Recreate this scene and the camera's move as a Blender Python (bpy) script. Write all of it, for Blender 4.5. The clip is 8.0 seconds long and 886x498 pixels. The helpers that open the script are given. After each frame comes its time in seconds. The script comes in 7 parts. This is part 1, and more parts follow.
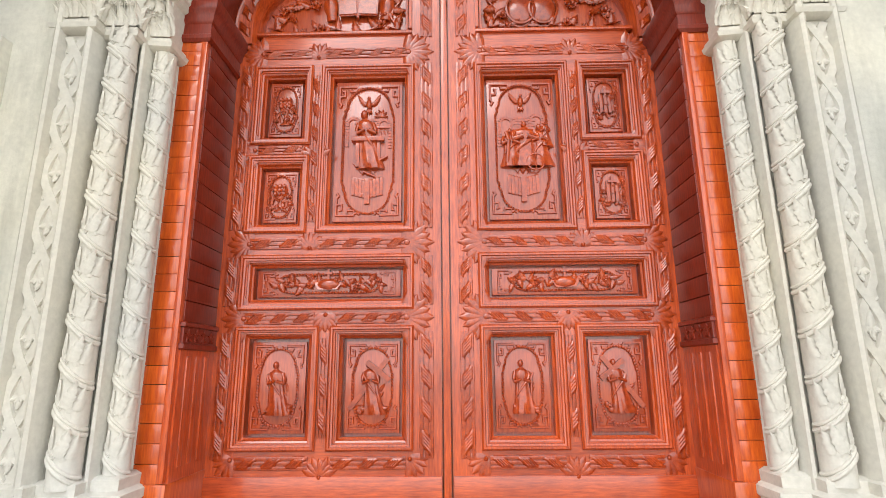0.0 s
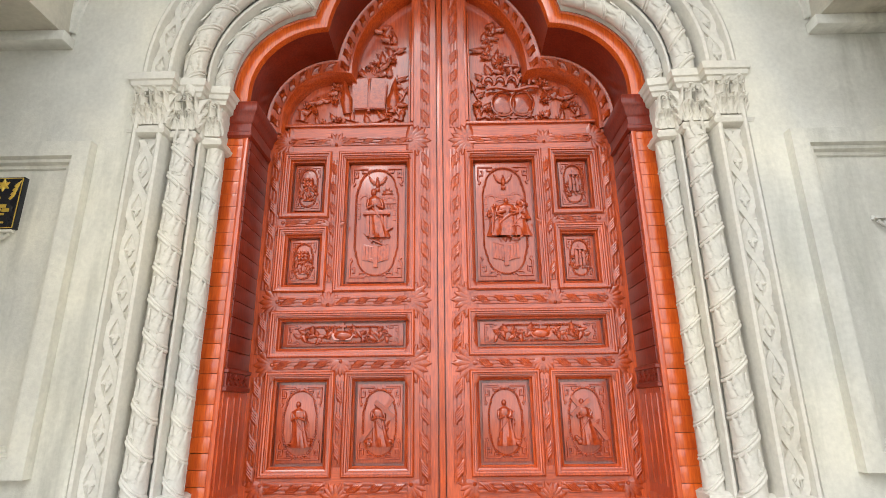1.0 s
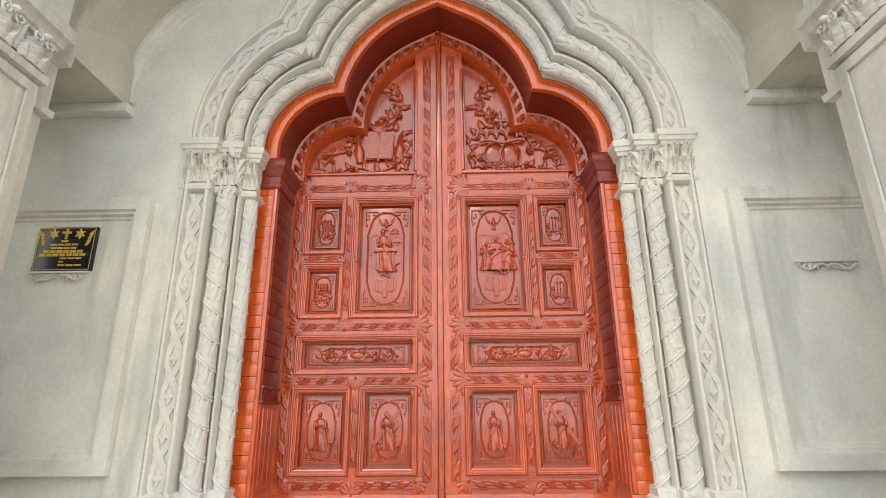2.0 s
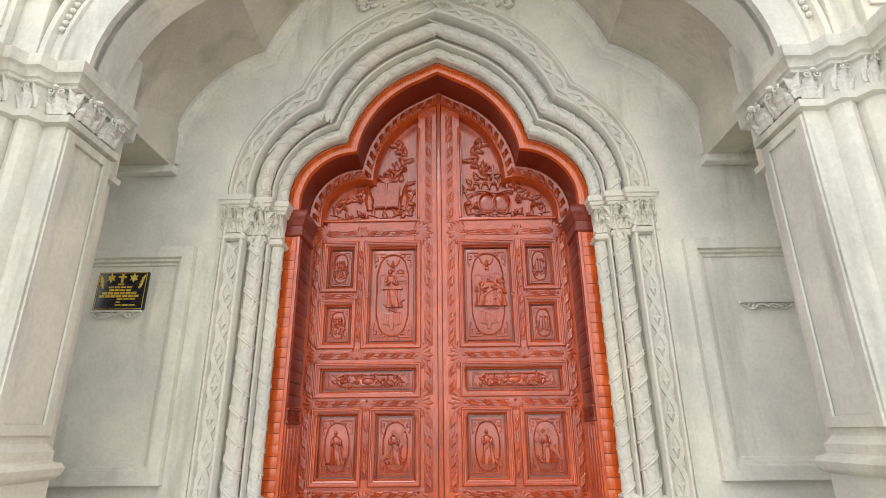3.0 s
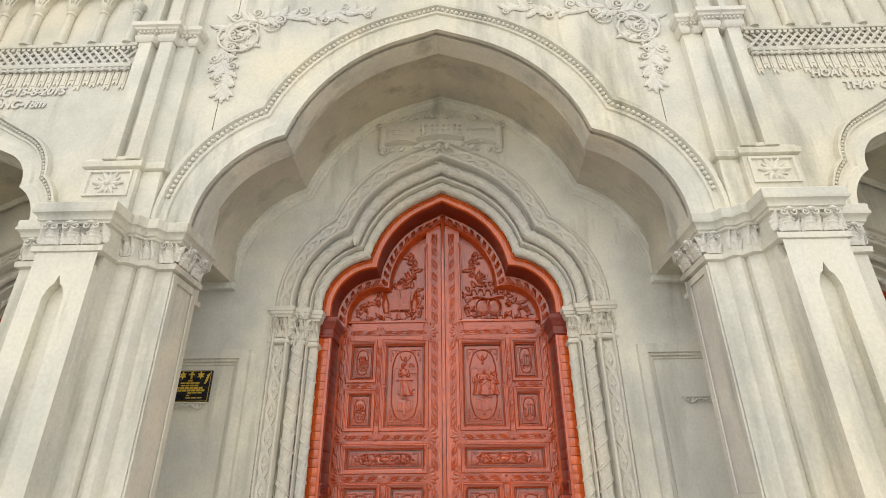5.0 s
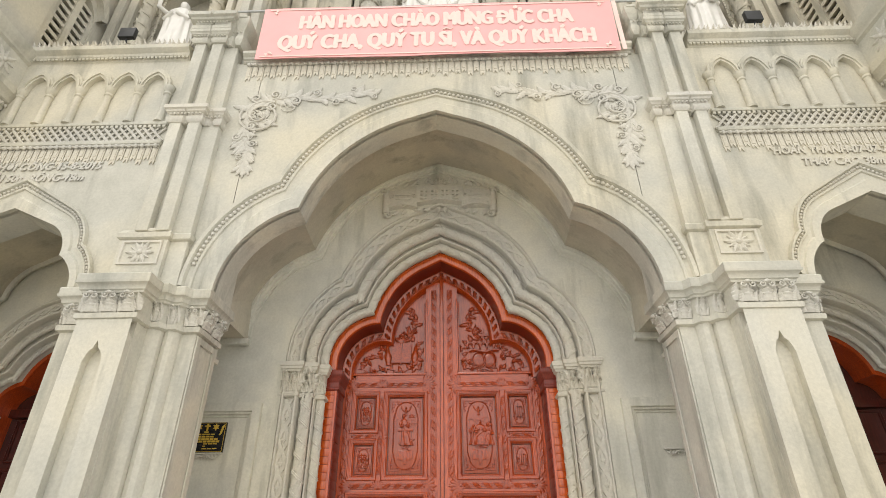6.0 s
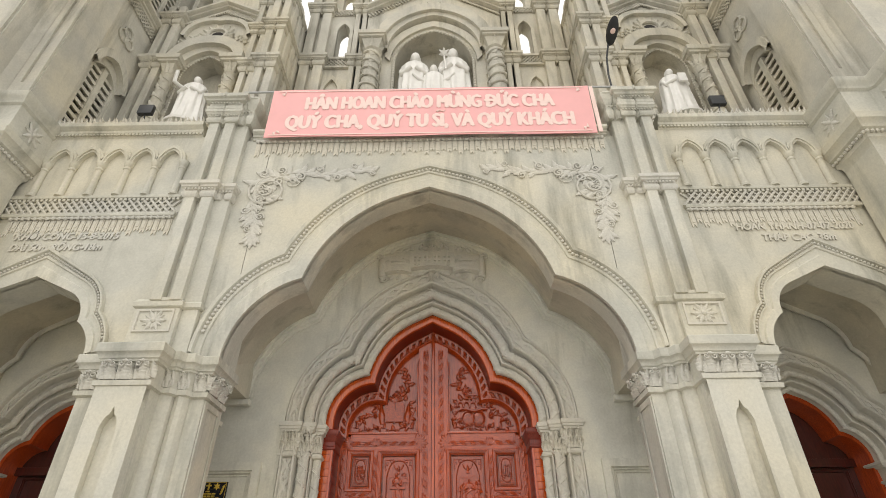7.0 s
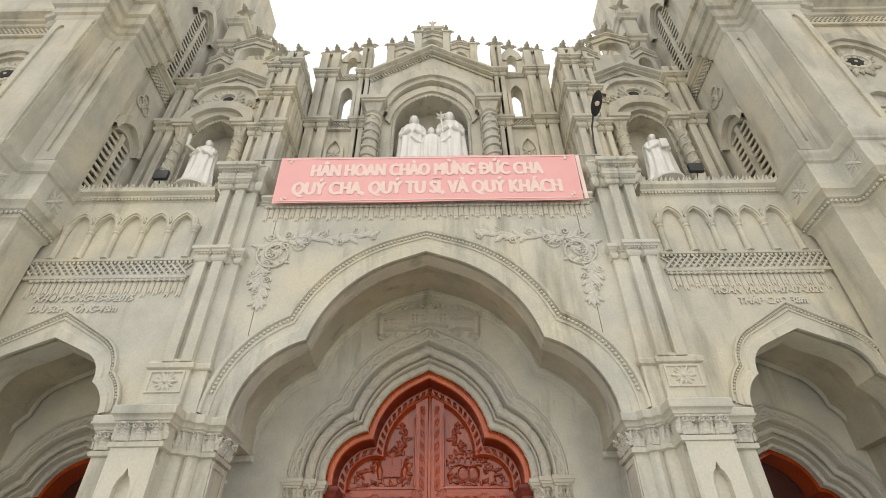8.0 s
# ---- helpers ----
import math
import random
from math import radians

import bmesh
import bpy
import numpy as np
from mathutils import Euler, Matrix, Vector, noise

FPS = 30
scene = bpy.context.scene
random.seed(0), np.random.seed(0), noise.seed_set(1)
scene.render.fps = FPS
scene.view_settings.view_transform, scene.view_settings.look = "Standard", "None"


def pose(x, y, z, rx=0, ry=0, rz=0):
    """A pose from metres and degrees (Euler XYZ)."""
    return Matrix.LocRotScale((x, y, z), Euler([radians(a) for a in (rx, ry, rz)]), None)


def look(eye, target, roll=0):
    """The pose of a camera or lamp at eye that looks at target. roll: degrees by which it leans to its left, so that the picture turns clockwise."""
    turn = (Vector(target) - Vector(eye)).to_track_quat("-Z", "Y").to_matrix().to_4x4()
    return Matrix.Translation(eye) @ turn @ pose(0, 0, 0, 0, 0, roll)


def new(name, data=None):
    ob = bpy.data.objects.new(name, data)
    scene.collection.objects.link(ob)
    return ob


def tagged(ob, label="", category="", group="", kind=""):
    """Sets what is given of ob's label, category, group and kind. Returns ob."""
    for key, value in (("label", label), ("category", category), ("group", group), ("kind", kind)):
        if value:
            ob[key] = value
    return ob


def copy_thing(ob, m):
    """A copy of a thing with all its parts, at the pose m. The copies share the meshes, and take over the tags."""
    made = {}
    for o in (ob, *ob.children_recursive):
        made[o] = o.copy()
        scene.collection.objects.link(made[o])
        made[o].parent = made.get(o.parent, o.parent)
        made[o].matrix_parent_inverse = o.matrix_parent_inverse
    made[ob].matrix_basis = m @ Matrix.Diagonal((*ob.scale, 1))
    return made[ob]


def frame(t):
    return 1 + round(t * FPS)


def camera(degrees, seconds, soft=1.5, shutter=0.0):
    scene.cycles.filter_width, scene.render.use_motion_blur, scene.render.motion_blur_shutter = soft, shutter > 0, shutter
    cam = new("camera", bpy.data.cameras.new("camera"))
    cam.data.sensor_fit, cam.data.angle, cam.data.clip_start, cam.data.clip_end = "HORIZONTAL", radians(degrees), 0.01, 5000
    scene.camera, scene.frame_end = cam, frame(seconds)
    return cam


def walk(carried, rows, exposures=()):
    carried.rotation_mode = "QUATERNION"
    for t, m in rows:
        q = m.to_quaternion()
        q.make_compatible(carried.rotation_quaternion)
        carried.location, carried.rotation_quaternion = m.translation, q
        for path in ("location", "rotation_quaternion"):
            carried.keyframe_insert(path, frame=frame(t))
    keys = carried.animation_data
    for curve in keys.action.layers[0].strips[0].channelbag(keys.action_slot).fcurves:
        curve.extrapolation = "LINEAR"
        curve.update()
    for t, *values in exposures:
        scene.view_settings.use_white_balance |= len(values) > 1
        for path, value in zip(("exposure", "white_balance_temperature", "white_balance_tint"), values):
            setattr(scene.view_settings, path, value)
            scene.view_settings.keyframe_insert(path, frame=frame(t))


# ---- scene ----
cam = camera(80.3, 8.0, soft=0.9)
PATH = [
    (0, (0.05, 0.0, 1.285), (0.015, 1.941, 1.727), -0.5),
    (0.5, (0.077, -0.423, 1.288), (0.038, 1.509, 1.803), -0.5),
    (1, (0.095, -0.86, 1.279), (0.066, 1.054, 1.858), -0.6),
    (1.5, (0.132, -1.321, 1.302), (0.096, 0.59, 1.891), -0.5),
    (3, (0.175, -2.749, 1.307), (0.139, -0.862, 1.969), -0.6),
    (3.5, (0.216, -3.198, 1.294), (0.176, -1.325, 1.995), -0.5),
    (4, (0.222, -3.641, 1.276), (0.179, -1.79, 2.031), -0.5),
    (4.5, (0.174, -4.112, 1.319), (0.139, -2.284, 2.13), -0.6),
    (6, (0.256, -5.395, 1.419), (0.215, -3.652, 2.398), -0.4),
    (6.5, (0.316, -5.806, 1.42), (0.282, -4.106, 2.472), -0.4),
    (7, (0.316, -6.221, 1.453), (0.3, -4.559, 2.566), -0.5),
    (7.5, (0.321, -6.612, 1.466), (0.312, -4.991, 2.638), -0.5),
    (8, (0.366, -6.986, 1.478), (0.359, -5.408, 2.707), -0.6),
]
EXPOSURES = [(0.0, 1.26, 6180, 10), (1.5, 1.14, 6180, 10), (3.0, 0.97, 6220, 10), (3.5, 0.89, 6260, 10), (4.5, 0.72, 6420, 10), (6.0, 0.52, 6750, 10), (8.0, 0.16, 6750, 10)]
walk(cam, [(t, look(eye, target, roll)) for t, eye, target, roll in PATH], EXPOSURES)

# ---- world and light: an overcast sky ----
world = bpy.data.worlds.new("overcast_sky")
scene.world = world
world.use_nodes = True
wn, wl = world.node_tree.nodes, world.node_tree.links
sky = wn.new("ShaderNodeTexSky")
sky.sky_type, sky.sun_disc = "NISHITA", False
sky.sun_elevation, sky.sun_rotation = radians(52), radians(200)
veil = wn.new("ShaderNodeMix")
veil.data_type = "RGBA"
veil.inputs["Factor"].default_value = 0.86
veil.inputs["B"].default_value = (11.7, 11.5, 11.0, 1)
wl.new(sky.outputs["Color"], veil.inputs["A"])
wl.new(veil.outputs["Result"], wn["Background"].inputs["Color"])
wn["Background"].inputs["Strength"].default_value = 0.1

sun = new("sun", bpy.data.lights.new("sun", "SUN"))
sun.data.energy, sun.data.angle, sun.data.color = 0.32, radians(25), (1.0, 0.97, 0.92)
sun.matrix_world = look((-6, -16, 24), (0, 3, 4))


# ---- materials ----
def material(name, rough=0.6, metal=0.0):
    m = bpy.data.materials.new(name)
    m.use_nodes = True
    b = m.node_tree.nodes["Principled BSDF"]
    b.inputs["Roughness"].default_value, b.inputs["Metallic"].default_value = rough, metal
    return m, m.node_tree.nodes, m.node_tree.links, b


def noise_of(n, l, scale, detail=6, stretch=(1, 1, 1), rough=0.6):
    c, mp, t = n.new("ShaderNodeTexCoord"), n.new("ShaderNodeMapping"), n.new("ShaderNodeTexNoise")
    mp.inputs["Scale"].default_value = stretch
    t.inputs["Scale"].default_value, t.inputs["Detail"].default_value, t.inputs["Roughness"].default_value = scale, detail, rough
    l.new(c.outputs["Object"], mp.inputs["Vector"])
    l.new(mp.outputs["Vector"], t.inputs["Vector"])
    return t.outputs["Fac"]


def ramp(n, l, fac, stops):
    r = n.new("ShaderNodeValToRGB")
    while len(r.color_ramp.elements) < len(stops):
        r.color_ramp.elements.new(0.5)
    for e, (p, c) in zip(r.color_ramp.elements, stops):
        e.position, e.color = p, (*c, 1)
    l.new(fac, r.inputs["Fac"])
    return r.outputs["Color"]


def mix(n, l, a, b, fac, mode="MIX"):
    m = n.new("ShaderNodeMix")
    m.data_type, m.blend_type = "RGBA", mode
    for key, v in (("A", a), ("B", b), ("Factor", fac)):
        if isinstance(v, (int, float)):
            m.inputs[key].default_value = v
        elif isinstance(v, tuple):
            m.inputs[key].default_value = (*v, 1)
        else:
            l.new(v, m.inputs[key])
    return m.outputs["Result"]


def bump(n, l, b, height, strength, distance):
    k = n.new("ShaderNodeBump")
    k.inputs["Strength"].default_value, k.inputs["Distance"].default_value = strength, distance
    l.new(height, k.inputs["Height"])
    l.new(k.outputs["Normal"], b.inputs["Normal"])


def stone_material(name, light, dark, stain, stain_at=0.56):
    """Cement render: trowelled blotches, damp runs down the face, a fine sand grain."""
    m, n, l, b = material(name, 0.85)
    big = ramp(n, l, noise_of(n, l, 0.9, 5, rough=0.55), [(0.36, dark), (0.62, light)])
    runs = ramp(n, l, noise_of(n, l, 2.2, 6, (1, 1, 0.16), 0.62), [(stain_at, (0, 0, 0)), (stain_at + 0.2, (1, 1, 1))])
    col = mix(n, l, big, stain, runs)
    fine = ramp(n, l, noise_of(n, l, 26, 5), [(0.3, (0.86, 0.86, 0.86)), (0.7, (1.06, 1.06, 1.06))])
    col = mix(n, l, col, fine, 0.7, "MULTIPLY")
    warm = ramp(n, l, noise_of(n, l, 0.45, 3), [(0.40, (1, 1, 1)), (0.62, (1.0, 0.94, 0.82))])
    col = mix(n, l, col, warm, 0.8, "MULTIPLY")
    l.new(col, b.inputs["Base Color"])
    bump(n, l, b, noise_of(n, l, 60, 6), 0.22, 0.01)
    return m


def wood_material(name, a, c, rough=0.30, coat=0.36, stretch=(7, 7, 0.7)):
    """Red varnished hardwood with a fine grain."""
    m, n, l, b = material(name, rough)
    grain = noise_of(n, l, 9, 8, stretch, 0.65)
    col = ramp(n, l, grain, [(0.28, a), (0.5, tuple(0.5 * (u + v) for u, v in zip(a, c))), (0.74, c)])
    blot = ramp(n, l, noise_of(n, l, 1.7, 3), [(0.35, (0.78, 0.70, 0.68)), (0.68, (1.14, 1.18, 1.1))])
    col = mix(n, l, col, blot, 0.8, "MULTIPLY")
    info = n.new("ShaderNodeObjectInfo")
    each = ramp(n, l, info.outputs["Random"], [(0.0, (0.82, 0.78, 0.76)), (1.0, (1.1, 1.12, 1.14))])
    col = mix(n, l, col, each, 0.6, "MULTIPLY")
    l.new(col, b.inputs["Base Color"])
    b.inputs["Coat Weight"].default_value, b.inputs["Coat Roughness"].default_value, b.inputs["Coat IOR"].default_value = min(1, coat * 2.8), 0.15, 1.64
    b.inputs["Specular IOR Level"].default_value = 0.25
    bump(n, l, b, grain, 0.06, 0.004)
    return m


def plain_material(name, color, rough=0.5, metal=0.0, vary=0.12, scale=14):
    m, n, l, b = material(name, rough, metal)
    col = ramp(n, l, noise_of(n, l, scale, 5), [(0.3, tuple(v * (1 - vary) for v in color)), (0.7, tuple(min(1, v * (1 + vary)) for v in color))])
    l.new(col, b.inputs["Base Color"])
    return m


STONE = stone_material("cement_render", (0.66, 0.65, 0.585), (0.52, 0.515, 0.46), (0.36, 0.36, 0.32), 0.52)
CARVED = stone_material("carved_cement", (0.66, 0.65, 0.605), (0.57, 0.56, 0.52), (0.45, 0.44, 0.40), 0.6)
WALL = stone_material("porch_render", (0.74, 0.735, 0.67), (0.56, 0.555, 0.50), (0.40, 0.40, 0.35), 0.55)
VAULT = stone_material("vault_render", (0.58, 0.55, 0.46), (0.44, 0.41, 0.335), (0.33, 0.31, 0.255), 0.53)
WEATHERED = stone_material("weathered_cement", (0.62, 0.605, 0.54), (0.48, 0.465, 0.41), (0.32, 0.31, 0.265), 0.52)
WOOD = wood_material("red_varnished_wood", (0.28, 0.028, 0.007), (0.72, 0.114, 0.017))
WOOD_H = wood_material("red_varnished_rail", (0.28, 0.028, 0.007), (0.72, 0.114, 0.017), stretch=(0.7, 7, 7))
CARVING = wood_material("carved_red_wood", (0.21, 0.019, 0.004), (0.60, 0.088, 0.012), 0.3, 0.30, (3, 3, 3))
PANEL = wood_material("panel_red_wood", (0.30, 0.034, 0.011), (0.58, 0.100, 0.025), 0.24, 0.40)
ORANGE = wood_material("orange_varnished_board", (0.40, 0.040, 0.006), (0.76, 0.150, 0.014), 0.3, 0.3)
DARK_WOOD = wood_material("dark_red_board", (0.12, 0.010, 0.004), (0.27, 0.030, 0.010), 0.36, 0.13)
MARBLE = plain_material("white_marble", (0.80, 0.79, 0.76), 0.4, 0, 0.05, 6)
BANNER = plain_material("red_banner_cloth", (0.88, 0.45, 0.45), 0.55, 0, 0.04, 2)
BANNER_INK = plain_material("cream_banner_print", (0.90, 0.69, 0.64), 0.6, 0, 0.04)
BLACK = plain_material("black_granite", (0.012, 0.013, 0.018), 0.2, 0, 0.2, 60)
GOLD = plain_material("gold_paint", (0.62, 0.43, 0.06), 0.4, 0.3)
STEEL = plain_material("galvanised_steel", (0.45, 0.46, 0.46), 0.4, 0.8)
BLACK_METAL = plain_material("black_painted_metal", (0.02, 0.022, 0.025), 0.45)
GLASS_DARK = plain_material("dark_lamp_glass", (0.03, 0.035, 0.05), 0.08)
# near-black colour standing in for shade in hollows and behind slats
DARK = plain_material("near_black_for_shade", (0.035, 0.032, 0.03), 0.9)
# red wood taken near black: the side porches' deep shade put into colour
SHADE_WOOD = wood_material("side_door_wood_painted_shade", (0.035, 0.006, 0.004), (0.09, 0.014, 0.008), 0.4, 0.2)
GROUND = stone_material("grey_paving", (0.56, 0.55, 0.515), (0.47, 0.46, 0.435), (0.39, 0.38, 0.355))


# ---- mesh helpers ----
def finish(bm, name, mat, smooth=38, flip=False):
    if flip:
        bmesh.ops.scale(bm, vec=(-1, 1, 1), verts=bm.verts)
    bmesh.ops.recalc_face_normals(bm, faces=bm.faces)
    me = bpy.data.meshes.new(name)
    bm.to_mesh(me)
    bm.free()
    me.materials.append(mat)
    if smooth:
        me.polygons.foreach_set("use_smooth", [True] * len(me.polygons))
        me.set_sharp_from_angle(angle=radians(smooth))
    return me


def part(name, bm, mat, parent=None, label="", flip=False, smooth=38):
    ob = new(name, finish(bm, name, mat, smooth, flip))
    if parent is not None:
        ob.parent = parent
        ob.matrix_parent_inverse = parent.matrix_basis.inverted()
    if label:
        tagged(ob, label)
    return ob


def thing(name, at, label, category, group="", kind=""):
    ob = new(name)
    ob.matrix_basis = Matrix.Translation(at)
    ob.empty_display_size = 0.2
    return tagged(ob, label, category, group, kind)


def B():
    return bmesh.new()


def box(bm, x0, x1, y0, y1, z0, z1, b=0.0):
    m = Matrix.Translation(((x0 + x1) / 2, (y0 + y1) / 2, (z0 + z1) / 2)) @ Matrix.Diagonal((abs(x1 - x0), abs(y1 - y0), abs(z1 - z0), 1))
    g = bmesh.ops.create_cube(bm, size=1, matrix=m)
    if b:
        edges = list({e for v in g["verts"] for e in v.link_edges})
        bmesh.ops.bevel(bm, geom=edges, offset=b, segments=2, affect="EDGES", profile=0.6)
    return bm


def grid(bm, rows, close_u=False, close_v=False):
    """Faces between rows of points."""
    v = [[bm.verts.new(p) for p in r] for r in rows]
    nv, nu = len(v), len(v[0])
    for i in range(nv if close_v else nv - 1):
        a, c = v[i], v[(i + 1) % nv]
        for j in range(nu if close_u else nu - 1):
            k = (j + 1) % nu
            bm.faces.new((a[j], a[k], c[k], c[j]))
    return v


def prism(bm, pts, y0, y1):
    """A polygon of (x, z) made solid from y0 to y1."""
    a = [bm.verts.new((x, y0, z)) for x, z in pts]
    c = [bm.verts.new((x, y1, z)) for x, z in pts]
    n = len(pts)
    bm.faces.new(a), bm.faces.new(c)
    for i in range(n):
        bm.faces.new((a[i], a[(i + 1) % n], c[(i + 1) % n], c[i]))


def plan_prism(bm, pts, z0, z1):
    """A plan polygon of (x, y) made solid from z0 to z1."""
    a = [bm.verts.new((x, y, z0)) for x, y in pts]
    c = [bm.verts.new((x, y, z1)) for x, y in pts]
    n = len(pts)
    bm.faces.new(a), bm.faces.new(c)
    for i in range(n):
        bm.faces.new((a[i], a[(i + 1) % n], c[(i + 1) % n], c[i]))


def grow(pts, d):
    """A plan polygon pushed out by d on all sides."""
    n, out = len(pts), []
    area = sum(pts[i][0] * pts[(i + 1) % n][1] - pts[(i + 1) % n][0] * pts[i][1] for i in range(n))
    s = 1 if area > 0 else -1
    for i in range(n):
        p, q, r = Vector(pts[i - 1]), Vector(pts[i]), Vector(pts[(i + 1) % n])
        a, c = (q - p).normalized(), (r - q).normalized()
        na, nc = Vector((a.y, -a.x)) * s, Vector((c.y, -c.x)) * s
        m = (na + nc)
        m = m / max(0.35, m.length_squared) * 2
        out.append(tuple(q + m * d))
    return out


def moulded(bm, plan, profile):
    """Stack a plan polygon through (height, outset) pairs: a base, a capital, a cornice."""
    rows = [[(x, y, z) for x, y in grow(plan, d)] for z, d in profile]
    v = grid(bm, rows, close_u=True)
    bm.faces.new(v[0])
    bm.faces.new(v[-1])


def lathe(bm, m, profile, n=16):
    rows = [[m @ Vector((r * math.cos(2 * math.pi * k / n), r * math.sin(2 * math.pi * k / n), z)) for k in range(n)] for z, r in profile]
    v = grid(bm, rows, close_u=True)
    bm.faces.new(v[0])
    bm.faces.new(v[-1])


def tube(bm, pts, r, n=6, taper=1.0, closed=False):
    pts = [Vector(p) for p in pts]
    rows, k = [], len(pts)
    for i, p in enumerate(pts):
        a = pts[(i - 1) % k] if closed else pts[max(0, i - 1)]
        c = pts[(i + 1) % k] if closed else pts[min(k - 1, i + 1)]
        t = (c - a).normalized()
        side = t.cross(Vector((0, 1, 0.02)))
        side = side.normalized() if side.length > 1e-4 else Vector((1, 0, 0))
        up = side.cross(t)
        rr = r * (1 + (taper - 1) * i / max(1, k - 1))
        rows.append([p + rr * (math.cos(2 * math.pi * j / n) * side + math.sin(2 * math.pi * j / n) * up) for j in range(n)])
    v = grid(bm, rows, close_u=True, close_v=closed)
    if not closed:
        bm.faces.new(v[0])
        bm.faces.new(v[-1])


def ball(bm, c, rx, ry=None, rz=None, u=10, v=6, m=None):
    mm = Matrix.Translation(c) @ (m or Matrix()) @ Matrix.Diagonal((rx, ry or rx, rz or rx, 1))
    bmesh.ops.create_uvsphere(bm, u_segments=u, v_segments=v, radius=1, matrix=mm)


def leaf(bm, m, w, h, curl=0.3, lobes=3, nv=9):
    """A carved acanthus leaf: stands along local z, bulges and curls along local -y; lobed edge, raised veins, back filled in."""
    rows = []
    nv = max(nv, 3 * lobes + 2) if lobes > 1 else nv
    for i in range(nv):
        v = i / (nv - 1)
        tooth = (v * lobes) % 1.0
        cut = 1 - (0.42 * (1 - tooth) ** 1.5 if lobes > 1 and 0.1 < v < 0.97 else 0)
        hw = w * 0.5 * (math.sin(math.pi * min(1, 0.12 + 0.88 * v) ** 0.8) ** 0.75) * cut + 0.004 * w
        out = 0.16 * w + curl * h * v ** 2.2
        drop = curl * h * 0.45 * max(0, v - 0.8)
        vein = 0.07 * w * (tooth if lobes > 1 else 0.5)
        row = [(-hw, 0.02 * w - out * 0.5, v * h - drop * 2)]
        for u in (-0.55, 0, 0.55):
            ridge = 0.13 * w if u == 0 else vein
            row.append((u * hw, -out - ridge * math.sin(math.pi * (0.1 + 0.8 * v)), v * h - drop))
        row.append((hw, 0.02 * w - out * 0.5, v * h - drop * 2))
        row.append((0, 0.05 * w - out * 0.2, v * h - drop * 2.2))
        rows.append([m @ Vector(p) for p in row])
    v = grid(bm, rows, close_u=True)
    bm.faces.new(v[0])
    bm.faces.new(v[-1])


def volute(bm, m, r, turns=1.6, start=0.0, hand=1, thick=0.12):
    """A rolled spiral scroll in the local x, z plane."""
    n = int(turns * 14)
    tube(bm, [m @ Vector((hand * r * (1 - 0.85 * k / n) * math.cos(start + 2 * math.pi * turns * k / n), -0.1 * r * k / n, r * (1 - 0.85 * k / n) * math.sin(start + 2 * math.pi * turns * k / n))) for k in range(n + 1)], r * thick, 6, 0.8)


def flat_m(x, y, z, turn=0, s=1.0):
    """Pose on a wall that faces -y: turned in its plane."""
    return Matrix.Translation((x, y, z)) @ Matrix.Rotation(radians(turn), 4, "Y") @ Matrix.Scale(s, 4)


def arch_half(lc, lr, uc, ur, top, n=14):
    """The right half of a cusped arch, from its springing to its pointed top: the circles of the lower and the upper lobe, then a straight line to the top."""
    d = math.hypot(uc[0] - lc[0], uc[1] - lc[1])
    a = (lr * lr - ur * ur + d * d) / (2 * d)
    h = math.sqrt(max(0, lr * lr - a * a))
    ex, ez = (uc[0] - lc[0]) / d, (uc[1] - lc[1]) / d
    px, pz = lc[0] + a * ex, lc[1] + a * ez
    cusp = max(((px - h * ez, pz + h * ex), (px + h * ez, pz - h * ex)), key=lambda q: q[1] + q[0])
    a1 = math.atan2(cusp[1] - lc[1], cusp[0] - lc[0])
    low = [(lc[0] + lr * math.cos(a1 * i / n), lc[1] + lr * math.sin(a1 * i / n)) for i in range(n + 1)]
    b0 = math.atan2(cusp[1] - uc[1], cusp[0] - uc[0])
    reach = math.hypot(uc[0], top - uc[1])
    b1 = math.atan2(top - uc[1], -uc[0]) - math.acos(min(1, ur / reach))
    k = int(n * 1.5)
    up = [(uc[0] + ur * math.cos(b0 + (b1 - b0) * i / k), uc[1] + ur * math.sin(b0 + (b1 - b0) * i / k)) for i in range(1, k + 1)]
    return low + up + [(up[-1][0] * f, lerp(top, up[-1][1], f)) for f in (0.66, 0.33, 0.0)]


def lerp(a, b, s):
    return a + (b - a) * s


def family(inner, outer):
    """A row of nested cusped arches between two: family(...)(s) gives the whole curve, from right springing to left."""
    def at(s, cx=0.0, n=14):
        c = [lerp(p, q, s) for p, q in zip(inner, outer)]
        half = arch_half((c[0], c[1]), c[2], (c[3], c[4]), c[5], c[6], n)
        return [(cx + x, z) for x, z in half] + [(cx - x, z) for x, z in reversed(half[:-1])]
    return at


SURROUND = family((1.09, 4.18, 0.86, -0.32, 4.72, 1.57, 6.31), (0.81, 4.14, 1.74, -0.32, 4.90, 2.20, 7.17))
PORCH = family((1.65, 4.46, 1.46, -0.34, 5.24, 2.49, 7.77), (1.63, 4.59, 1.97, -0.28, 5.34, 2.93, 8.32))
SIDE = family((0.65, 4.62, 0.65, 0.46, 5.22, 0.54, 6.02), (0.68, 4.70, 0.90, 0.47, 5.32, 0.84, 6.60))
SIDE_X = 6.56


def sweep_arch(bm, fam, profile, cx=0.0, legs=None, close=False):
    """Carry a profile of (s, y) round the arches of a family; legs: the height down to which it runs on as a jamb."""
    cols = []
    for s, y in profile:
        pts = fam(s, cx)
        if legs is not None:
            pts = [(pts[0][0], legs)] + pts + [(pts[-1][0], legs)]
        cols.append([(x, y, z) for x, z in pts])
    grid(bm, cols, close_v=close)


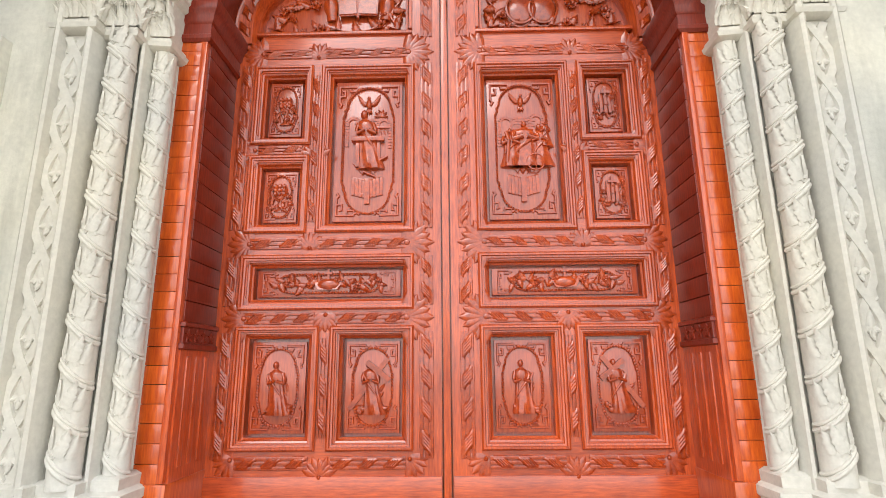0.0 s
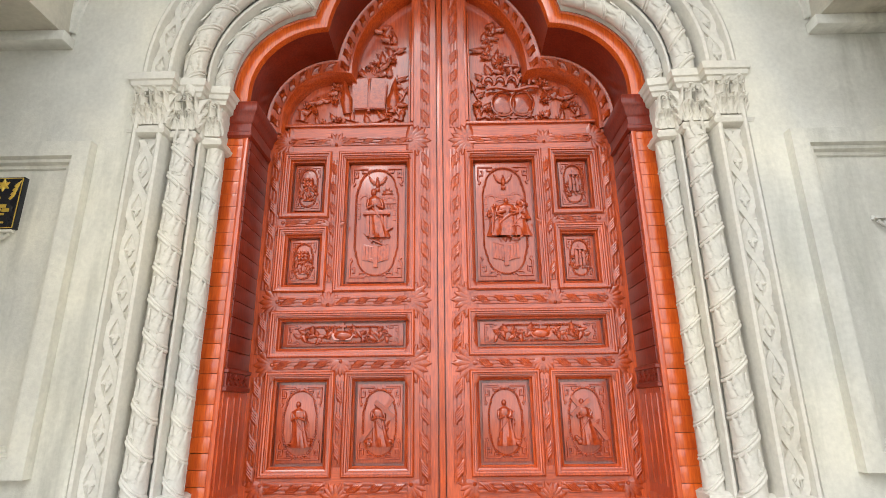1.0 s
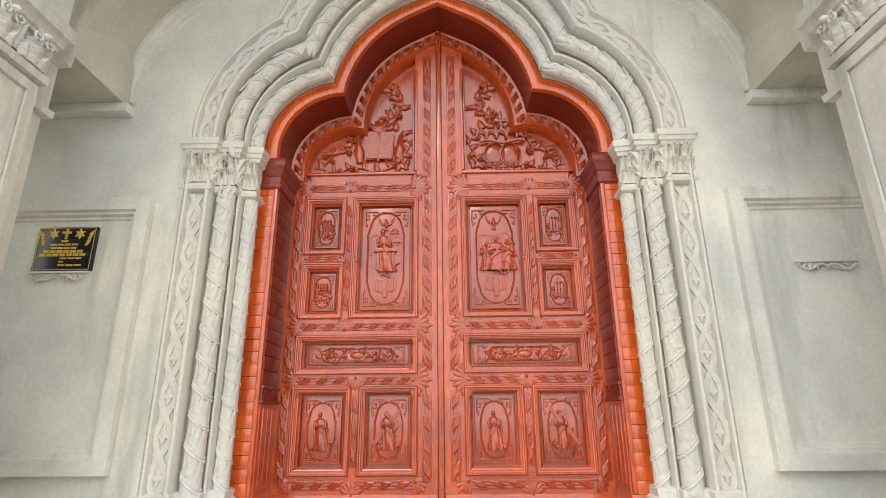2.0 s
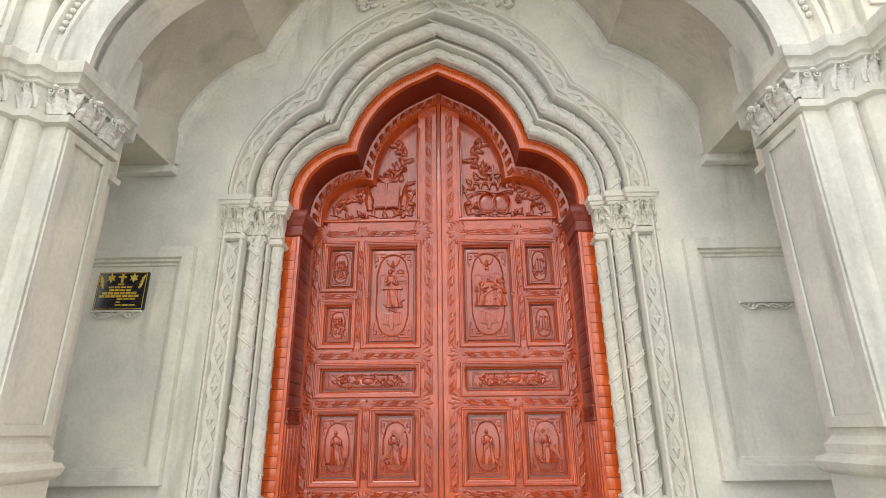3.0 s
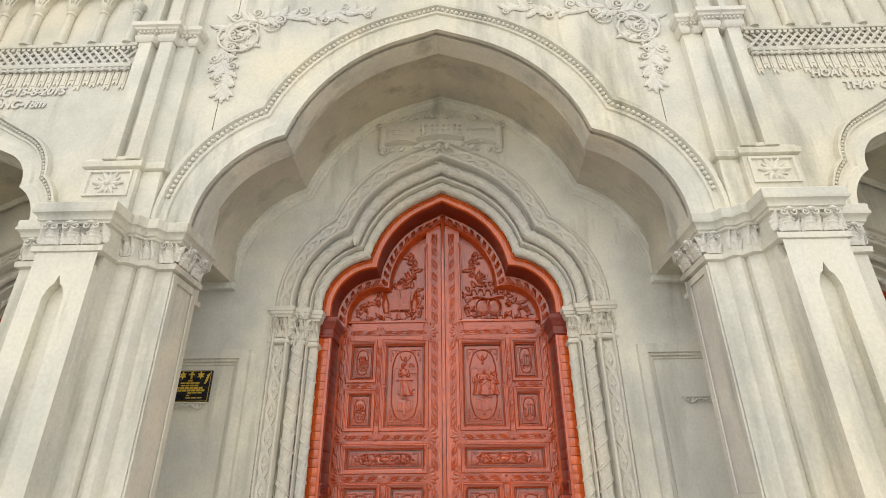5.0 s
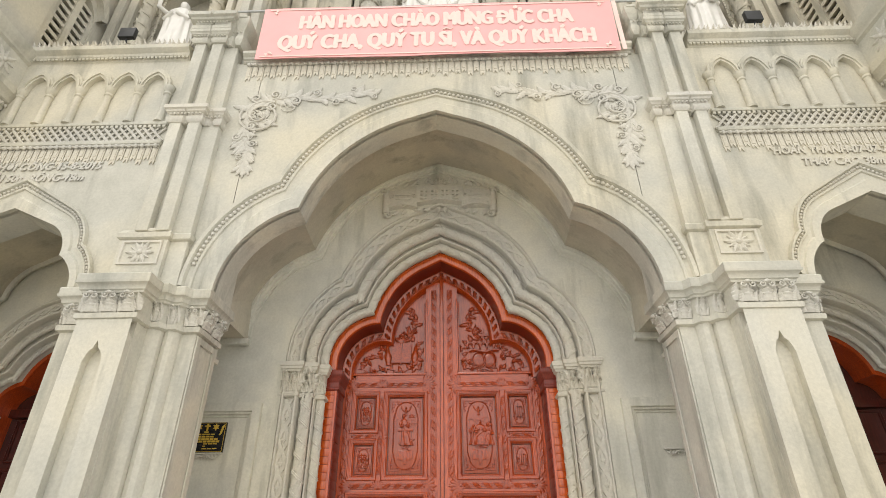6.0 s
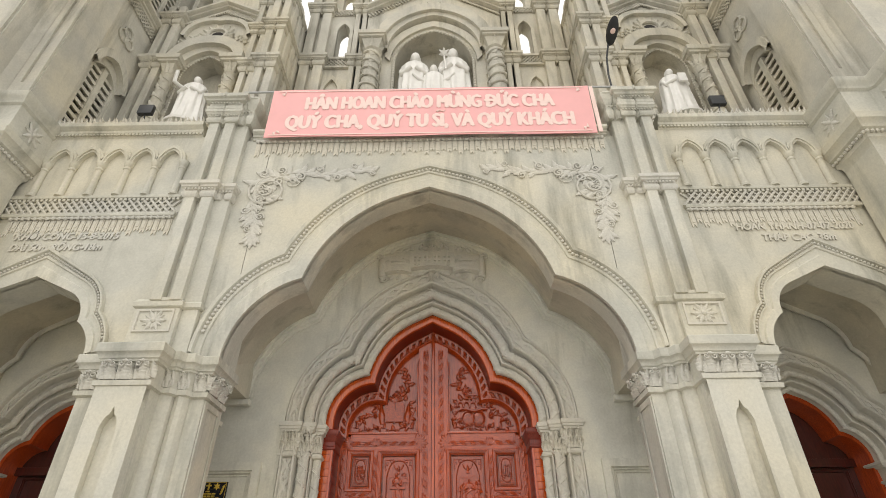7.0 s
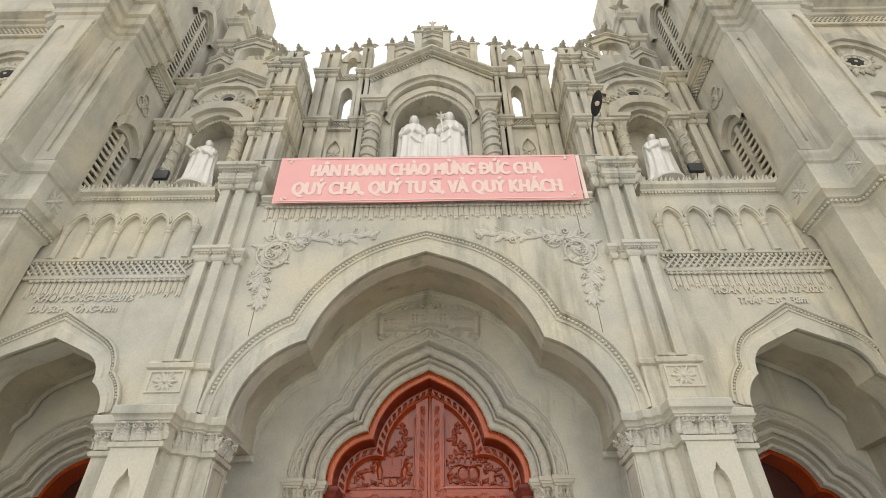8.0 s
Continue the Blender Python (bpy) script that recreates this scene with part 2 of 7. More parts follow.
def arch_wall(bm, pts, z_top, y0, y1):
    """A wall over an arch, level on top."""
    rows = [[(x, y0, z_top) for x, z in pts], [(x, y0, z) for x, z in pts], [(x, y1, z) for x, z in pts], [(x, y1, z_top) for x, z in pts]]
    grid(bm, rows, close_v=True)


def along(pts, step, start=0.0):
    """Places at even steps along a polyline of (x, z): (x, z, angle of the way, distance)."""
    out, nxt, run = [], start, 0.0
    for (x0, z0), (x1, z1) in zip(pts, pts[1:]):
        d = math.hypot(x1 - x0, z1 - z0)
        while nxt <= run + d and d > 0:
            f = (nxt - run) / d
            out.append((lerp(x0, x1, f), lerp(z0, z1, f), math.degrees(math.atan2(z1 - z0, x1 - x0)), nxt))
            nxt += step
        run += d
    return out


# ---- ground and porch floor ----
bm = B()
box(bm, -400, 400, -400, 400, -0.5, -0.2)
tagged(part("ground", bm, GROUND), "grey cement forecourt before the church", "ground", kind="structure")
bm = B()
box(bm, -13, 13, -10, 4.4, -0.2, 0.0)
tagged(part("floor", bm, GROUND), "grey paved terrace under the porch", "floor", kind="structure")


# ---- large structure: rear wall, porch front, vaults ----
def scaled(fam_in, fam_out, k_in, k_out, z0):
    f = lambda p, k: (p[0] * k, z0 + (p[1] - 4.15) * k, p[2] * k, p[3] * k, z0 + (p[4] - 4.15) * k, p[5] * k, z0 + (p[6] - 4.15) * k)
    return family(f(fam_in, k_in), f(fam_out, k_out))


SIDE_SUR = scaled((1.09, 4.23, 0.86, -0.32, 4.72, 1.62, 6.345), (0.81, 4.2, 1.72, -0.32, 4.86, 2.23, 7.11), 0.55, 0.66, 3.4)
WALL_Y, FRONT_Y, SIDE_Y = 3.0, 1.20, 1.30

bm = B()
p = SURROUND(1.0)
s0 = p[0][0]
arch_wall(bm, p, 9.2, WALL_Y, 3.55)
q = SIDE_SUR(1.0, SIDE_X)
q0, q1 = q[-1][0], q[0][0]
for sg in (1, -1):
    arch_wall(bm, SIDE_SUR(1.0, sg * SIDE_X), 9.2, WALL_Y, 3.55)
    box(bm, sg * s0, sg * q0, WALL_Y, 3.55, 0, 9.2)
    box(bm, sg * q1, sg * 9.2, WALL_Y, 3.55, 0, 9.2)
wall_rear = tagged(part("wall_rear", bm, WALL), "pale grey cement-rendered church wall behind the porch", "wall", kind="structure")

bm = B()
arch_wall(bm, PORCH(0.0), 9.06, FRONT_Y, 1.62)
arch_wall(bm, PORCH(0.30), 9.06, 1.62, 1.85)
x_in = PORCH(0.0)[0][0]
e = SIDE(0.0, SIDE_X)
for sg in (1, -1):
    box(bm, sg * (x_in + 0.01), sg * e[-1][0], SIDE_Y, 1.85, 4.44, 9.3)
    arch_wall(bm, SIDE(0.0, sg * SIDE_X), 9.3, SIDE_Y, 1.85)
    box(bm, sg * e[0][0], sg * 9.0, SIDE_Y, 1.85, 0, 9.3)
    box(bm, sg * (x_in + 0.01), sg * 3.7, FRONT_Y, SIDE_Y + 0.02, 4.44, 9.06)
wall_front = tagged(part("wall_front", bm, STONE), "cream cement porch front with three cusped arches", "wall", kind="structure")

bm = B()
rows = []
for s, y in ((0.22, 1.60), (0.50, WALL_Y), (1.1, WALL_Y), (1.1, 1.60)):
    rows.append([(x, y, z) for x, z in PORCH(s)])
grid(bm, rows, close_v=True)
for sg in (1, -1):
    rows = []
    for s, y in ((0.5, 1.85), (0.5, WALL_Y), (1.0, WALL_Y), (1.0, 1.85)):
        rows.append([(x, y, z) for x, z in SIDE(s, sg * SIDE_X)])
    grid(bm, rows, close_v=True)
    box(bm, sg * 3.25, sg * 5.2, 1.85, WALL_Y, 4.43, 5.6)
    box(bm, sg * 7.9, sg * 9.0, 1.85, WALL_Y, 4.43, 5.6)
    # wall added at the bay's outer end to keep side light out
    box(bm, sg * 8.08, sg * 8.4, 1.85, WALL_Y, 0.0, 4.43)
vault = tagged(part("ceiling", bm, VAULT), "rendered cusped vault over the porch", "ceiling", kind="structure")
bm = B()
sweep_arch(bm, PORCH, [(0.52, 2.90), (0.40, 2.90), (0.38, 2.94), (0.30, 2.95), (0.28, 2.975), (0.20, 2.98), (0.19, WALL_Y)])
for sg in (1, -1):
    sweep_arch(bm, SIDE, [(0.5, WALL_Y), (0.5, 2.95), (0.36, 2.94), (0.3, 2.88), (0.52, 2.86)], sg * SIDE_X)
    box(bm, sg * 3.2, sg * 5.2, 2.86, WALL_Y, 4.33, 4.43, 0.01)
tagged(part("trim", bm, WALL), "plain rib where the vault meets the wall", "trim", kind="structure")
bm = B()
box(bm, -8, 8, 1.42, 4.4, 9.21, 9.42)
tagged(part("ceiling_terrace", bm, STONE), "cement terrace over the porch", "roof", kind="structure")
# unseen walls behind the doors, coloured near black for the unlit inside
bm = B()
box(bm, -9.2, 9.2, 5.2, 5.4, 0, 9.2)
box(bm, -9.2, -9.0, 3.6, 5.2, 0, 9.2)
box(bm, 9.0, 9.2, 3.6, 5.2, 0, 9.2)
tagged(part("wall_inside", bm, DARK), "unseen near-black wall standing in for the church's unlit inside", "wall", kind="structure")


def wall_panel(sg):
    t = thing("wall_panel", (sg * 3.8, 3.0, 0.8), "recessed cement wall panel with a moulded frame", "wall panel", "wall panels", "structure")
    x0, x1, z0, z1 = 2.81, 4.75, 0.84, 3.385
    loops = ((0.0, 3.0), (0.0, 2.915), (0.13, 2.91), (0.145, 2.945), (0.17, 2.945), (0.185, 2.982), (0.21, 2.982), (0.22, 2.997), (0.5, 2.997))
    bm = B()
    grid(bm, [[(x0 + d, y, z0 + d), (x1 - d, y, z0 + d), (x1 - d, y, z1 - d), (x0 + d, y, z1 - d)] for d, y in loops[:-1]], close_u=True)
    part("frame", bm, WALL, t, flip=sg < 0, smooth=0)


for sg in (1, -1):
    wall_panel(sg)


# ---- door surround: stepped jambs and rings of carved stone ----
def surround_profile():
    return [(1.0, 3.11), (1.0, 3.02), (0.985, 2.99), (0.96, 2.98), (0.935, 2.995), (0.925, 3.045), (0.92, 3.065), (0.67, 3.065), (0.665, 3.03), (0.65, 3.005), (0.62, 2.995), (0.59, 3.01), (0.575, 3.05), (0.57, 3.17), (0.53, 3.2), (0.5, 3.23), (0.24, 3.24), (0.235, 3.21), (0.22, 3.19), (0.2, 3.18), (0.175, 3.19), (0.165, 3.23), (0.16, 3.31), (0.02, 3.43), (0.0, 3.46)]


def rope_along(bm, pts, y, r, step, twist=28, hand=1):
    """A round moulding bound with slanting double bands, with low leaves carved between them; pts of (x, z)."""
    tube(bm, [(x, y, z) for x, z in pts], r * 0.97, 16)
    for x, z, ang, d in along(pts, step, step * 0.4):
        m = Matrix.Translation((x, y, z)) @ Matrix.Rotation(-radians(ang - 90), 4, "Y")
        for off, th in ((0.0, 0.18), (r * 0.34, 0.14)):
            band = []
            for k in range(11):
                a = math.pi * (1.1 * k / 10 - 0.05)
                band.append(m @ Vector((r * 0.97 * math.cos(a), -r * 0.97 * math.sin(a), off + hand * r * 0.85 * math.cos(a))))
            tube(bm, band, r * th, 8)
        for deg, v, tw, w, h in ((-46, 0.24, 12, 0.72, 0.58), (-4, 0.30, 20, 0.95, 0.62), (38, 0.42, 14, 0.72, 0.52), (-26, 0.20, -14, 0.5, 0.36), (20, 0.28, -22, 0.5, 0.34)):
            leaf(bm, m @ Matrix.Rotation(radians(hand * deg), 4, "Z") @ Matrix.Translation((0, -r * 0.93, step * v)) @ Matrix.Rotation(radians(-hand * tw), 4, "Y") @ Matrix.Diagonal((1, 0.75, 1, 1)), r * w, step * h, 0.05, 4, 9)
        for deg, v in ((14, 0.30), (-30, 0.78)):
            volute(bm, m @ Matrix.Rotation(radians(hand * deg), 4, "Z") @ Matrix.Translation((0, -r * 0.99, step * v)), r * 0.2, 1.2, 0.5, hand, 0.3)


def strap_along(bm, pts, y, w, step):
    """A flat band carved with broad crossing straps, a bud in every lozenge and small buds beside the crossings."""
    marks = along(pts, step / 14, 0)
    for sgn in (1, -1):
        rows = []
        for x, z, ang, d in marks:
            ph = math.pi * d / step
            tri = math.asin(math.sin(ph) * 0.97) * 2 / math.pi
            o = sgn * w * 0.37 * (0.65 * tri + 0.35 * math.sin(ph))
            a = radians(ang)
            lift = 0.019 + 0.002 * sgn * math.cos(ph)
            hw = w * 0.155
            nx, nz = -math.sin(a), math.cos(a)
            rows.append([(x + nx * (o + e * hw), y - (lift if abs(e) < 1 else -0.003), z + nz * (o + e * hw)) for e in (-1.0, -0.82, 0.82, 1.0)])
        grid(bm, rows)
    for x, z, ang, d in along(pts, step, step * 0.5):
        m = Matrix.Translation((x, y + 0.004, z)) @ Matrix.Rotation(-radians(ang - 90), 4, "Y")
        leaf(bm, m @ Matrix.Translation((0, 0, -step * 0.02)), w * 0.30, step * 0.36, 0.02, 1, 7)
        for tw, h in ((180, 0.24), (118, 0.17), (-118, 0.17), (150, 0.13), (-150, 0.13)):
            leaf(bm, m @ Matrix.Translation((0, -0.004, step * 0.01)) @ Matrix.Rotation(radians(tw), 4, "Y"), w * 0.20, step * h, 0.2, 1, 6)
        for u in (-1, 1):
            for tw, h in ((180, 0.15), (130, 0.10), (-130, 0.10)):
                leaf(bm, m @ Matrix.Translation((u * w * 0.36, 0, step * 0.52)) @ Matrix.Rotation(radians(tw), 4, "Y"), w * 0.13, step * h, 0.14, 1, 5)


def acanthus_row(bm, plan, z, h, w, d=0.0, edges=None, curl=0.34):
    """Leaves set round a plan polygon, on the edges that face out."""
    n = len(plan)
    for i in range(n):
        if edges is not None and i not in edges:
            continue
        a, c = Vector(plan[i]), Vector(plan[(i + 1) % n])
        le = (c - a).length
        k = max(1, round(le / w))
        t = (c - a).normalized()
        ang = math.atan2(t.y, t.x)
        for j in range(k):
            pos = a + t * le * (j + 0.5) / k
            m = Matrix.Translation((pos.x, pos.y, z)) @ Matrix.Rotation(ang, 4, "Z")
            ww = min(w, le / k)
            leaf(bm, m, ww * 1.0, h, curl, 5, 9)
            for u in (-0.5, 0.5):
                leaf(bm, m @ Matrix.Translation((u * ww, 0.01, h * 0.1)), ww * 0.62, h * 0.9, curl * 1.1, 4, 7)
                volute(bm, m @ Matrix.Translation((u * ww * 0.5, -0.25 * ww - curl * h * 0.6, h * 0.80)), ww * 0.2, 1.3, math.pi / 2, 1 if u > 0 else -1, 0.22)
            for u in (-0.28, 0.28):
                leaf(bm, m @ Matrix.Translation((u * ww, -0.10 * ww, 0.0)) @ Matrix.Rotation(radians(u * 50), 4, "Y"), ww * 0.46, h * 0.5, curl * 1.3, 4, 7)
            ball(bm, m @ Vector((0, -curl * h - 0.2 * ww, h * 0.93)), ww * 0.15, ww * 0.13, ww * 0.11, 8, 5)


def surround(fam, cx, k, z_base, z_spring, name_label, detail=True):
    t = thing("door_surround", (cx, 3.0, 0), name_label, "door surround", "door surrounds", "structure")
    prof = surround_profile()
    bm = B()
    sweep_arch(bm, fam, prof, cx, legs=z_base - 0.02)
    part("moulding", bm, CARVED, t, smooth=30)
    strap_s, rope2_s, rope1_s = 0.80, 0.37, 0.05
    yy = {strap_s: 3.065, rope2_s: 3.15, rope1_s: 3.325}
    for s, kind in ((strap_s, "strap"), (rope2_s, "rope"), (rope1_s, "rope")):
        full = fam(s, cx)
        pieces = [("archivolt", [(full[0][0], z_spring - 0.02)] + full + [(full[-1][0], z_spring - 0.02)])]
        for side in (0, -1):
            x = full[side][0]
            pieces.append(("shaft", [(x, z_base + 0.02), (x, z_spring - 0.58 * k)]))
        for i, (nm, pts) in enumerate(pieces):
            bm = B()
            if kind == "strap":
                strap_along(bm, pts, yy[s], 0.22 * k, 0.34 * k)
            else:
                r = (0.090 if s == rope2_s else 0.075) * k
                rope_along(bm, pts, yy[s], r, (0.26 if s == rope2_s else 0.23) * k, 28, -1 if i == 2 else 1)
            part(nm, bm, CARVED, t, "cement shaft carved with winding bands and leaves" if nm == "shaft" else "")
    w = lambda s: fam(s, cx)[0][0] - cx
    for sg in (1, -1):
        plan = [(w(1.01), 3.11), (w(1.01), 3.03), (w(0.60), 3.03), (w(0.60), 3.12), (w(0.24), 3.13), (w(0.24), 3.24), (w(-0.03), 3.26), (w(-0.03), 3.5)]
        plan = [(x, y) for x, y in plan]
        zs = z_spring
        cap, leaves, base = B(), B(), B()
        moulded(cap, plan, [(zs - 0.58 * k, 0), (zs - 0.56 * k, 0.035), (zs - 0.53 * k, 0.045), (zs - 0.52 * k, 0.02), (zs - 0.49 * k, 0.02), (zs - 0.48 * k, -0.02),
                            (zs - 0.18 * k, 0.0), (zs - 0.165 * k, 0.03), (zs - 0.13 * k, 0.04), (zs - 0.12 * k, 0.055), (zs - 0.08 * k, 0.06), (zs - 0.07 * k, 0.075), (zs - 0.01, 0.078), (zs, 0.07)])
        acanthus_row(leaves, list(reversed(plan)), zs - 0.47 * k, 0.31 * k, 0.125 * k, edges=[1, 2, 3, 4, 5], curl=0.3)
        acanthus_row(leaves, grow(list(reversed(plan)), 0.012), zs - 0.48 * k, 0.17 * k, 0.085 * k, edges=[1, 2, 3, 4, 5], curl=0.4)
        moulded(base, plan, [(0.0, 0.05), (z_base - 0.1, 0.05), (z_base - 0.08, 0.07), (z_base - 0.03, 0.07), (z_base - 0.01, 0.03), (z_base + 0.05, 0.035), (z_base + 0.07, 0.0)])
        for bmx, nm in ((cap, "capital"), (leaves, "capital_leaves"), (base, "plinth")):
            if sg < 0:
                bmesh.ops.scale(bmx, vec=(-1, 1, 1), verts=bmx.verts)
            bmesh.ops.translate(bmx, vec=(cx, 0, 0), verts=bmx.verts)
            part(nm, bmx, CARVED, t, "stepped capital with curling acanthus leaves" if nm == "capital_leaves" else "")
    return t


surround(SURROUND, 0.0, 1.0, 0.62, 4.06, "stepped cream cement door surround with carved shafts and cusped arch")
for sg in (1, -1):
    surround(SIDE_SUR, sg * SIDE_X, 0.58, 0.5, 3.36, "smaller carved cement surround of a side door")


# ---- piers ----
PIER = [(3.17, 1.76), (3.17, 1.14), (3.37, 1.14), (3.38, 1.08), (3.42, 1.03), (3.48, 1.01), (3.53, 1.03), (3.56, 1.06), (3.57, 0.99), (3.61, 0.94), (3.66, 0.92), (3.72, 0.92), (3.72, 0.68), (4.42, 0.68), (4.42, 1.0), (4.92, 1.0), (4.92, 1.76)]
PIER_S = [(3.17, 1.76), (3.17, 1.14), (3.36, 1.14), (3.42, 1.03), (3.54, 1.03), (3.60, 0.93), (3.72, 0.93), (3.72, 0.60), (4.42, 0.60), (4.42, 1.0), (4.92, 1.0), (4.92, 1.76)]


def lancet(x0, x1, z0, z1):
    w = (x1 - x0) / 2
    c = (x0 + x1) / 2
    return [(x0, z0), (x1, z0), (x1, z1 - 2.3 * w), (x1 - 0.02, z1 - 1.7 * w), (c + w * 0.62, z1 - 1.2 * w), (c + w * 0.3, z1 - 0.9 * w), (c, z1), (c - w * 0.3, z1 - 0.9 * w), (c - w * 0.62, z1 - 1.2 * w), (x0 + 0.02, z1 - 1.7 * w), (x0, z1 - 2.3 * w)]


def slab_with_hole(bm, x0, x1, z0, z1, hole, y0, y1):
    """A slab from y0 (front) to y1 with a shaped hole through it."""
    n = len(hole)
    outer = []
    cx, cz = (x0 + x1) / 2, (z0 + z1) / 2
    for x, z in hole:
        hx0, hx1 = min(h[0] for h in hole), max(h[0] for h in hole)
        hz0, hz1 = min(h[1] for h in hole), max(h[1] for h in hole)
        u, v = (x - hx0) / (hx1 - hx0), (z - hz0) / (hz1 - hz0)
        du, dv = u - 0.5, v - 0.5
        if abs(du) * 0.999 > abs(dv) or (v < 0.9 and v > 0.02 and abs(du) > 0.35):
            outer.append((x0 if du < 0 else x1, lerp(z0, z1, v)))
        else:
            outer.append((lerp(x0, x1, u), z0 if dv < 0 else z1))
    rows = [[(x, y1, z) for x, z in hole], [(x, y0, z) for x, z in hole], [(x, y0, z) for x, z in outer], [(x, y1, z) for x, z in outer]]
    grid(bm, rows, close_u=True)
    for (cx_, cz_) in ((x0, z0), (x1, z0), (x1, z1), (x0, z1)):
        near = sorted(range(n), key=lambda i: (outer[i][0] - cx_) ** 2 + (outer[i][1] - cz_) ** 2)
        i = near[0]
        if abs(outer[i][0] - cx_) + abs(outer[i][1] - cz_) > 1e-5:
            for j in ((i + 1) % n, (i - 1) % n):
                if (outer[i][0] == x0 or outer[i][0] == x1) != (outer[j][0] == x0 or outer[j][0] == x1) or True:
                    a, c = outer[i], outer[j]
                    if (a[0] == cx_ and c[1] == cz_) or (a[1] == cz_ and c[0] == cx_):
                        bm.faces.new([bm.verts.new(q) for q in ((a[0], y0, a[1]), (cx_, y0, cz_), (c[0], y0, c[1]))])


def pier(sg):
    t = thing("pier", (sg * 4.05, 1.2, 0), "tall cream cement pier with leafy capital and a blind lancet", "pier", "porch piers")
    f = sg < 0
    bm = B()
    plan_prism(bm, PIER, 1.2, 3.95)
    part("shaft", bm, STONE, t, flip=f, smooth=30)
    bm = B()
    slab_with_hole(bm, 3.725, 4.415, 1.3, 3.87, lancet(3.955, 4.185, 1.5, 3.6), 0.575, 0.682)
    part("blind_lancet", bm, STONE, t, flip=f, smooth=0)
    bm = B()
    grid(bm, [[(3.168 - d, y0, 1.32 + e), (3.168 - d, y1, 1.32 + e), (3.168 - d, y1, 3.84 - e), (3.168 - d, y0, 3.84 - e)] for d, e, y0, y1 in ((0, 0, 1.16, 1.75), (0.022, 0, 1.16, 1.75), (0.022, 0.08, 1.25, 1.66), (0.004, 0.085, 1.255, 1.655))], close_u=True)
    part("side_panel", bm, STONE, t, flip=f, smooth=0)
    bm = B()
    box(bm, 3.27, 4.80, 1.76, 1.98, 0.0, 3.80, 0.01)
    moulded(bm, [(3.27, 1.98), (3.27, 1.77), (4.80, 1.77), (4.80, 1.98)], [(3.70, 0.0), (3.72, 0.05), (3.78, 0.055), (3.80, 0.02), (3.84, 0.02), (4.2, 0.02), (4.25, 0.08), (4.43, 0.09)])
    part("rear_strip", bm, STONE, t, "narrow strip with a plain ledge behind the pier", flip=f)
    bm = B()
    moulded(bm, PIER_S, [(0, 0.05), (0.98, 0.05), (0.99, 0.075), (1.02, 0.10), (1.07, 0.115), (1.11, 0.09), (1.12, 0.06), (1.13, 0.045), (1.20, 0.045), (1.215, 0.03), (1.26, 0.0)])
    part("base", bm, STONE, t, flip=f)
    bm = B()
    box(bm, 3.80, 4.34, 0.535, 0.60, 0.12, 0.88, 0.012)
    part("base_panel", bm, STONE, t, "raised plain panel on the pier base", flip=f)
    bm = B()
    box(bm, 3.105, 3.13, 1.25, 1.66, 0.12, 0.86, 0.01)
    part("base_panel", bm, STONE, t, "raised plain panel on the pier base", flip=f)
    bm = B()
    moulded(bm, PIER_S, [(3.86, 0.0), (3.875, 0.028), (3.88, 0.045), (3.945, 0.05), (3.955, 0.03), (3.96, 0.0), (4.20, 0.018), (4.215, 0.05), (4.24, 0.055), (4.255, 0.075), (4.29, 0.08), (4.32, 0.10), (4.335, 0.125), (4.365, 0.13), (4.37, 0.118), (4.455, 0.122), (4.47, 0.108)])
    part("capital", bm, STONE, t, flip=f)
    bm = B()
    acanthus_row(bm, PIER_S, 3.965, 0.25, 0.27, edges=[0, 1, 3, 5, 7, 8, 9, 10], curl=0.26)
    part("capital_leaves", bm, CARVED, t, "carved acanthus leaves", flip=f)
    return t


for sg in (1, -1):
    pier(sg)


def flower(bm, m, r, petals=8, mid=0.22):
    for k in range(petals):
        leaf(bm, m @ Matrix.Rotation(2 * math.pi * k / petals, 4, "Y") @ Matrix.Translation((0, 0, r * 0.14)), r * (0.42 if k % 2 else 0.32), r * (0.95 if k % 2 else 0.75), 0.05, 4, 7)
    ball(bm, m @ Vector((0, -r * 0.08, 0)), r * mid, r * mid * 0.8, r * mid, 10, 6)


def twin_shafts(t, x0, x1, y, z0, z1, back, gap, mat, f):
    """Two square shafts side by side with a deep groove between them that ends in a point."""
    c = (x0 + x1) / 2
    for a, b_ in ((x0, c - gap / 2), (c + gap / 2, x1)):
        bm = B()
        box(bm, a, b_, y, back, z0, z1, 0.014)
        part("shaft", bm, mat, t, flip=f)
    bm = B()
    box(bm, c - gap / 2 - 0.01, c + gap / 2 + 0.01, y + 0.13, back, z0, z1)
    prism(bm, [(c - gap / 2, z1), (c + gap / 2, z1), (c, z1 - 0.11)], y + 0.02, y + 0.14)
    prism(bm, [(c - gap / 2, z0), (c + gap / 2, z0), (c + gap / 2, z0 + 0.05), (c - gap / 2, z0 + 0.05)], y + 0.02, y + 0.14)
    part("groove", bm, mat, t, flip=f)


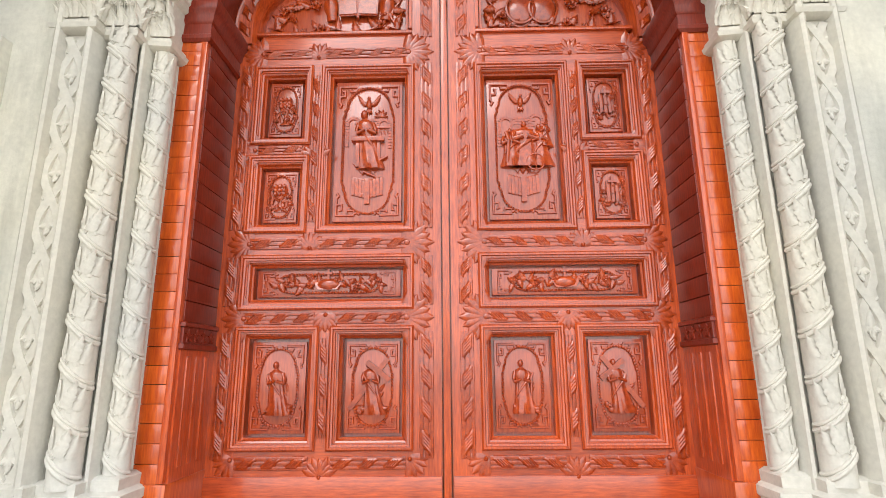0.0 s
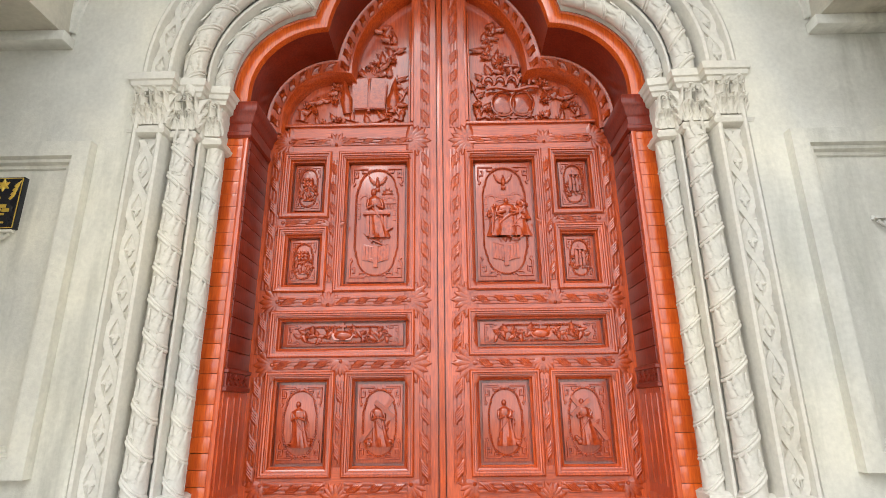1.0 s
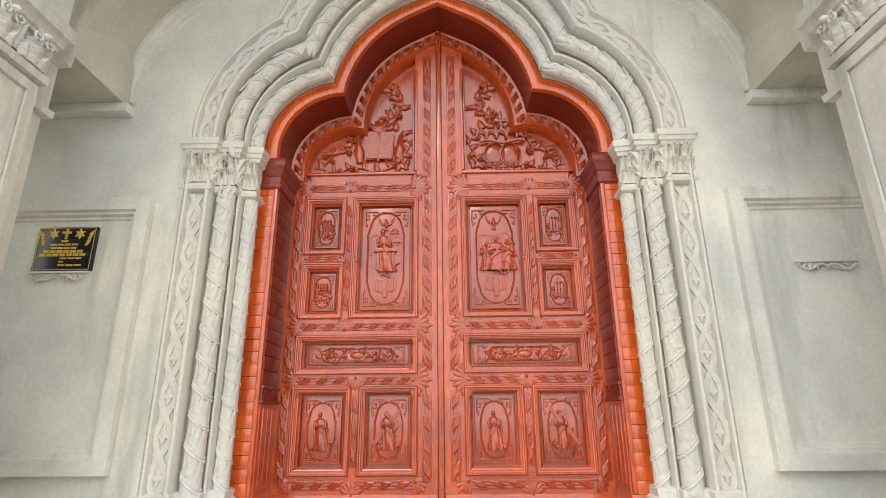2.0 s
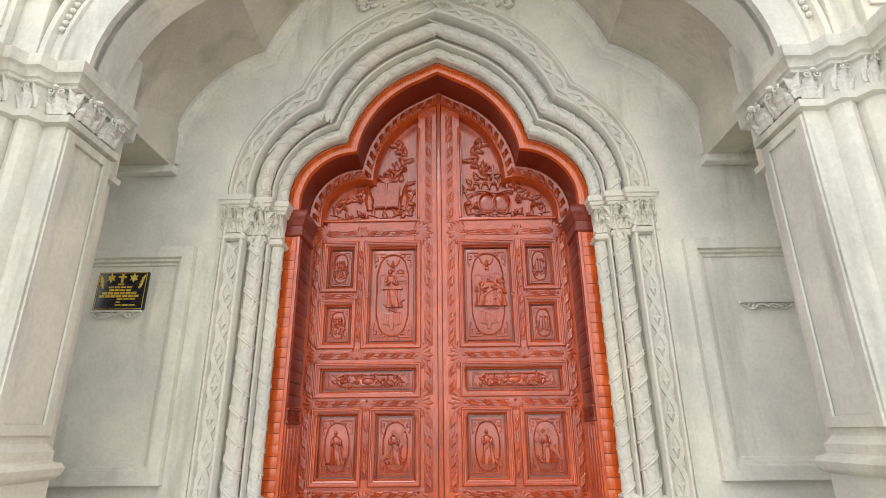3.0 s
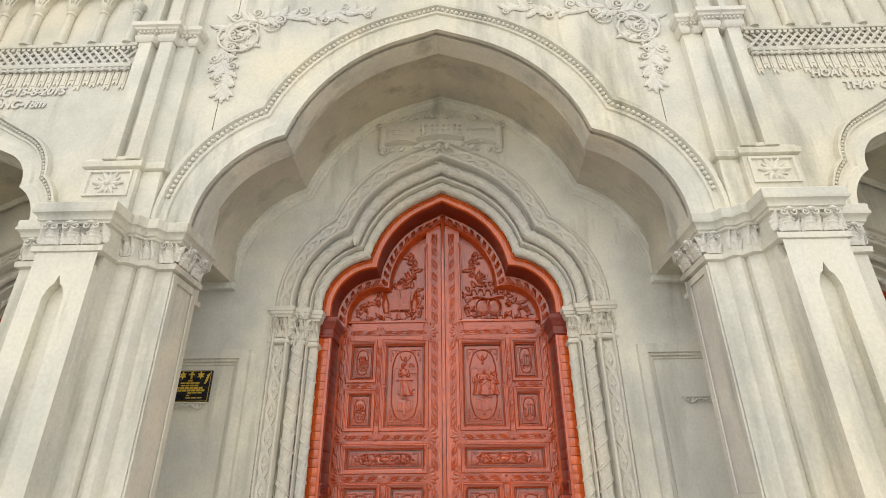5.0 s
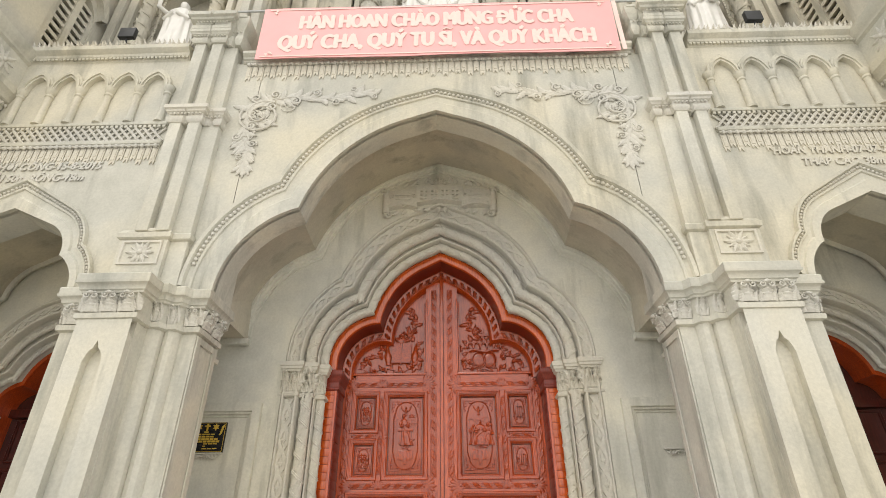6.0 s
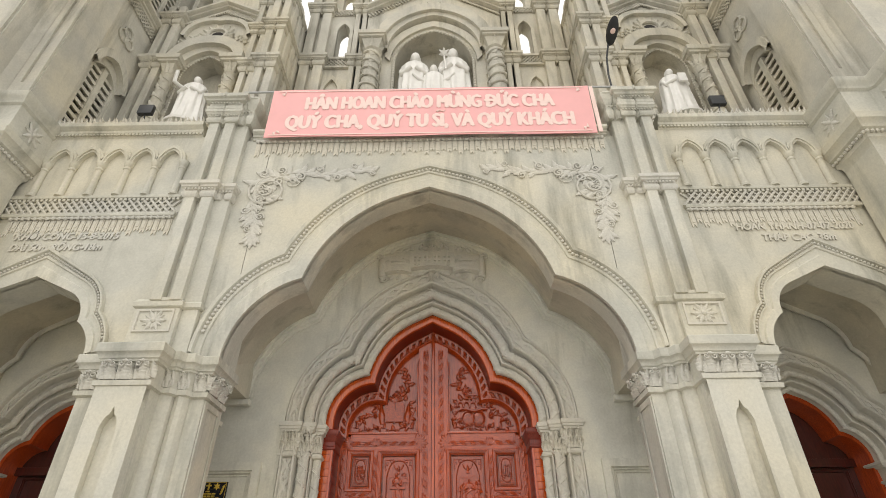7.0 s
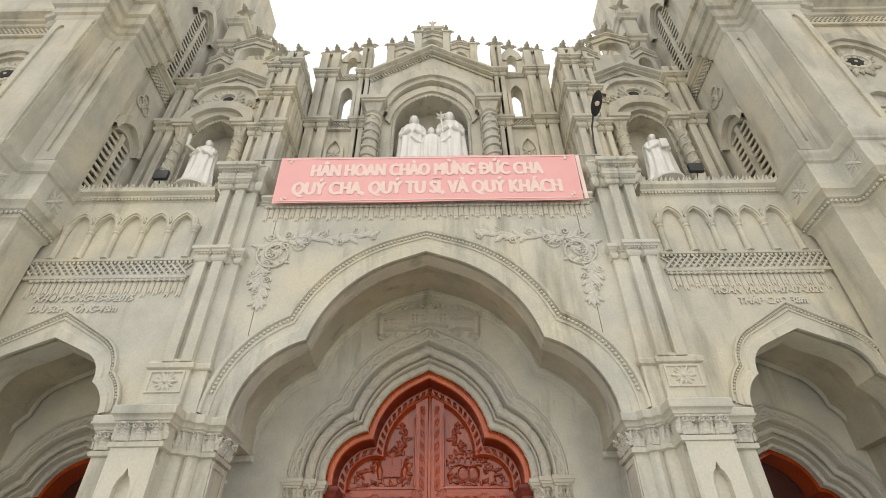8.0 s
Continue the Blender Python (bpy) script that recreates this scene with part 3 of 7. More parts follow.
def collar(bm, x0, x1, y, back, z0, h, out):
    c, g = (x0 + x1) / 2, 0.025
    plan = [(x0, back), (x0, y), (c - g * 2, y), (c, y + 0.07), (c + g * 2, y), (x1, y), (x1, back)]
    moulded(bm, plan, [(z0, 0.0), (z0 + 0.12 * h, 0.35 * out), (z0 + 0.3 * h, 0.4 * out), (z0 + 0.36 * h, 0.15 * out), (z0 + 0.55 * h, 0.2 * out), (z0 + 0.62 * h, 0.6 * out), (z0 + 0.72 * h, 0.7 * out), (z0 + 0.78 * h, out), (z0 + h, out)])
    k = int((x1 - x0) / 0.055)
    for i in range(k):
        ball(bm, (lerp(x0, x1, (i + 0.5) / k), y - 0.45 * out, z0 + 0.45 * h + 0.01), 0.022, u=6, v=4)


def upper_pilaster(sg):
    t = thing("pilaster", (sg * 4.1, 1.1, 4.82), "twin-shafted cement pilaster above a pier", "pilaster", "porch pilasters")
    f = sg < 0
    bm = B()
    box(bm, 3.86, 4.56, 1.03, 1.34, 4.44, 5.30, 0.01)
    box(bm, 3.60, 3.87, 1.10, 1.3, 4.44, 5.30, 0.03)
    moulded(bm, [(3.60, 1.3), (3.60, 1.1), (3.86, 1.1), (3.86, 1.03), (4.56, 1.03), (4.56, 1.3)], [(5.27, 0), (5.30, 0.04), (5.37, 0.05), (5.40, 0.02), (5.44, 0.0)])
    part("pedestal", bm, STONE, t, flip=f)
    bm = B()
    grid(bm, [[(3.92 + e, y, 4.87 + e), (4.50 - e, y, 4.87 + e), (4.50 - e, y, 5.25 - e), (3.92 + e, y, 5.25 - e)] for e, y in ((0, 1.03), (0, 1.005), (0.03, 1.005), (0.04, 1.028))], close_u=True)
    flower(bm, Matrix.Translation((4.21, 1.028, 5.06)), 0.19, 12)
    part("rosette", bm, CARVED, t, "carved square rosette", flip=f)
    bm = B()
    twin_shafts(t, 3.86, 4.36, 0.97, 5.40, 7.56, 1.36, 0.12, STONE, f)
    box(bm, 3.58, 3.87, 1.08, 1.36, 5.40, 7.56, 0.02)
    part("side_strip", bm, STONE, t, flip=f)
    bm = B()
    collar(bm, 3.84, 4.38, 0.96, 1.3, 7.46, 0.32, 0.09)
    collar(bm, 3.56, 3.86, 1.05, 1.3, 7.46, 0.32, 0.07)
    part("collar", bm, CARVED, t, flip=f)
    bm = B()
    twin_shafts(t, 3.86, 4.36, 0.98, 7.78, 9.45, 1.36, 0.12, STONE, f)
    box(bm, 3.62, 3.87, 1.08, 1.36, 7.78, 9.45, 0.02)
    part("side_strip", bm, STONE, t, flip=f)
    bm = B()
    collar(bm, 3.80, 4.40, 0.95, 1.4, 9.36, 0.30, 0.07)
    collar(bm, 3.80, 4.40, 0.93, 1.5, 9.62, 0.40, 0.15)
    collar(bm, 3.56, 3.82, 1.02, 1.5, 9.36, 0.66, 0.10)
    box(bm, 3.5, 4.45, 0.9, 1.55, 9.98, 10.04, 0.02)
    part("cap", bm, STONE, t, flip=f)


for sg in (1, -1):
    upper_pilaster(sg)


# ---- archivolts with bead rows ----
def archivolt(fam, cx, y, label, thick=1.0):
    t = thing("archivolt", (cx, y, 4.6), label, "arch moulding", "porch arches", "structure")
    bm = B()
    sweep_arch(bm, fam, [(0.0, y + 0.06), (0.0, y - 0.06), (0.34, y - 0.06), (0.40, y - 0.03), (0.62, y - 0.03), (0.64, y - 0.055), (0.70, y - 0.06), (0.74, y - 0.03), (0.86, y - 0.03), (0.9, y - 0.08), (1.0, y - 0.085), (1.02, y - 0.03), (1.02, y + 0.01)], cx)
    part("moulding", bm, STONE, t, smooth=30)
    bm = B()
    for x, z, a, d in along(fam(0.80, cx), 0.075 * thick, 0.03):
        if z < 4.86:
            continue
        ball(bm, (x, y - 0.045, z), 0.030 * thick, u=7, v=5)
    part("bead_row", bm, CARVED, t, "row of round beads")


archivolt(PORCH, 0, FRONT_Y, "wide cusped cement arch edged with beads")
for sg in (1, -1):
    archivolt(SIDE, sg * SIDE_X, SIDE_Y, "smaller cusped cement arch edged with beads", 0.8)


# ---- main doorway: red wooden frame, reveals and two carved leaves ----
DOOR_Y = 3.97


def inner_arch(d):
    """The opening's arch, d metres inside the frame's outer edge."""
    q = (1.09, 4.18, 0.86 - d, -0.32, 4.72, 1.57 - d, 6.31 - 1.03 * d)
    c = family(q, q)(0)
    return [(c[0][0], 4.0)] + c + [(c[-1][0], 4.0)]


def door_frame():
    t = thing("door_frame", (0, 3.5, 0), "glossy orange-red wooden door frame with boarded reveals", "door frame", kind="structure")
    for sg in (1, -1):
        f = sg < 0
        bm = B()
        box(bm, 1.755, 1.80, 3.442, 3.50, 0.602, 3.74, 0.008)
        part("edge_board", bm, WOOD, t, flip=f)
        bm = B()
        box(bm, 1.735, 1.95, 3.44, 3.98, 0.0, 0.6, 0.01)
        part("foot_block", bm, ORANGE, t, "plain lighter wooden foot block", flip=f)
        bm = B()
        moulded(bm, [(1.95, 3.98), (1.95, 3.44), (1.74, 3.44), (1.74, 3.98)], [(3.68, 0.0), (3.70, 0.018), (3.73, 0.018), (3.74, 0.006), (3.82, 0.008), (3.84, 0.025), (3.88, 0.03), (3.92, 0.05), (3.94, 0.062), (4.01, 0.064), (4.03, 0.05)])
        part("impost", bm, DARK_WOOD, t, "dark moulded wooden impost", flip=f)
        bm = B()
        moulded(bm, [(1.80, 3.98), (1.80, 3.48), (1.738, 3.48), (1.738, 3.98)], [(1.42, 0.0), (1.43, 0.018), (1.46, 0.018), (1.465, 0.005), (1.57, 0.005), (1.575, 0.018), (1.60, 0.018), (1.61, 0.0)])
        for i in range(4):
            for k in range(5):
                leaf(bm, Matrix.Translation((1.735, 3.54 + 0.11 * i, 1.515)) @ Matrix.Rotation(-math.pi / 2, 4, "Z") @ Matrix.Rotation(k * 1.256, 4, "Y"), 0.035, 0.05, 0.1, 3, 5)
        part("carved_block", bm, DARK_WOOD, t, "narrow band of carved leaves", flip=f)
        bm = B()
        for i in range(3):
            y = 3.56 + 0.13 * i
            box(bm, 1.733, 1.76, y, y + 0.055, 0.68, 1.38, 0.008)
        box(bm, 1.742, 1.80, 3.48, 3.98, 0.58, 1.44)
        part("fluted_board", bm, WOOD, t, "reveal board with three raised flutes", flip=f)
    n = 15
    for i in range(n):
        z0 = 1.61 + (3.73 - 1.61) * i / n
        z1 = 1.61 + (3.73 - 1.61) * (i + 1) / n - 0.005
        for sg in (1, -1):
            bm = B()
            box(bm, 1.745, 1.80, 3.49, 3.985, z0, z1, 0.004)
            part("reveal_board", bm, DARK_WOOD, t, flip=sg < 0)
    for i in range(26):
        z0 = 0.60 + (3.73 - 0.60) * i / 26
        for sg in (1, -1):
            bm = B()
            box(bm, 1.80, 1.96, 3.452, 3.50, z0, z0 + (3.13 / 26) - 0.0035, 0.002)
            part("face_board", bm, ORANGE, t, flip=sg < 0)
    a, b_, c = inner_arch(0.0), inner_arch(0.10), inner_arch(0.14)
    bm = B()
    grid(bm, [[(x, y, z) for x, z in q] for q, y in ((a, 3.5), (a, 3.45), (inner_arch(0.025), 3.435), (inner_arch(0.035), 3.45), (b_, 3.45), (c, 3.46), (inner_arch(0.15), 3.49), (inner_arch(0.15), 3.52))])
    part("arch_board", bm, ORANGE, t, "curved red arch board")
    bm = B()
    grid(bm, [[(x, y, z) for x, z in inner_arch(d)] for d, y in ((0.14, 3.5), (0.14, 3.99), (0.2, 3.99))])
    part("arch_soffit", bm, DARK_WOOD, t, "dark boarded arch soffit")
    bm = B()
    box(bm, -1.9, 1.9, 3.45, 4.2, 0.0, 0.09, 0.01)
    part("threshold", bm, DARK_WOOD, t)


door_frame()


def ribbon(bm, x, y, z, w, h, turn):
    """One carved ribbon turn on a stile: a slanting swollen pad with hatch cuts and a tucked-in edge."""
    m = flat_m(x, y, z, turn)
    rows = []
    n = 12
    for i in range(n + 1):
        v = i / n
        r = []
        for j in range(9):
            u = j / 8
            slant = w * 0.62 * (u - 0.5) - w * 0.10 * math.sin(2 * math.pi * u)
            xx, zz = (u - 0.5) * w, (v - 0.5) * h * 0.74 + slant
            edge = min(1, 6 * min(v, 1 - v)) * min(1, 5 * min(u, 1 - u) + 0.05)
            bulge = 0.020 * edge * (0.75 + 0.25 * math.sin(math.pi * u)) + (0.0022 if i % 2 else -0.0012) * (1 if 0 < i < n else 0) * (0.2 < u < 0.9)
            r.append(m @ Vector((xx, 0.002 - bulge, zz)))
        rows.append(r)
    grid(bm, rows)


def ribbon_run(bm, x0, z0, x1, z1, y, w, step):
    le = math.hypot(x1 - x0, z1 - z0)
    vert = abs(z1 - z0) > abs(x1 - x0)
    k = max(1, round(le / (step * (1.6 if vert else 1.15))))
    for i in range(k):
        f = (i + 0.5) / k
        ribbon(bm, lerp(x0, x1, f), y, lerp(z0, z1, f), w, le / k * 0.86, 0 if vert else 90)
    for o in (-0.34, 0, 0.34):
        d = 0.125 * w
        if vert:
            box(bm, x0 + o * w - d, x0 + o * w + d, y - 0.010, y + 0.01, min(z0, z1), max(z0, z1), 0.004)
        else:
            box(bm, min(x0, x1), max(x0, x1), y - 0.010, y + 0.01, z0 + o * w - d, z0 + o * w + d, 0.004)


def fan(bm, x, y, z, r, turn, spread=150, k=7):
    for i in range(k):
        a = turn + spread * (i / (k - 1) - 0.5)
        leaf(bm, flat_m(x, y + 0.004, z, a) @ Matrix.Diagonal((1, 0.6, 1, 1)), r * 0.46, r * (1.0 if i % 2 == 0 else 0.9), 0.02, 1, 9)
    ball(bm, (x, y - 0.004, z), r * 0.12, 0.02, r * 0.12, 8, 5)


def moulding_ring(bm, x0, x1, z0, z1, y, deep):
    """The stepped moulding that frames a panel, falling from the frame's face to the panel."""
    steps = ((-0.055, y), (-0.055, y - 0.02), (-0.042, y - 0.034), (-0.03, y - 0.034), (-0.024, y - 0.018), (-0.012, y - 0.016), (-0.004, y + 0.012), (0.012, y + 0.02), (0.022, y + 0.045), (0.034, y + 0.055), (0.036, deep))
    grid(bm, [[(x0 + d, yy, z0 + d), (x1 - d, yy, z0 + d), (x1 - d, yy, z1 - d), (x0 + d, yy, z1 - d)] for d, yy in steps], close_u=True)


def fret(bm, x, y, z, sx, sz, s):
    """An angular scroll in a panel's corner."""
    pts = [(0, 1.0), (0, 0), (1.0, 0), (1.0, 0.28), (0.62, 0.28), (0.62, 0.14)]
    p2 = [(0, 0.62), (0.3, 0.62), (0.3, 0.3), (0.16, 0.3)]
    p3 = [(0, 1.0), (0.12, 1.12), (0.02, 1.3)]
    p4 = [(1.0, 0.1), (1.18, 0.16), (1.32, 0.04)]
    for q in (pts, p2, p3, p4):
        tube(bm, [(x + sx * a * s, y - 0.004, z + sz * c * s) for a, c in q], s * 0.085, 6)


def medal(cx, cz, w, h):
    """A long medallion: straight sides, drawn-in shoulders and round ends."""
    tall = h >= w
    a, b_ = (w / 2, h / 2) if tall else (h / 2, w / 2)
    r = a * 0.86
    quad = [(a, (b_ - r * 1.45) * i / 4) for i in range(5)]
    quad += [(a * (0.985 - 0.06 * math.sin(i * 0.8)), b_ - r * 1.45 + r * 0.11 * i) for i in range(1, 4)]
    z0 = b_ - r
    quad += [(r * math.cos(t) * 1.0, z0 + r * math.sin(t)) for t in [math.pi / 2 * i / 8 for i in range(0, 9)] if z0 + r * math.sin(t) > b_ - r * 1.1]
    ring = quad + [(-x, z) for x, z in reversed(quad[:-1])]
    ring += [(x, -z) for x, z in reversed(ring[1:-1])]
    return [(cx + x, cz + z) for x, z in ring] if tall else [(cx + z, cz + x) for x, z in ring]


def robed(bm, m, h, w, depth, folds=9, lean=0.0, arms=True, n=28, head=True, cloak=False):
    """A plain draped figure: a tapered robe with folds, shoulders and a smooth round head."""
    prof = ((0.0, 1.0), (0.04, 1.02), (0.16, 0.86), (0.34, 0.72), (0.5, 0.64), (0.6, 0.62), (0.68, 0.66), (0.75, 0.66), (0.79, 0.56), (0.825, 0.30), (0.845, 0.17), (0.87, 0.15))
    if cloak:
        prof = ((0.0, 1.0), (0.04, 1.03), (0.16, 0.95), (0.34, 0.90), (0.5, 0.88), (0.6, 0.88), (0.68, 0.86), (0.74, 0.80), (0.79, 0.64), (0.82, 0.42), (0.845, 0.24), (0.87, 0.17))
    rows = []
    for v, r in prof:
        row = []
        for k in range(n):
            a = 2 * math.pi * k / n
            fold = 1 + (0.10 * math.cos(folds * a + 2.2 * v) + 0.05 * math.cos((folds + 4) * a - 3 * v)) * max(0, 1.15 - v * 1.15)
            row.append(m @ Vector((w / 2 * r * fold * math.cos(a) + lean * v * h, -depth / 2 * r * fold * math.sin(a), v * h)))
        rows.append(row)
    v = grid(bm, rows, close_u=True)
    bm.faces.new(v[0])
    bm.faces.new(v[-1])
    if head:
        sc = (m.to_scale().x)
        ball(bm, m @ Vector((lean * 0.92 * h, -0.04 * depth, 0.92 * h)), 0.052 * h * sc, 0.058 * h * sc, 0.07 * h * sc, 14, 10)
        ball(bm, m @ Vector((lean * 0.92 * h, 0.03 * depth, 0.915 * h)), 0.058 * h * sc, 0.056 * h * sc, 0.076 * h * sc, 14, 10)
    if arms:
        for s in (-1, 1):
            tube(bm, [m @ Vector((s * w * 0.28 + lean * 0.74 * h, 0, 0.76 * h)), m @ Vector((s * w * 0.36 + lean * .66 * h, -depth * 0.15, 0.66 * h)), m @ Vector((s * w * 0.34 + lean * .6 * h, -depth * 0.3, 0.58 * h)), m @ Vector((s * w * 0.06 + lean * .6 * h, -depth * 0.5, 0.63 * h))], w * 0.095, 10, 0.7)
    drape = []
    for k in range(9):
        a = math.pi * (0.15 + 0.7 * k / 8)
        drape.append(m @ Vector((w * 0.36 * math.cos(a) + lean * 0.5 * h, -depth * 0.37 * math.sin(a), (0.70 - 0.42 * k / 8) * h)))
    tube(bm, drape, w * 0.06, 8, 0.7)


def vine(bm, rnd, pts, y, size, n_leaf):
    """A carved vine: a winding stem with leaves and round blossoms."""
    tube(bm, [(x, y - 0.012, z) for x, z in pts], size * 0.10, 6, 0.6)
    tot = along(pts, max(1e-3, sum(math.hypot(a[0] - c[0], a[1] - c[1]) for a, c in zip(pts, pts[1:])) / n_leaf), 0.01)
    for i, (x, z, ang, d) in enumerate(tot):
        side = 1 if i % 2 else -1
        turn = 90 - ang + side * rnd.uniform(35, 85)
        leaf(bm, flat_m(x, y - 0.012, z, turn), size * rnd.uniform(0.5, 0.8), size * rnd.uniform(0.8, 1.2), 0.18, 4, 7)
        if i % 3 == 1:
            c = (x + side * size * 0.5, z + rnd.uniform(-.3, .3) * size)
            for k in range(6):
                leaf(bm, flat_m(c[0], y - 0.014, c[1], k * 60 + rnd.uniform(0, 30)), size * 0.4, size * 0.45, 0.35, 3, 5)
            ball(bm, (c[0], y - 0.04, c[1]), size * 0.17, u=8, v=5)


PANELS = [("tall", 0.30, 0.97, 2.385, 3.735), ("small", 1.15, 1.535, 3.13, 3.735), ("small", 1.15, 1.535, 2.385, 2.93), ("wide", 0.30, 1.535, 1.78, 2.10), ("mid", 0.30, 0.82, 0.77, 1.55), ("mid", 1.01, 1.535, 0.77, 1.55)]


def relief(bm, kind, idx, cx, cz, w, h, y, rnd):
    """The carved subject of a panel, as plain raised shapes."""
    if kind == "wide":
        for s in (-1, 1):
            pts = [(cx + s * (0.07 + 0.04 * i), cz + 0.035 * math.sin(i * 1.25)) for i in range(10)]
            vine(bm, rnd, pts, y, 0.075, 13)
        rows = [[(cx + r * math.cos(a) * (1 + 0.12 * abs(math.cos(2.5 * a))), y - 0.03 * (1 - i / 3) - 0.005, cz - 0.05 + zz) for a in [math.pi * k / 10 for k in range(11)]] for i, (r, zz) in enumerate(((0.07, 0.0), (0.095, 0.04), (0.10, 0.075), (0.08, 0.09)))]
        grid(bm, rows)
        ball(bm, (cx, y - 0.02, cz - 0.01), 0.09, 0.03, 0.045, 12, 6)
        box(bm, cx - 0.008, cx + 0.008, y - 0.03, y, cz + 0.03, cz + 0.11)
        box(bm, cx - 0.03, cx + 0.03, y - 0.036, y, cz + 0.07, cz + 0.086)
        return
    if kind == "small":
        if idx % 2 == 0:
            lathe(bm, flat_m(cx, y, cz - h * 0.36) @ Matrix.Diagonal((1, 0.45, 1, 1)), [(0, 0.05), (0.012, 0.045), (0.03, 0.016), (0.10, 0.014), (0.13, 0.05), (0.19, 0.062), (0.2, 0.055)], 12)
            for k in range(9):
                ball(bm, (cx + 0.035 * ((k % 3) - 1), y - 0.02, cz + 0.02 + 0.032 * (k // 3)), 0.02, u=7, v=5)
        else:
            for k in range(3):
                box(bm, cx - 0.05 + 0.035 * k, cx - 0.022 + 0.035 * k, y - 0.03, y, cz - 0.09, cz + 0.09 - 0.02 * k, 0.004)
            box(bm, cx - 0.012, cx + 0.006, y - 0.04, y, cz - 0.02, cz + h * 0.36)
            box(bm, cx - 0.04, cx + 0.035, y - 0.047, y, cz + h * 0.2, cz + h * 0.25)
        for s in (-1, 1):
            vine(bm, rnd, [(cx + s * (0.02 + 0.05 * math.sin(i * .7)), cz - h * 0.32 + i * h * 0.075) for i in range(8)], y, 0.055, 8)
        return
    figs = [(0.0, 0.0, 1.0, 1.0)] if not (kind == "tall" and idx == 1) else [(-0.09, 0.0, 0.78, 1.15), (0.03, 0.0, 0.92, 1.5), (0.15, 0.0, 0.86, 1.0), (0.19, 0.17, 0.52, 1.0)]
    fh = h * ((0.48 if idx == 0 else 0.40) if kind == "tall" else 0.70)
    base = cz - h * (0.16 if kind == "tall" else 0.36)
    lean = (0.14, -0.05, 0.1, -0.16)[idx % 4]
    for dx, dz, s, wide in figs:
        robed(bm, Matrix.Translation((cx + dx - lean * fh * 0.4, y - 0.004, base + dz)), fh * s, w * (0.50 if kind == "tall" else 0.56) * s * wide, 0.105, 9, lean, True, 30)
    if kind == "tall":
        for k in range(9):
            x = cx - w * 0.27 + w * 0.54 * k / 8
            z = cz - h * 0.36 - 0.03 * (1 - abs(k - 4) / 4)
            box(bm, x - 0.014, x + 0.014, y - 0.018, y, z, z + 0.15, 0.003)
        for s in (-1, 1):
            tube(bm, [(cx + s * w * 0.29, y - 0.006, cz - h * 0.22), (cx, y - 0.014, cz - h * 0.252)], 0.009, 5)
            tube(bm, [(cx + s * w * 0.27, y - 0.006, cz - h * 0.33), (cx, y - 0.014, cz - h * 0.36)], 0.009, 5)
        for i in range(5):
            for s in (-1, 1):
                tube(bm, [(cx + s * w * (0.3 - 0.12 * i), y, cz - h * 0.11), (cx + s * w * (0.08 - 0.1 * i) if i < 3 else cx, y, cz - h * 0.21)], 0.0035, 4)
        if idx == 0:
            box(bm, cx - w * 0.32, cx + w * 0.32, y - 0.05, y, cz + 0.06, cz + 0.10, 0.006)
            box(bm, cx + w * 0.16, cx + w * 0.24, y - 0.03, y, cz - 0.16, cz + 0.07, 0.004)
            box(bm, cx - w * 0.24, cx - w * 0.17, y - 0.03, y, cz - 0.16, cz + 0.07, 0.004)
        for k in range(9):
            for j in range(4):
                x = cx - w * 0.16 + 0.042 * j + 0.02 * (k % 2)
                box(bm, x, x + 0.038, y - 0.005, y, cz + 0.06 + 0.024 * k, cz + 0.08 + 0.024 * k)
        # arched openings behind, each ringed with wedge stones
        for ax in (-0.30, 0.30):
            zc = cz + h * 0.19 + (0.02 if ax > 0 else 0)
            for k in range(9):
                a = math.pi * (k + 0.5) / 9
                g = bmesh.ops.create_cube(bm, size=1, matrix=Matrix.Translation((cx + ax * w + 0.052 * math.cos(a), y - 0.003, zc + 0.052 * math.sin(a))) @ Matrix.Rotation(-a, 4, "Y") @ Matrix.Diagonal((0.028, 0.012, 0.015, 1)))
            for s in (-1, 1):
                for k in range(8):
                    box(bm, cx + ax * w + s * 0.052 - 0.014, cx + ax * w + s * 0.052 + 0.014, y - 0.009, y, zc - 0.026 * (k + 1) + 0.003, zc - 0.026 * k)
        # bird with raised wings
        bz = cz + h * 0.36
        for s in (-1, 1):
            for k in range(6):
                leaf(bm, flat_m(cx + s * (0.012 + 0.009 * k), y - 0.010, bz + 0.005 + 0.006 * k, s * (100 - 13 * k)), 0.022, 0.045 + 0.005 * k, 0.04, 1, 6)
        for k in (-1, 0, 1):
            leaf(bm, flat_m(cx, y - 0.01, bz - 0.03, 180 + 24 * k), 0.026, 0.06, 0.08, 1, 6)
        ball(bm, (cx, y - 0.02, bz), 0.024, 0.026, 0.045)
        ball(bm, (cx, y - 0.026, bz + 0.05), 0.015, 0.018, 0.017, 8, 6)
        # corner post of the fence, hung leaves, tools or a wheel
        box(bm, cx - 0.022, cx + 0.022, y - 0.03, y, cz - h * 0.43, cz - h * 0.235, 0.004)
        if idx == 1:
            wx, wz = cx + w * 0.24, cz - h * 0.13
            tube(bm, [(wx + 0.07 * math.cos(a), y - 0.045, wz + 0.07 * math.sin(a)) for a in [2 * math.pi * k / 20 for k in range(20)]], 0.008, 6, closed=True)
            for k in range(4):
                a = math.pi * k / 4
                tube(bm, [(wx - 0.068 * math.cos(a), y - 0.045, wz - 0.068 * math.sin(a)), (wx + 0.068 * math.cos(a), y - 0.045, wz + 0.068 * math.sin(a))], 0.005, 5)
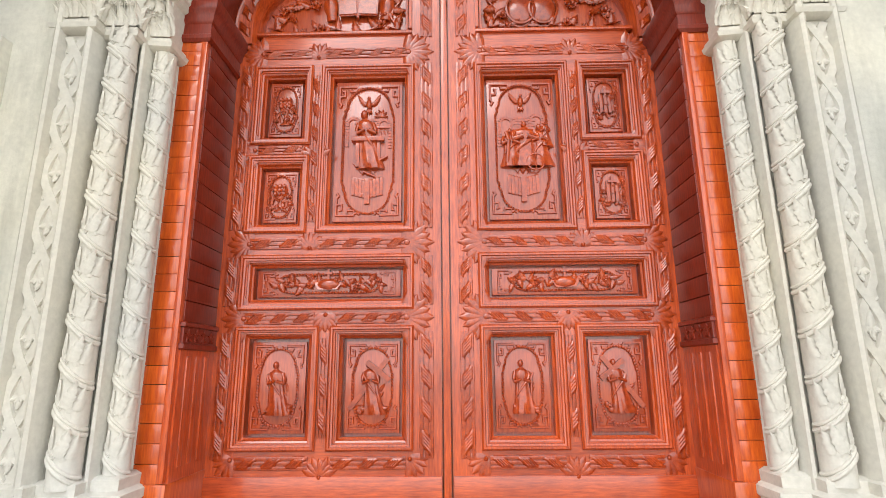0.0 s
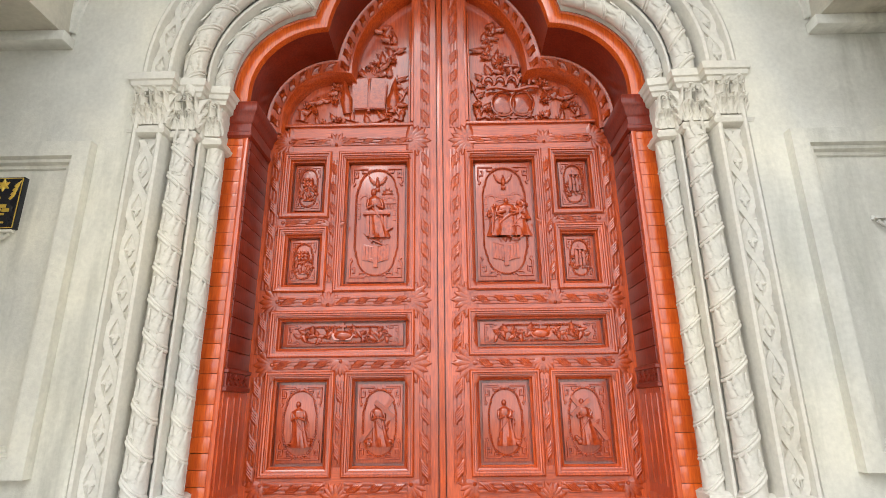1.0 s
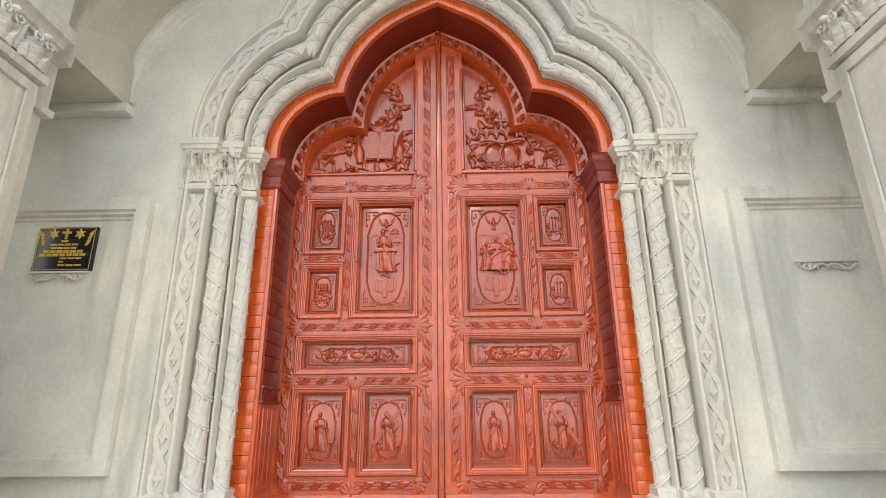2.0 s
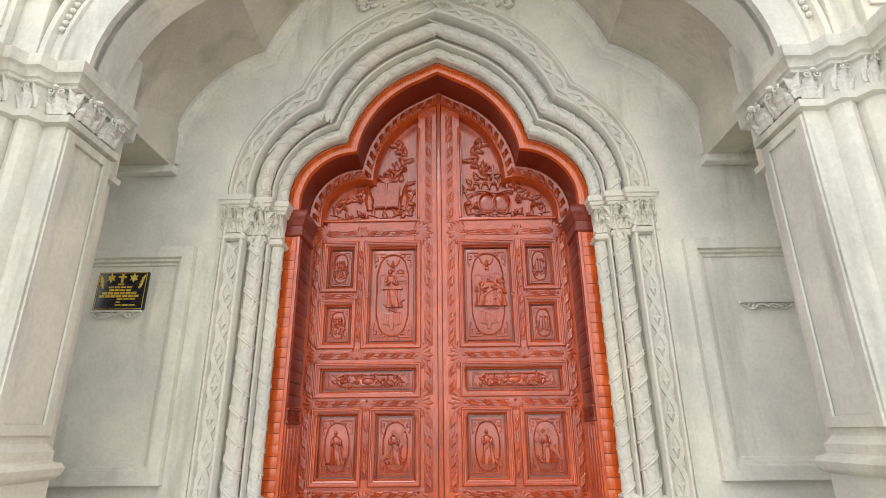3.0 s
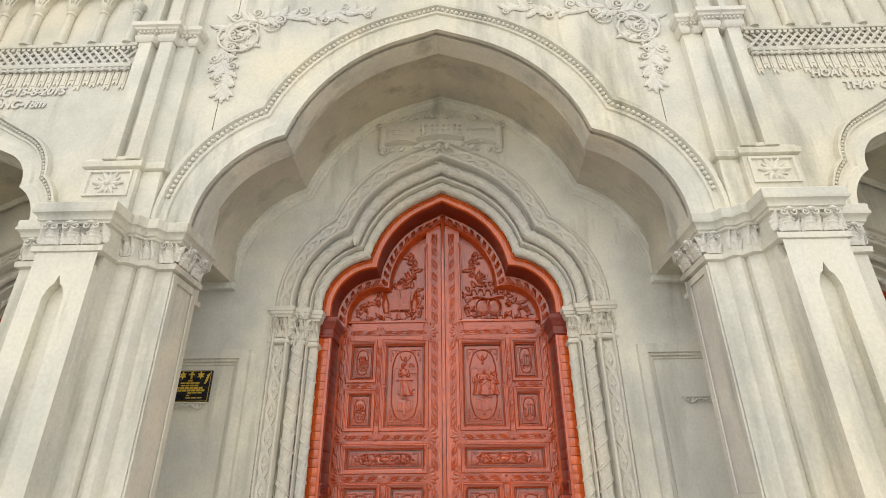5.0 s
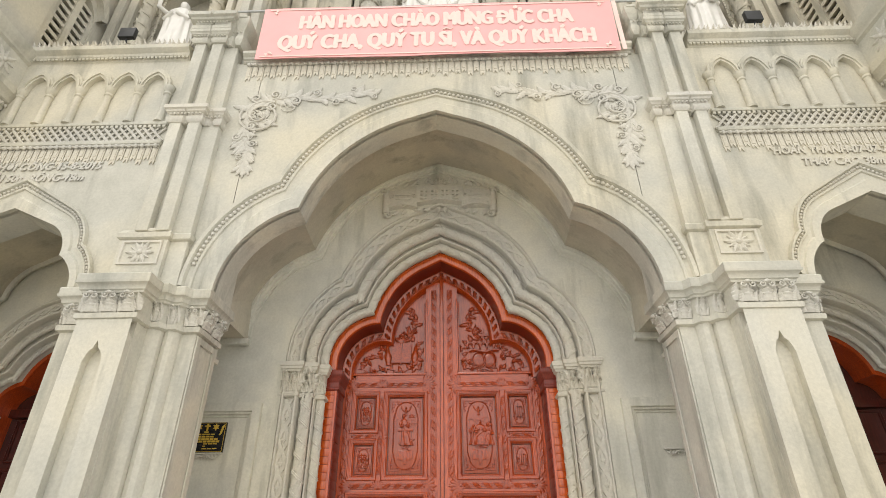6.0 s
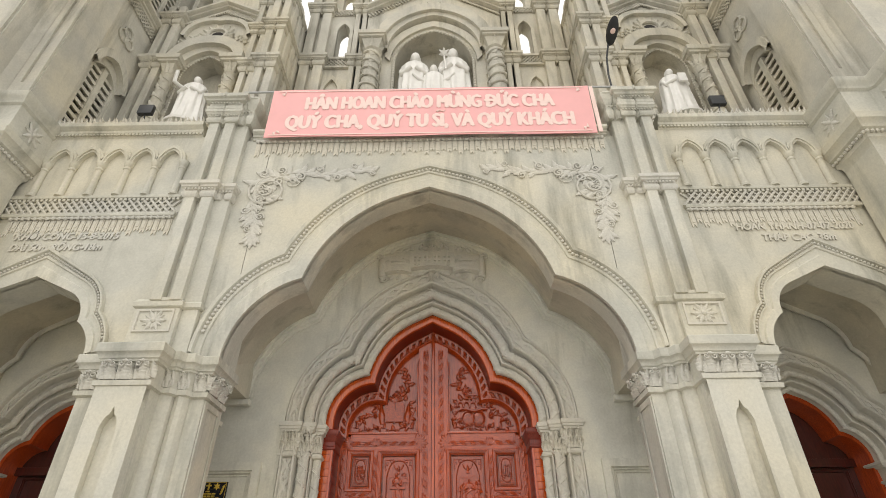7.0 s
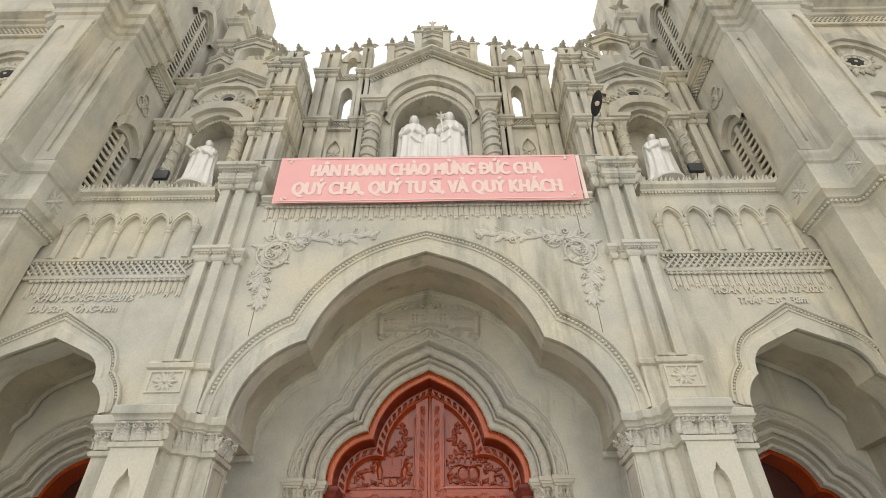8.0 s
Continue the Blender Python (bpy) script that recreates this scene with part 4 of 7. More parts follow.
            tube(bm, [(cx - w * 0.30, y - 0.04, base + 0.03), (cx - w * 0.26, y - 0.05, base + fh * 0.5), (cx - w * 0.31, y - 0.05, base + fh * 0.66)], 0.016, 8)
        else:
            for k in range(6):
                leaf(bm, flat_m(cx - w * 0.24, y - 0.006, cz + h * 0.27, -100 + 40 * k), 0.03, 0.06, 0.1, 3, 6)
            tube(bm, [(cx - w * 0.16, y - 0.02, cz - h * 0.22), (cx + w * 0.08, y - 0.02, cz - h * 0.18), (cx + w * 0.10, y - 0.02, cz - h * 0.20)], 0.010, 6)
            tube(bm, [(cx - w * 0.38, y - 0.02, cz - h * 0.06), (cx - w * 0.2, y - 0.02, cz - h * 0.10)], 0.014, 6)
            for k in range(4):
                tube(bm, [(cx - w * 0.40 + 0.03 * k, y - 0.012, cz + h * 0.12), (cx - w * 0.36 + 0.03 * k, y - 0.012, cz + h * 0.16)], 0.005, 5)
            box(bm, cx - w * 0.42, cx - w * 0.04, y - 0.016, y, cz + h * 0.165, cz + h * 0.18, 0.002)
    else:
        for k in range(16):
            ball(bm, (cx + rnd.uniform(-0.34, 0.34) * w, y - 0.008, cz - h * 0.33 + rnd.uniform(0, 0.10) * h), rnd.uniform(0.014, 0.032), 0.022, rnd.uniform(0.012, 0.026), 7, 5)
        for k in range(4):
            x = cx + (0.2 if idx % 2 else -0.2) * w + rnd.uniform(-.06, .06) * w
            leaf(bm, flat_m(x, y, cz - h * 0.22 + 0.03 * k, rnd.uniform(-60, 60)), 0.03, 0.07, 0.2, 3, 6)
        if idx in (0, 3):
            m = flat_m(cx - 0.02, y - 0.01, cz + h * 0.14, -38)
            for bx in ((-0.018, 0.018, -0.01, 0.01, -0.30, 0.16), (-0.11, 0.11, -0.01, 0.01, 0.02, 0.06)):
                g = bmesh.ops.create_cube(bm, size=1, matrix=m @ Matrix.Translation(((bx[0] + bx[1]) / 2, 0, (bx[4] + bx[5]) / 2)) @ Matrix.Diagonal((bx[1] - bx[0], 0.03 if bx[1] < 0.1 else 0.042, bx[5] - bx[4], 1)))
        else:
            tube(bm, [(cx + w * 0.2, y - 0.02, cz - h * 0.24), (cx + w * 0.22, y - 0.03, cz + h * 0.1), (cx + w * 0.26, y - 0.02, cz + h * 0.16)], 0.008, 6)


def tympanum_curve(d, n=14):
    full = inner_arch(d)
    return full[:len(full) // 2 + 1]


def door_leaf(sg, number):
    f = sg < 0
    rnd = random.Random(7 + number)
    t = thing(f"door_{number}", (sg * 0.9, 4.0, 0.1), "closed tall red varnished wooden door leaf with carved panels", "door", "main door leaves", "structure")
    # backing and plain bottom
    bm = B()
    pts = [(0.012, 0.10), (1.79, 0.10), (1.79, 3.99)] + tympanum_curve(0.14) + [(0.012, 6.1)]
    prism(bm, [q for q in pts[:-1] if not (q[0] < 0.012)] + [(0.012, 6.15)], 4.10, 4.15)
    part("backing", bm, PANEL, t, flip=f, smooth=0)
    # frame members
    bars = [("stile", 0.037, 0.30, 0.10, 4.02), ("stile", 1.535, 1.79, 0.10, 4.02), ("rail", 0.30, 1.535, 0.10, 0.77), ("rail", 0.30, 1.535, 1.55, 1.78), ("rail", 0.30, 1.535, 2.10, 2.385), ("rail", 0.30, 1.535, 3.735, 4.09),
            ("muntin", 0.82, 1.01, 0.77, 1.55), ("muntin", 0.97, 1.15, 2.385, 3.735), ("rail", 1.15, 1.535, 2.93, 3.13)]
    for nm, x0, x1, z0, z1 in bars:
        bm = B()
        box(bm, x0, x1, DOOR_Y, 4.11, z0, z1)
        part(nm, bm, WOOD if nm != "rail" else WOOD_H, t, flip=f, smooth=0)
    bm = B()
    box(bm, 0.042, 1.77, DOOR_Y - 0.018, 4.0, 0.12, 0.545, 0.006)
    part("kick_board", bm, WOOD_H, t, flip=f)
    # tympanum frame: between the arch and its inner line
    bm = B()
    outer, inner = tympanum_curve(0.135), tympanum_curve(0.36)
    grid(bm, [[(x, yy, z) for x, z in tympanum_curve(d)] for d, yy in ((0.135, DOOR_Y + 0.03), (0.135, DOOR_Y), (0.15, DOOR_Y - 0.01), (0.17, DOOR_Y), (0.29, DOOR_Y), (0.295, DOOR_Y - 0.03), (0.315, DOOR_Y - 0.03), (0.325, DOOR_Y - 0.01), (0.345, DOOR_Y + 0.02), (0.36, DOOR_Y + 0.07), (0.36, 4.12))])
    part("arched_rail", bm, WOOD, t, flip=f)
    bm = B()
    box(bm, 0.037, 0.30, DOOR_Y, 4.11, 4.02, 5.92)
    box(bm, 0.27, 0.30, DOOR_Y - 0.03, 4.0, 4.12, 5.55, 0.01)
    box(bm, 0.305, 0.33, DOOR_Y + 0.015, 4.05, 4.12, 5.5, 0.01)
    box(bm, 0.27, 1.60, DOOR_Y - 0.03, 4.0, 4.075, 4.105, 0.01)
    box(bm, 0.27, 1.60, DOOR_Y + 0.015, 4.05, 4.105, 4.13, 0.01)
    part("top_stile", bm, WOOD, t, flip=f)
    # carved ribbons and fans
    bm = B()
    yf = DOOR_Y - 0.002
    ribbon_run(bm, 0.15, 0.66, 0.15, 1.56, yf, 0.105, 0.145)
    ribbon_run(bm, 0.15, 1.76, 0.15, 2.14, yf, 0.105, 0.145)
    ribbon_run(bm, 0.15, 2.36, 0.15, 3.80, yf, 0.105, 0.145)
    ribbon_run(bm, 0.15, 4.05, 0.15, 5.75, yf, 0.105, 0.145)
    ribbon_run(bm, 1.66, 0.66, 1.66, 1.56, yf, 0.10, 0.145)
    ribbon_run(bm, 1.66, 1.76, 1.66, 2.14, yf, 0.10, 0.145)
    ribbon_run(bm, 1.66, 2.36, 1.66, 3.80, yf, 0.10, 0.145)
    for z in (0.635, 1.665, 2.245, 3.905):
        ribbon_run(bm, 0.30, z, 0.84 if z < 1.7 else 1.0, z, yf, 0.095, 0.145)
        ribbon_run(bm, 1.0 if z < 1.7 else 1.12, z, 1.53, z, yf, 0.095, 0.145)
    ribbon_run(bm, 1.16, 3.03, 1.52, 3.03, yf, 0.08, 0.13)
    ribbon_run(bm, 0.915, 0.80, 0.915, 1.52, yf, 0.075, 0.13)
    ribbon_run(bm, 1.06, 2.42, 1.06, 3.70, yf, 0.075, 0.13)
    for x, z, a, d in along(tympanum_curve(0.23), 0.155, 0.16):
        ribbon(bm, x, yf, z, 0.10, 0.125, 90 - a)
    part("ribbon_carving", bm, CARVING, t, "carved twisted ribbon along stiles and rails", flip=f)
    for x, z, turn in ((0.30, 1.665, -90), (0.30, 2.245, -90), (0.30, 3.905, -90), (1.535, 1.665, 90), (1.535, 2.245, 90), (1.535, 3.905, 90), (0.27, 0.66, -135), (1.56, 0.66, 135), (1.545, 3.03, 90)):
        bm = B()
        fan(bm, x, yf, z, ((0.215 if x < 1 else 0.18) if z != 3.03 else 0.16) if z > 1 else 0.15, turn, 175 if z > 1 else 100, 9 if z > 1 else 5)
        part("leaf_fan", bm, CARVING, t, flip=f)
    for x, z in ((0.915, 1.62), (0.915, 0.6), (1.06, 2.27), (1.06, 3.93), (1.06, 3.03)):
        bm = B()
        fan(bm, x, yf, z + (0.07 if z == 1.62 else -0.06), 0.15, 0 if z != 1.62 else 180, 130, 7)
        part("leaf_fan", bm, CARVING, t, flip=f)
    # panels
    count = {}
    for kind, x0, x1, z0, z1 in PANELS:
        k = count[kind] = count.get(kind, -1) + 1
        bm = B()
        moulding_ring(bm, x0, x1, z0, z1, DOOR_Y, 4.105)
        part("panel_moulding", bm, WOOD, t, flip=f, smooth=25)
        e = 0.07
        py = 4.05
        bm = B()
        box(bm, x0 + e * 0.8, x1 - e * 0.8, py, 4.104, z0 + e * 0.8, z1 - e * 0.8, 0.006)
        panel = part("panel", bm, PANEL, t, flip=f)
        cx, cz, w, h = (x0 + x1) / 2, (z0 + z1) / 2, x1 - x0 - 2 * e, z1 - z0 - 2 * e
        bm = B()
        s = {"tall": 0.145, "mid": 0.125, "small": 0.080, "wide": 0.085}[kind]
        for sx in (-1, 1):
            for sz in (-1, 1):
                fret(bm, cx - sx * w * 0.47, py, cz - sz * h * 0.47, sx, sz, s)
        mw, mh = {"tall": (0.80, 0.92), "small": (0.76, 0.88), "mid": (0.78, 0.88), "wide": (0.72, 0.80)}[kind]
        line = medal(cx, cz, w * mw, h * mh)
        tube(bm, [(x, py - 0.004, z) for x, z in line], 0.009, 5, closed=True)
        for x, z, a, d in along(line + line[:1], 0.022, 0):
            ball(bm, (x, py - 0.012, z), 0.0115, u=6, v=4)
        part("beaded_border", bm, CARVING, panel, flip=f)
        bm = B()
        relief(bm, kind, (k * 2 + (0 if sg < 0 else 1)) if kind != "tall" else (0 if sg < 0 else 1), cx, cz, w * mw, h * mh, py, rnd)
        part("relief", bm, CARVING, panel, "deep carved relief in plain shapes", flip=f)
    # tympanum carving
    yt = 4.095
    bm = B()
    vine(bm, rnd, [(0.55 + 0.10 * math.sin(i * 0.9), 4.75 + 0.07 * i) for i in range(11)], yt, 0.125, 13)
    vine(bm, rnd, [(0.42 + 0.05 * math.sin(i * 1.2), 4.25 + 0.075 * i) for i in range(8)], yt, 0.11, 7)
    vine(bm, rnd, [(0.40 + 0.105 * i, 4.21 + 0.035 * math.sin(i * 1.3)) for i in range(12)], yt, 0.11, 13)
    vine(bm, rnd, [(1.00 + 0.055 * i, 4.64 - 0.04 * i + 0.06 * math.sin(i * 1.4)) for i in range(9)], yt, 0.12, 9)
    vine(bm, rnd, [(0.62 + 0.055 * i, 5.0 - 0.06 * i) for i in range(6)], yt, 0.10, 6)
    part("vine_carving", bm, CARVING, t, "carved rose vine filling the arched head", flip=f)
    bm = B()
    if sg < 0:
        for s, x in ((-1, 0.66), (1, 0.85)):
            m = flat_m(x, yt - 0.045, 4.52, s * 3)
            g = bmesh.ops.create_cube(bm, size=1, matrix=m @ Matrix.Diagonal((0.17, 0.03, 0.38, 1)))
            bmesh.ops.bevel(bm, geom=list({e for v in g["verts"] for e in v.link_edges}), offset=0.01, segments=2, affect="EDGES")
        box(bm, 0.745, 0.77, yt - 0.05, yt, 4.31, 4.72, 0.006)
        for s, x in ((-1, 0.52), (1, 0.99)):
            leaf(bm, flat_m(x, yt - 0.01, 4.3, -s * -6), 0.14, 0.42, 0.05, 2, 8)
        for k in range(7):
            leaf(bm, flat_m(0.755, yt - 0.02, 4.72, -60 + 20 * k), 0.06, 0.17, 0.1, 2, 6)
        part("book_carving", bm, CARVING, t, "carved open book with a flame above", flip=f)
    else:
        for x in (0.68, 0.88):
            ball(bm, (x, yt - 0.012, 4.38), 0.115, 0.026, 0.135, 20, 10)
            tube(bm, [(x + 0.125 * math.cos(a), yt - 0.03, 4.38 + 0.145 * math.sin(a)) for a in [2 * math.pi * i / 24 for i in range(24)]], 0.012, 5, closed=True)
        for i in range(5):
            x = 0.53 + 0.125 * i
            tube(bm, [(x + 0.06 * math.cos(a) , yt - 0.04, 4.62 + 0.09 * math.sin(a)) for a in [math.pi * k / 8 - 0.3 for k in range(10)]], 0.016, 6)
        tube(bm, [(0.50 + 0.056 * i, yt - 0.05, 4.545 + 0.02 * math.sin(i * 0.9)) for i in range(11)], 0.022, 6)
        box(bm, 0.765, 0.795, yt - 0.04, yt, 4.68, 4.98, 0.004)
        box(bm, 0.70, 0.86, yt - 0.047, yt, 4.83, 4.865, 0.004)
        box(bm, 0.77, 0.79, yt - 0.03, yt, 4.16, 4.25)
        box(bm, 0.74, 0.82, yt - 0.036, yt, 4.20, 4.22)
        part("crown_carving", bm, CARVING, t, "carved crown over two ovals with a cross", flip=f)


door_leaf(1, 1)
door_leaf(-1, 2)
bm = B()
box(bm, -0.028, 0.028, DOOR_Y - 0.03, 4.05, 0.10, 6.06, 0.012)
tagged(part("door_astragal", bm, WOOD), "plain red wooden cover strip between the two door leaves", "door strip", kind="structure")


# ---- side doors behind their surrounds, porch shade painted into the leaf colour ----
def side_door(sg, number):
    cx = sg * SIDE_X
    t = thing(f"door_{number}", (cx, 3.9, 0), "closed red wooden side door, shade painted into its leaf colour", "door", "side doors", "structure")
    k = lambda d: SIDE_SUR(-d, cx)
    bm = B()
    cols = [[(x, y, z) for x, z in [(q[0][0], 0.0)] + q + [(q[-1][0], 0.0)]] for q, y in ((k(0.0), 3.45), (k(0.12), 3.44), (k(0.14), 3.9))]
    grid(bm, cols)
    part("frame", bm, WOOD, t, "red varnished wooden frame")
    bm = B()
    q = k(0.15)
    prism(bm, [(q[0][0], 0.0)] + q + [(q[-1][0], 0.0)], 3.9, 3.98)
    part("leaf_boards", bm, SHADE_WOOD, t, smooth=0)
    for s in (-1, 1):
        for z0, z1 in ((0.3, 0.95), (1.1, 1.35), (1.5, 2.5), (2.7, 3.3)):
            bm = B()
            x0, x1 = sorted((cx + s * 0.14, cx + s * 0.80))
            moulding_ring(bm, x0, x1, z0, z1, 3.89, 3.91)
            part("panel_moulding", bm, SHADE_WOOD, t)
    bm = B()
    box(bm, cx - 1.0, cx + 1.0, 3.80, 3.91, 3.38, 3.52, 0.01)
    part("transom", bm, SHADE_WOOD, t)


side_door(1, 3)
side_door(-1, 4)


# ---- front wall ornament: fringe, lattice, blind arcade, cornices ----
def pointed(cx, hw, spring, apex, n=10):
    h = apex - spring
    k = (h * h - hw * hw) / (2 * hw)
    r = hw + k
    a1 = math.atan2(h, k)
    half = [(cx - k + r * math.cos(a1 * i / n), spring + r * math.sin(a1 * i / n)) for i in range(n + 1)]
    return half + [(2 * cx - x, z) for x, z in reversed(half[:-1])]


def window_wall(bm, x0, x1, z0, z1, cx, hw, wz, spring, apex, y0, y1):
    """A wall piece with a pointed window through it."""
    box(bm, x0, cx - hw, y0, y1, z0, z1)
    box(bm, cx + hw, x1, y0, y1, z0, z1)
    box(bm, cx - hw, cx + hw, y0, y1, z0, wz)
    arch_wall(bm, pointed(cx, hw, spring, apex), z1, y0, y1)


def hood(bm, outer, inner, y0, y1):
    grid(bm, [[(x, y, z) for x, z in q] for q, y in ((outer, y1), (outer, y0), (inner, y0), (inner, y1))])


def cornice(bm, x0, x1, y, z0, h, out, back):
    prof = ((0, 0.0), (0.12, 0.25), (0.28, 0.3), (0.34, 0.5), (0.5, 0.55), (0.62, 0.85), (0.7, 1.0), (0.95, 1.0), (1.0, 0.92))
    rows = [[(x0, y - out * o, z0 + h * v), (x1, y - out * o, z0 + h * v)] for v, o in prof]
    rows = [[(x0, back, z0), (x1, back, z0)]] + rows + [[(x0, back, z0 + h), (x1, back, z0 + h)]]
    v = grid(bm, rows, close_v=True)
    bm.faces.new([r[0] for r in v])
    bm.faces.new([r[1] for r in v])


def dentils(bm, x0, x1, y, z, s=0.055):
    k = int((x1 - x0) / (s * 1.6))
    for i in range(k):
        c = lerp(x0, x1, (i + 0.5) / k)
        box(bm, c - s / 2, c + s / 2, y - s * 0.6, y + s * 0.3, z, z + s)


def lattice(bm, x0, x1, y, z0, z1, step=0.13):
    """A band of crossing rounded bars with sunk lozenges."""
    h = z1 - z0
    k = int((x1 - x0) / step)
    for i in range(k):
        x = lerp(x0, x1, i / k)
        tube(bm, [(x, y, z0), (min(x + h * 0.9, x1), y - 0.02, z0 + h * min(1, (x1 - x) / (h * 0.9)))], 0.026, 5)
        tube(bm, [(x, y - 0.005, z1), (min(x + h * 0.9, x1), y + 0.005, z1 - h * min(1, (x1 - x) / (h * 0.9)))], 0.020, 5)


def tab_mesh(h, w):
    bm = B()
    prism(bm, [(-w / 2, 0), (w / 2, 0), (w / 2, -h + 0.05), (w / 2 - 0.012, -h), (0, -h + 0.065), (-w / 2 + 0.012, -h), (-w / 2, -h + 0.05)], -0.020, 0.02)
    box(bm, -w / 2 + 0.02, w / 2 - 0.02, -0.028, -0.01, -h + 0.10, -0.02)
    return finish(bm, "tab", CARVED, 0)


def fringe(cx, half, y, z, label):
    t = thing("fringe", (cx, y, z), label, "frieze", "friezes", "structure")
    bm = B()
    box(bm, cx - half, cx + half, y - 0.05, y + 0.02, z - 0.01, z + 0.05, 0.008)
    k = int(2 * half / 0.11)
    for i in range(k):
        ball(bm, (cx - half + 2 * half * (i + 0.5) / k, y - 0.05, z - 0.005), 0.034, 0.03, 0.04, 7, 5)
    part("beaded_strip", bm, CARVED, t)
    meshes = [tab_mesh(0.36, 0.088), tab_mesh(0.27, 0.088), tab_mesh(0.36, 0.088), tab_mesh(0.31, 0.088)]
    for i in range(k):
        ob = new("tab", meshes[(0, 1, 2, 1, 3, 1)[i % 6]])
        ob.parent = t
        ob.location = (-half + 2 * half * (i + 0.5) / k, 0, -0.02)


fringe(0.0, 3.42, FRONT_Y, 8.99, "hanging fringe frieze of notched cement tabs")
for sg in (1, -1):
    fringe(sg * 6.12, 1.5, SIDE_Y, 7.24, "hanging fringe frieze of notched cement tabs")

bm = B()
cornice(bm, -3.5, 3.5, FRONT_Y, 9.04, 0.22, 0.14, 1.85)
tagged(part("cornice", bm, STONE), "plain moulded cornice under the banner", "cornice", kind="structure")


def side_bay(sg):
    f = sg < 0
    x0, x1 = 4.60, 7.78
    t = thing("parapet", (sg * 6.2, SIDE_Y, 7.25), "cement parapet with lattice band and blind arcade", "parapet", "porch parapets", "structure")
    bm = B()
    box(bm, x0, x1, SIDE_Y - 0.07, SIDE_Y + 0.05, 7.27, 7.345, 0.012)
    box(bm, x0, x1, SIDE_Y - 0.07, SIDE_Y + 0.05, 7.69, 7.76, 0.012)
    dentils(bm, x0, x1, SIDE_Y - 0.03, 7.635, 0.05)
    part("band_rails", bm, STONE, t, flip=f)
    bm = B()
    lattice(bm, x0, x1, SIDE_Y - 0.02, 7.34, 7.63)
    part("lattice_band", bm, CARVED, t, "band of crossing diagonal bars", flip=f)
    bm = B()
    cornice(bm, x0, x1, SIDE_Y + 0.02, 9.28, 0.34, 0.17, 1.85)
    dentils(bm, x0, x1, SIDE_Y - 0.045, 9.33, 0.045)
    part("cornice", bm, STONE, t, flip=f)
    bm = B()
    rnd = random.Random(3)
    k = 34
    for i in range(k):
        x = lerp(x0 + 0.05, x1 - 0.05, i / (k - 1))
        for d in (-1, 0, 1):
            leaf(bm, flat_m(x, SIDE_Y - 0.09, 9.60, d * 58 + rnd.uniform(-15, 15)), 0.07, 0.17 if d == 0 else 0.13, 0.25, 3, 5)
    part("leaf_cresting", bm, CARVED, t, "low cresting of small carved leaves", flip=f)
    n, xa, st = 5, 4.98, 0.535
    for i in range(n + 1):
        x = xa + st * (i - 0.5) + 0.06
        bm = B()
        lathe(bm, Matrix.Translation((x, SIDE_Y - 0.03, 7.76)), [(0, 0.085), (0.05, 0.085), (0.07, 0.065), (0.62, 0.058), (0.64, 0.075), (0.67, 0.075), (0.69, 0.06), (0.73, 0.085), (0.79, 0.095), (0.83, 0.095)], 12)
        part("colonnette", bm, STONE, t, flip=f)
        if i < n:
            bm = B()
            c = x + st / 2
            hood(bm, pointed(c, st / 2 + 0.02, 8.57, 9.02), pointed(c, st / 2 - 0.085, 8.57, 8.86), SIDE_Y - 0.09, SIDE_Y + 0.02)
            hood(bm, pointed(c, st / 2 - 0.02, 8.57, 8.965), pointed(c, st / 2 - 0.05, 8.57, 8.91), SIDE_Y - 0.115, SIDE_Y)
            part("arch", bm, STONE, t, flip=f, smooth=30)
    return t


for sg in (1, -1):
    side_bay(sg)


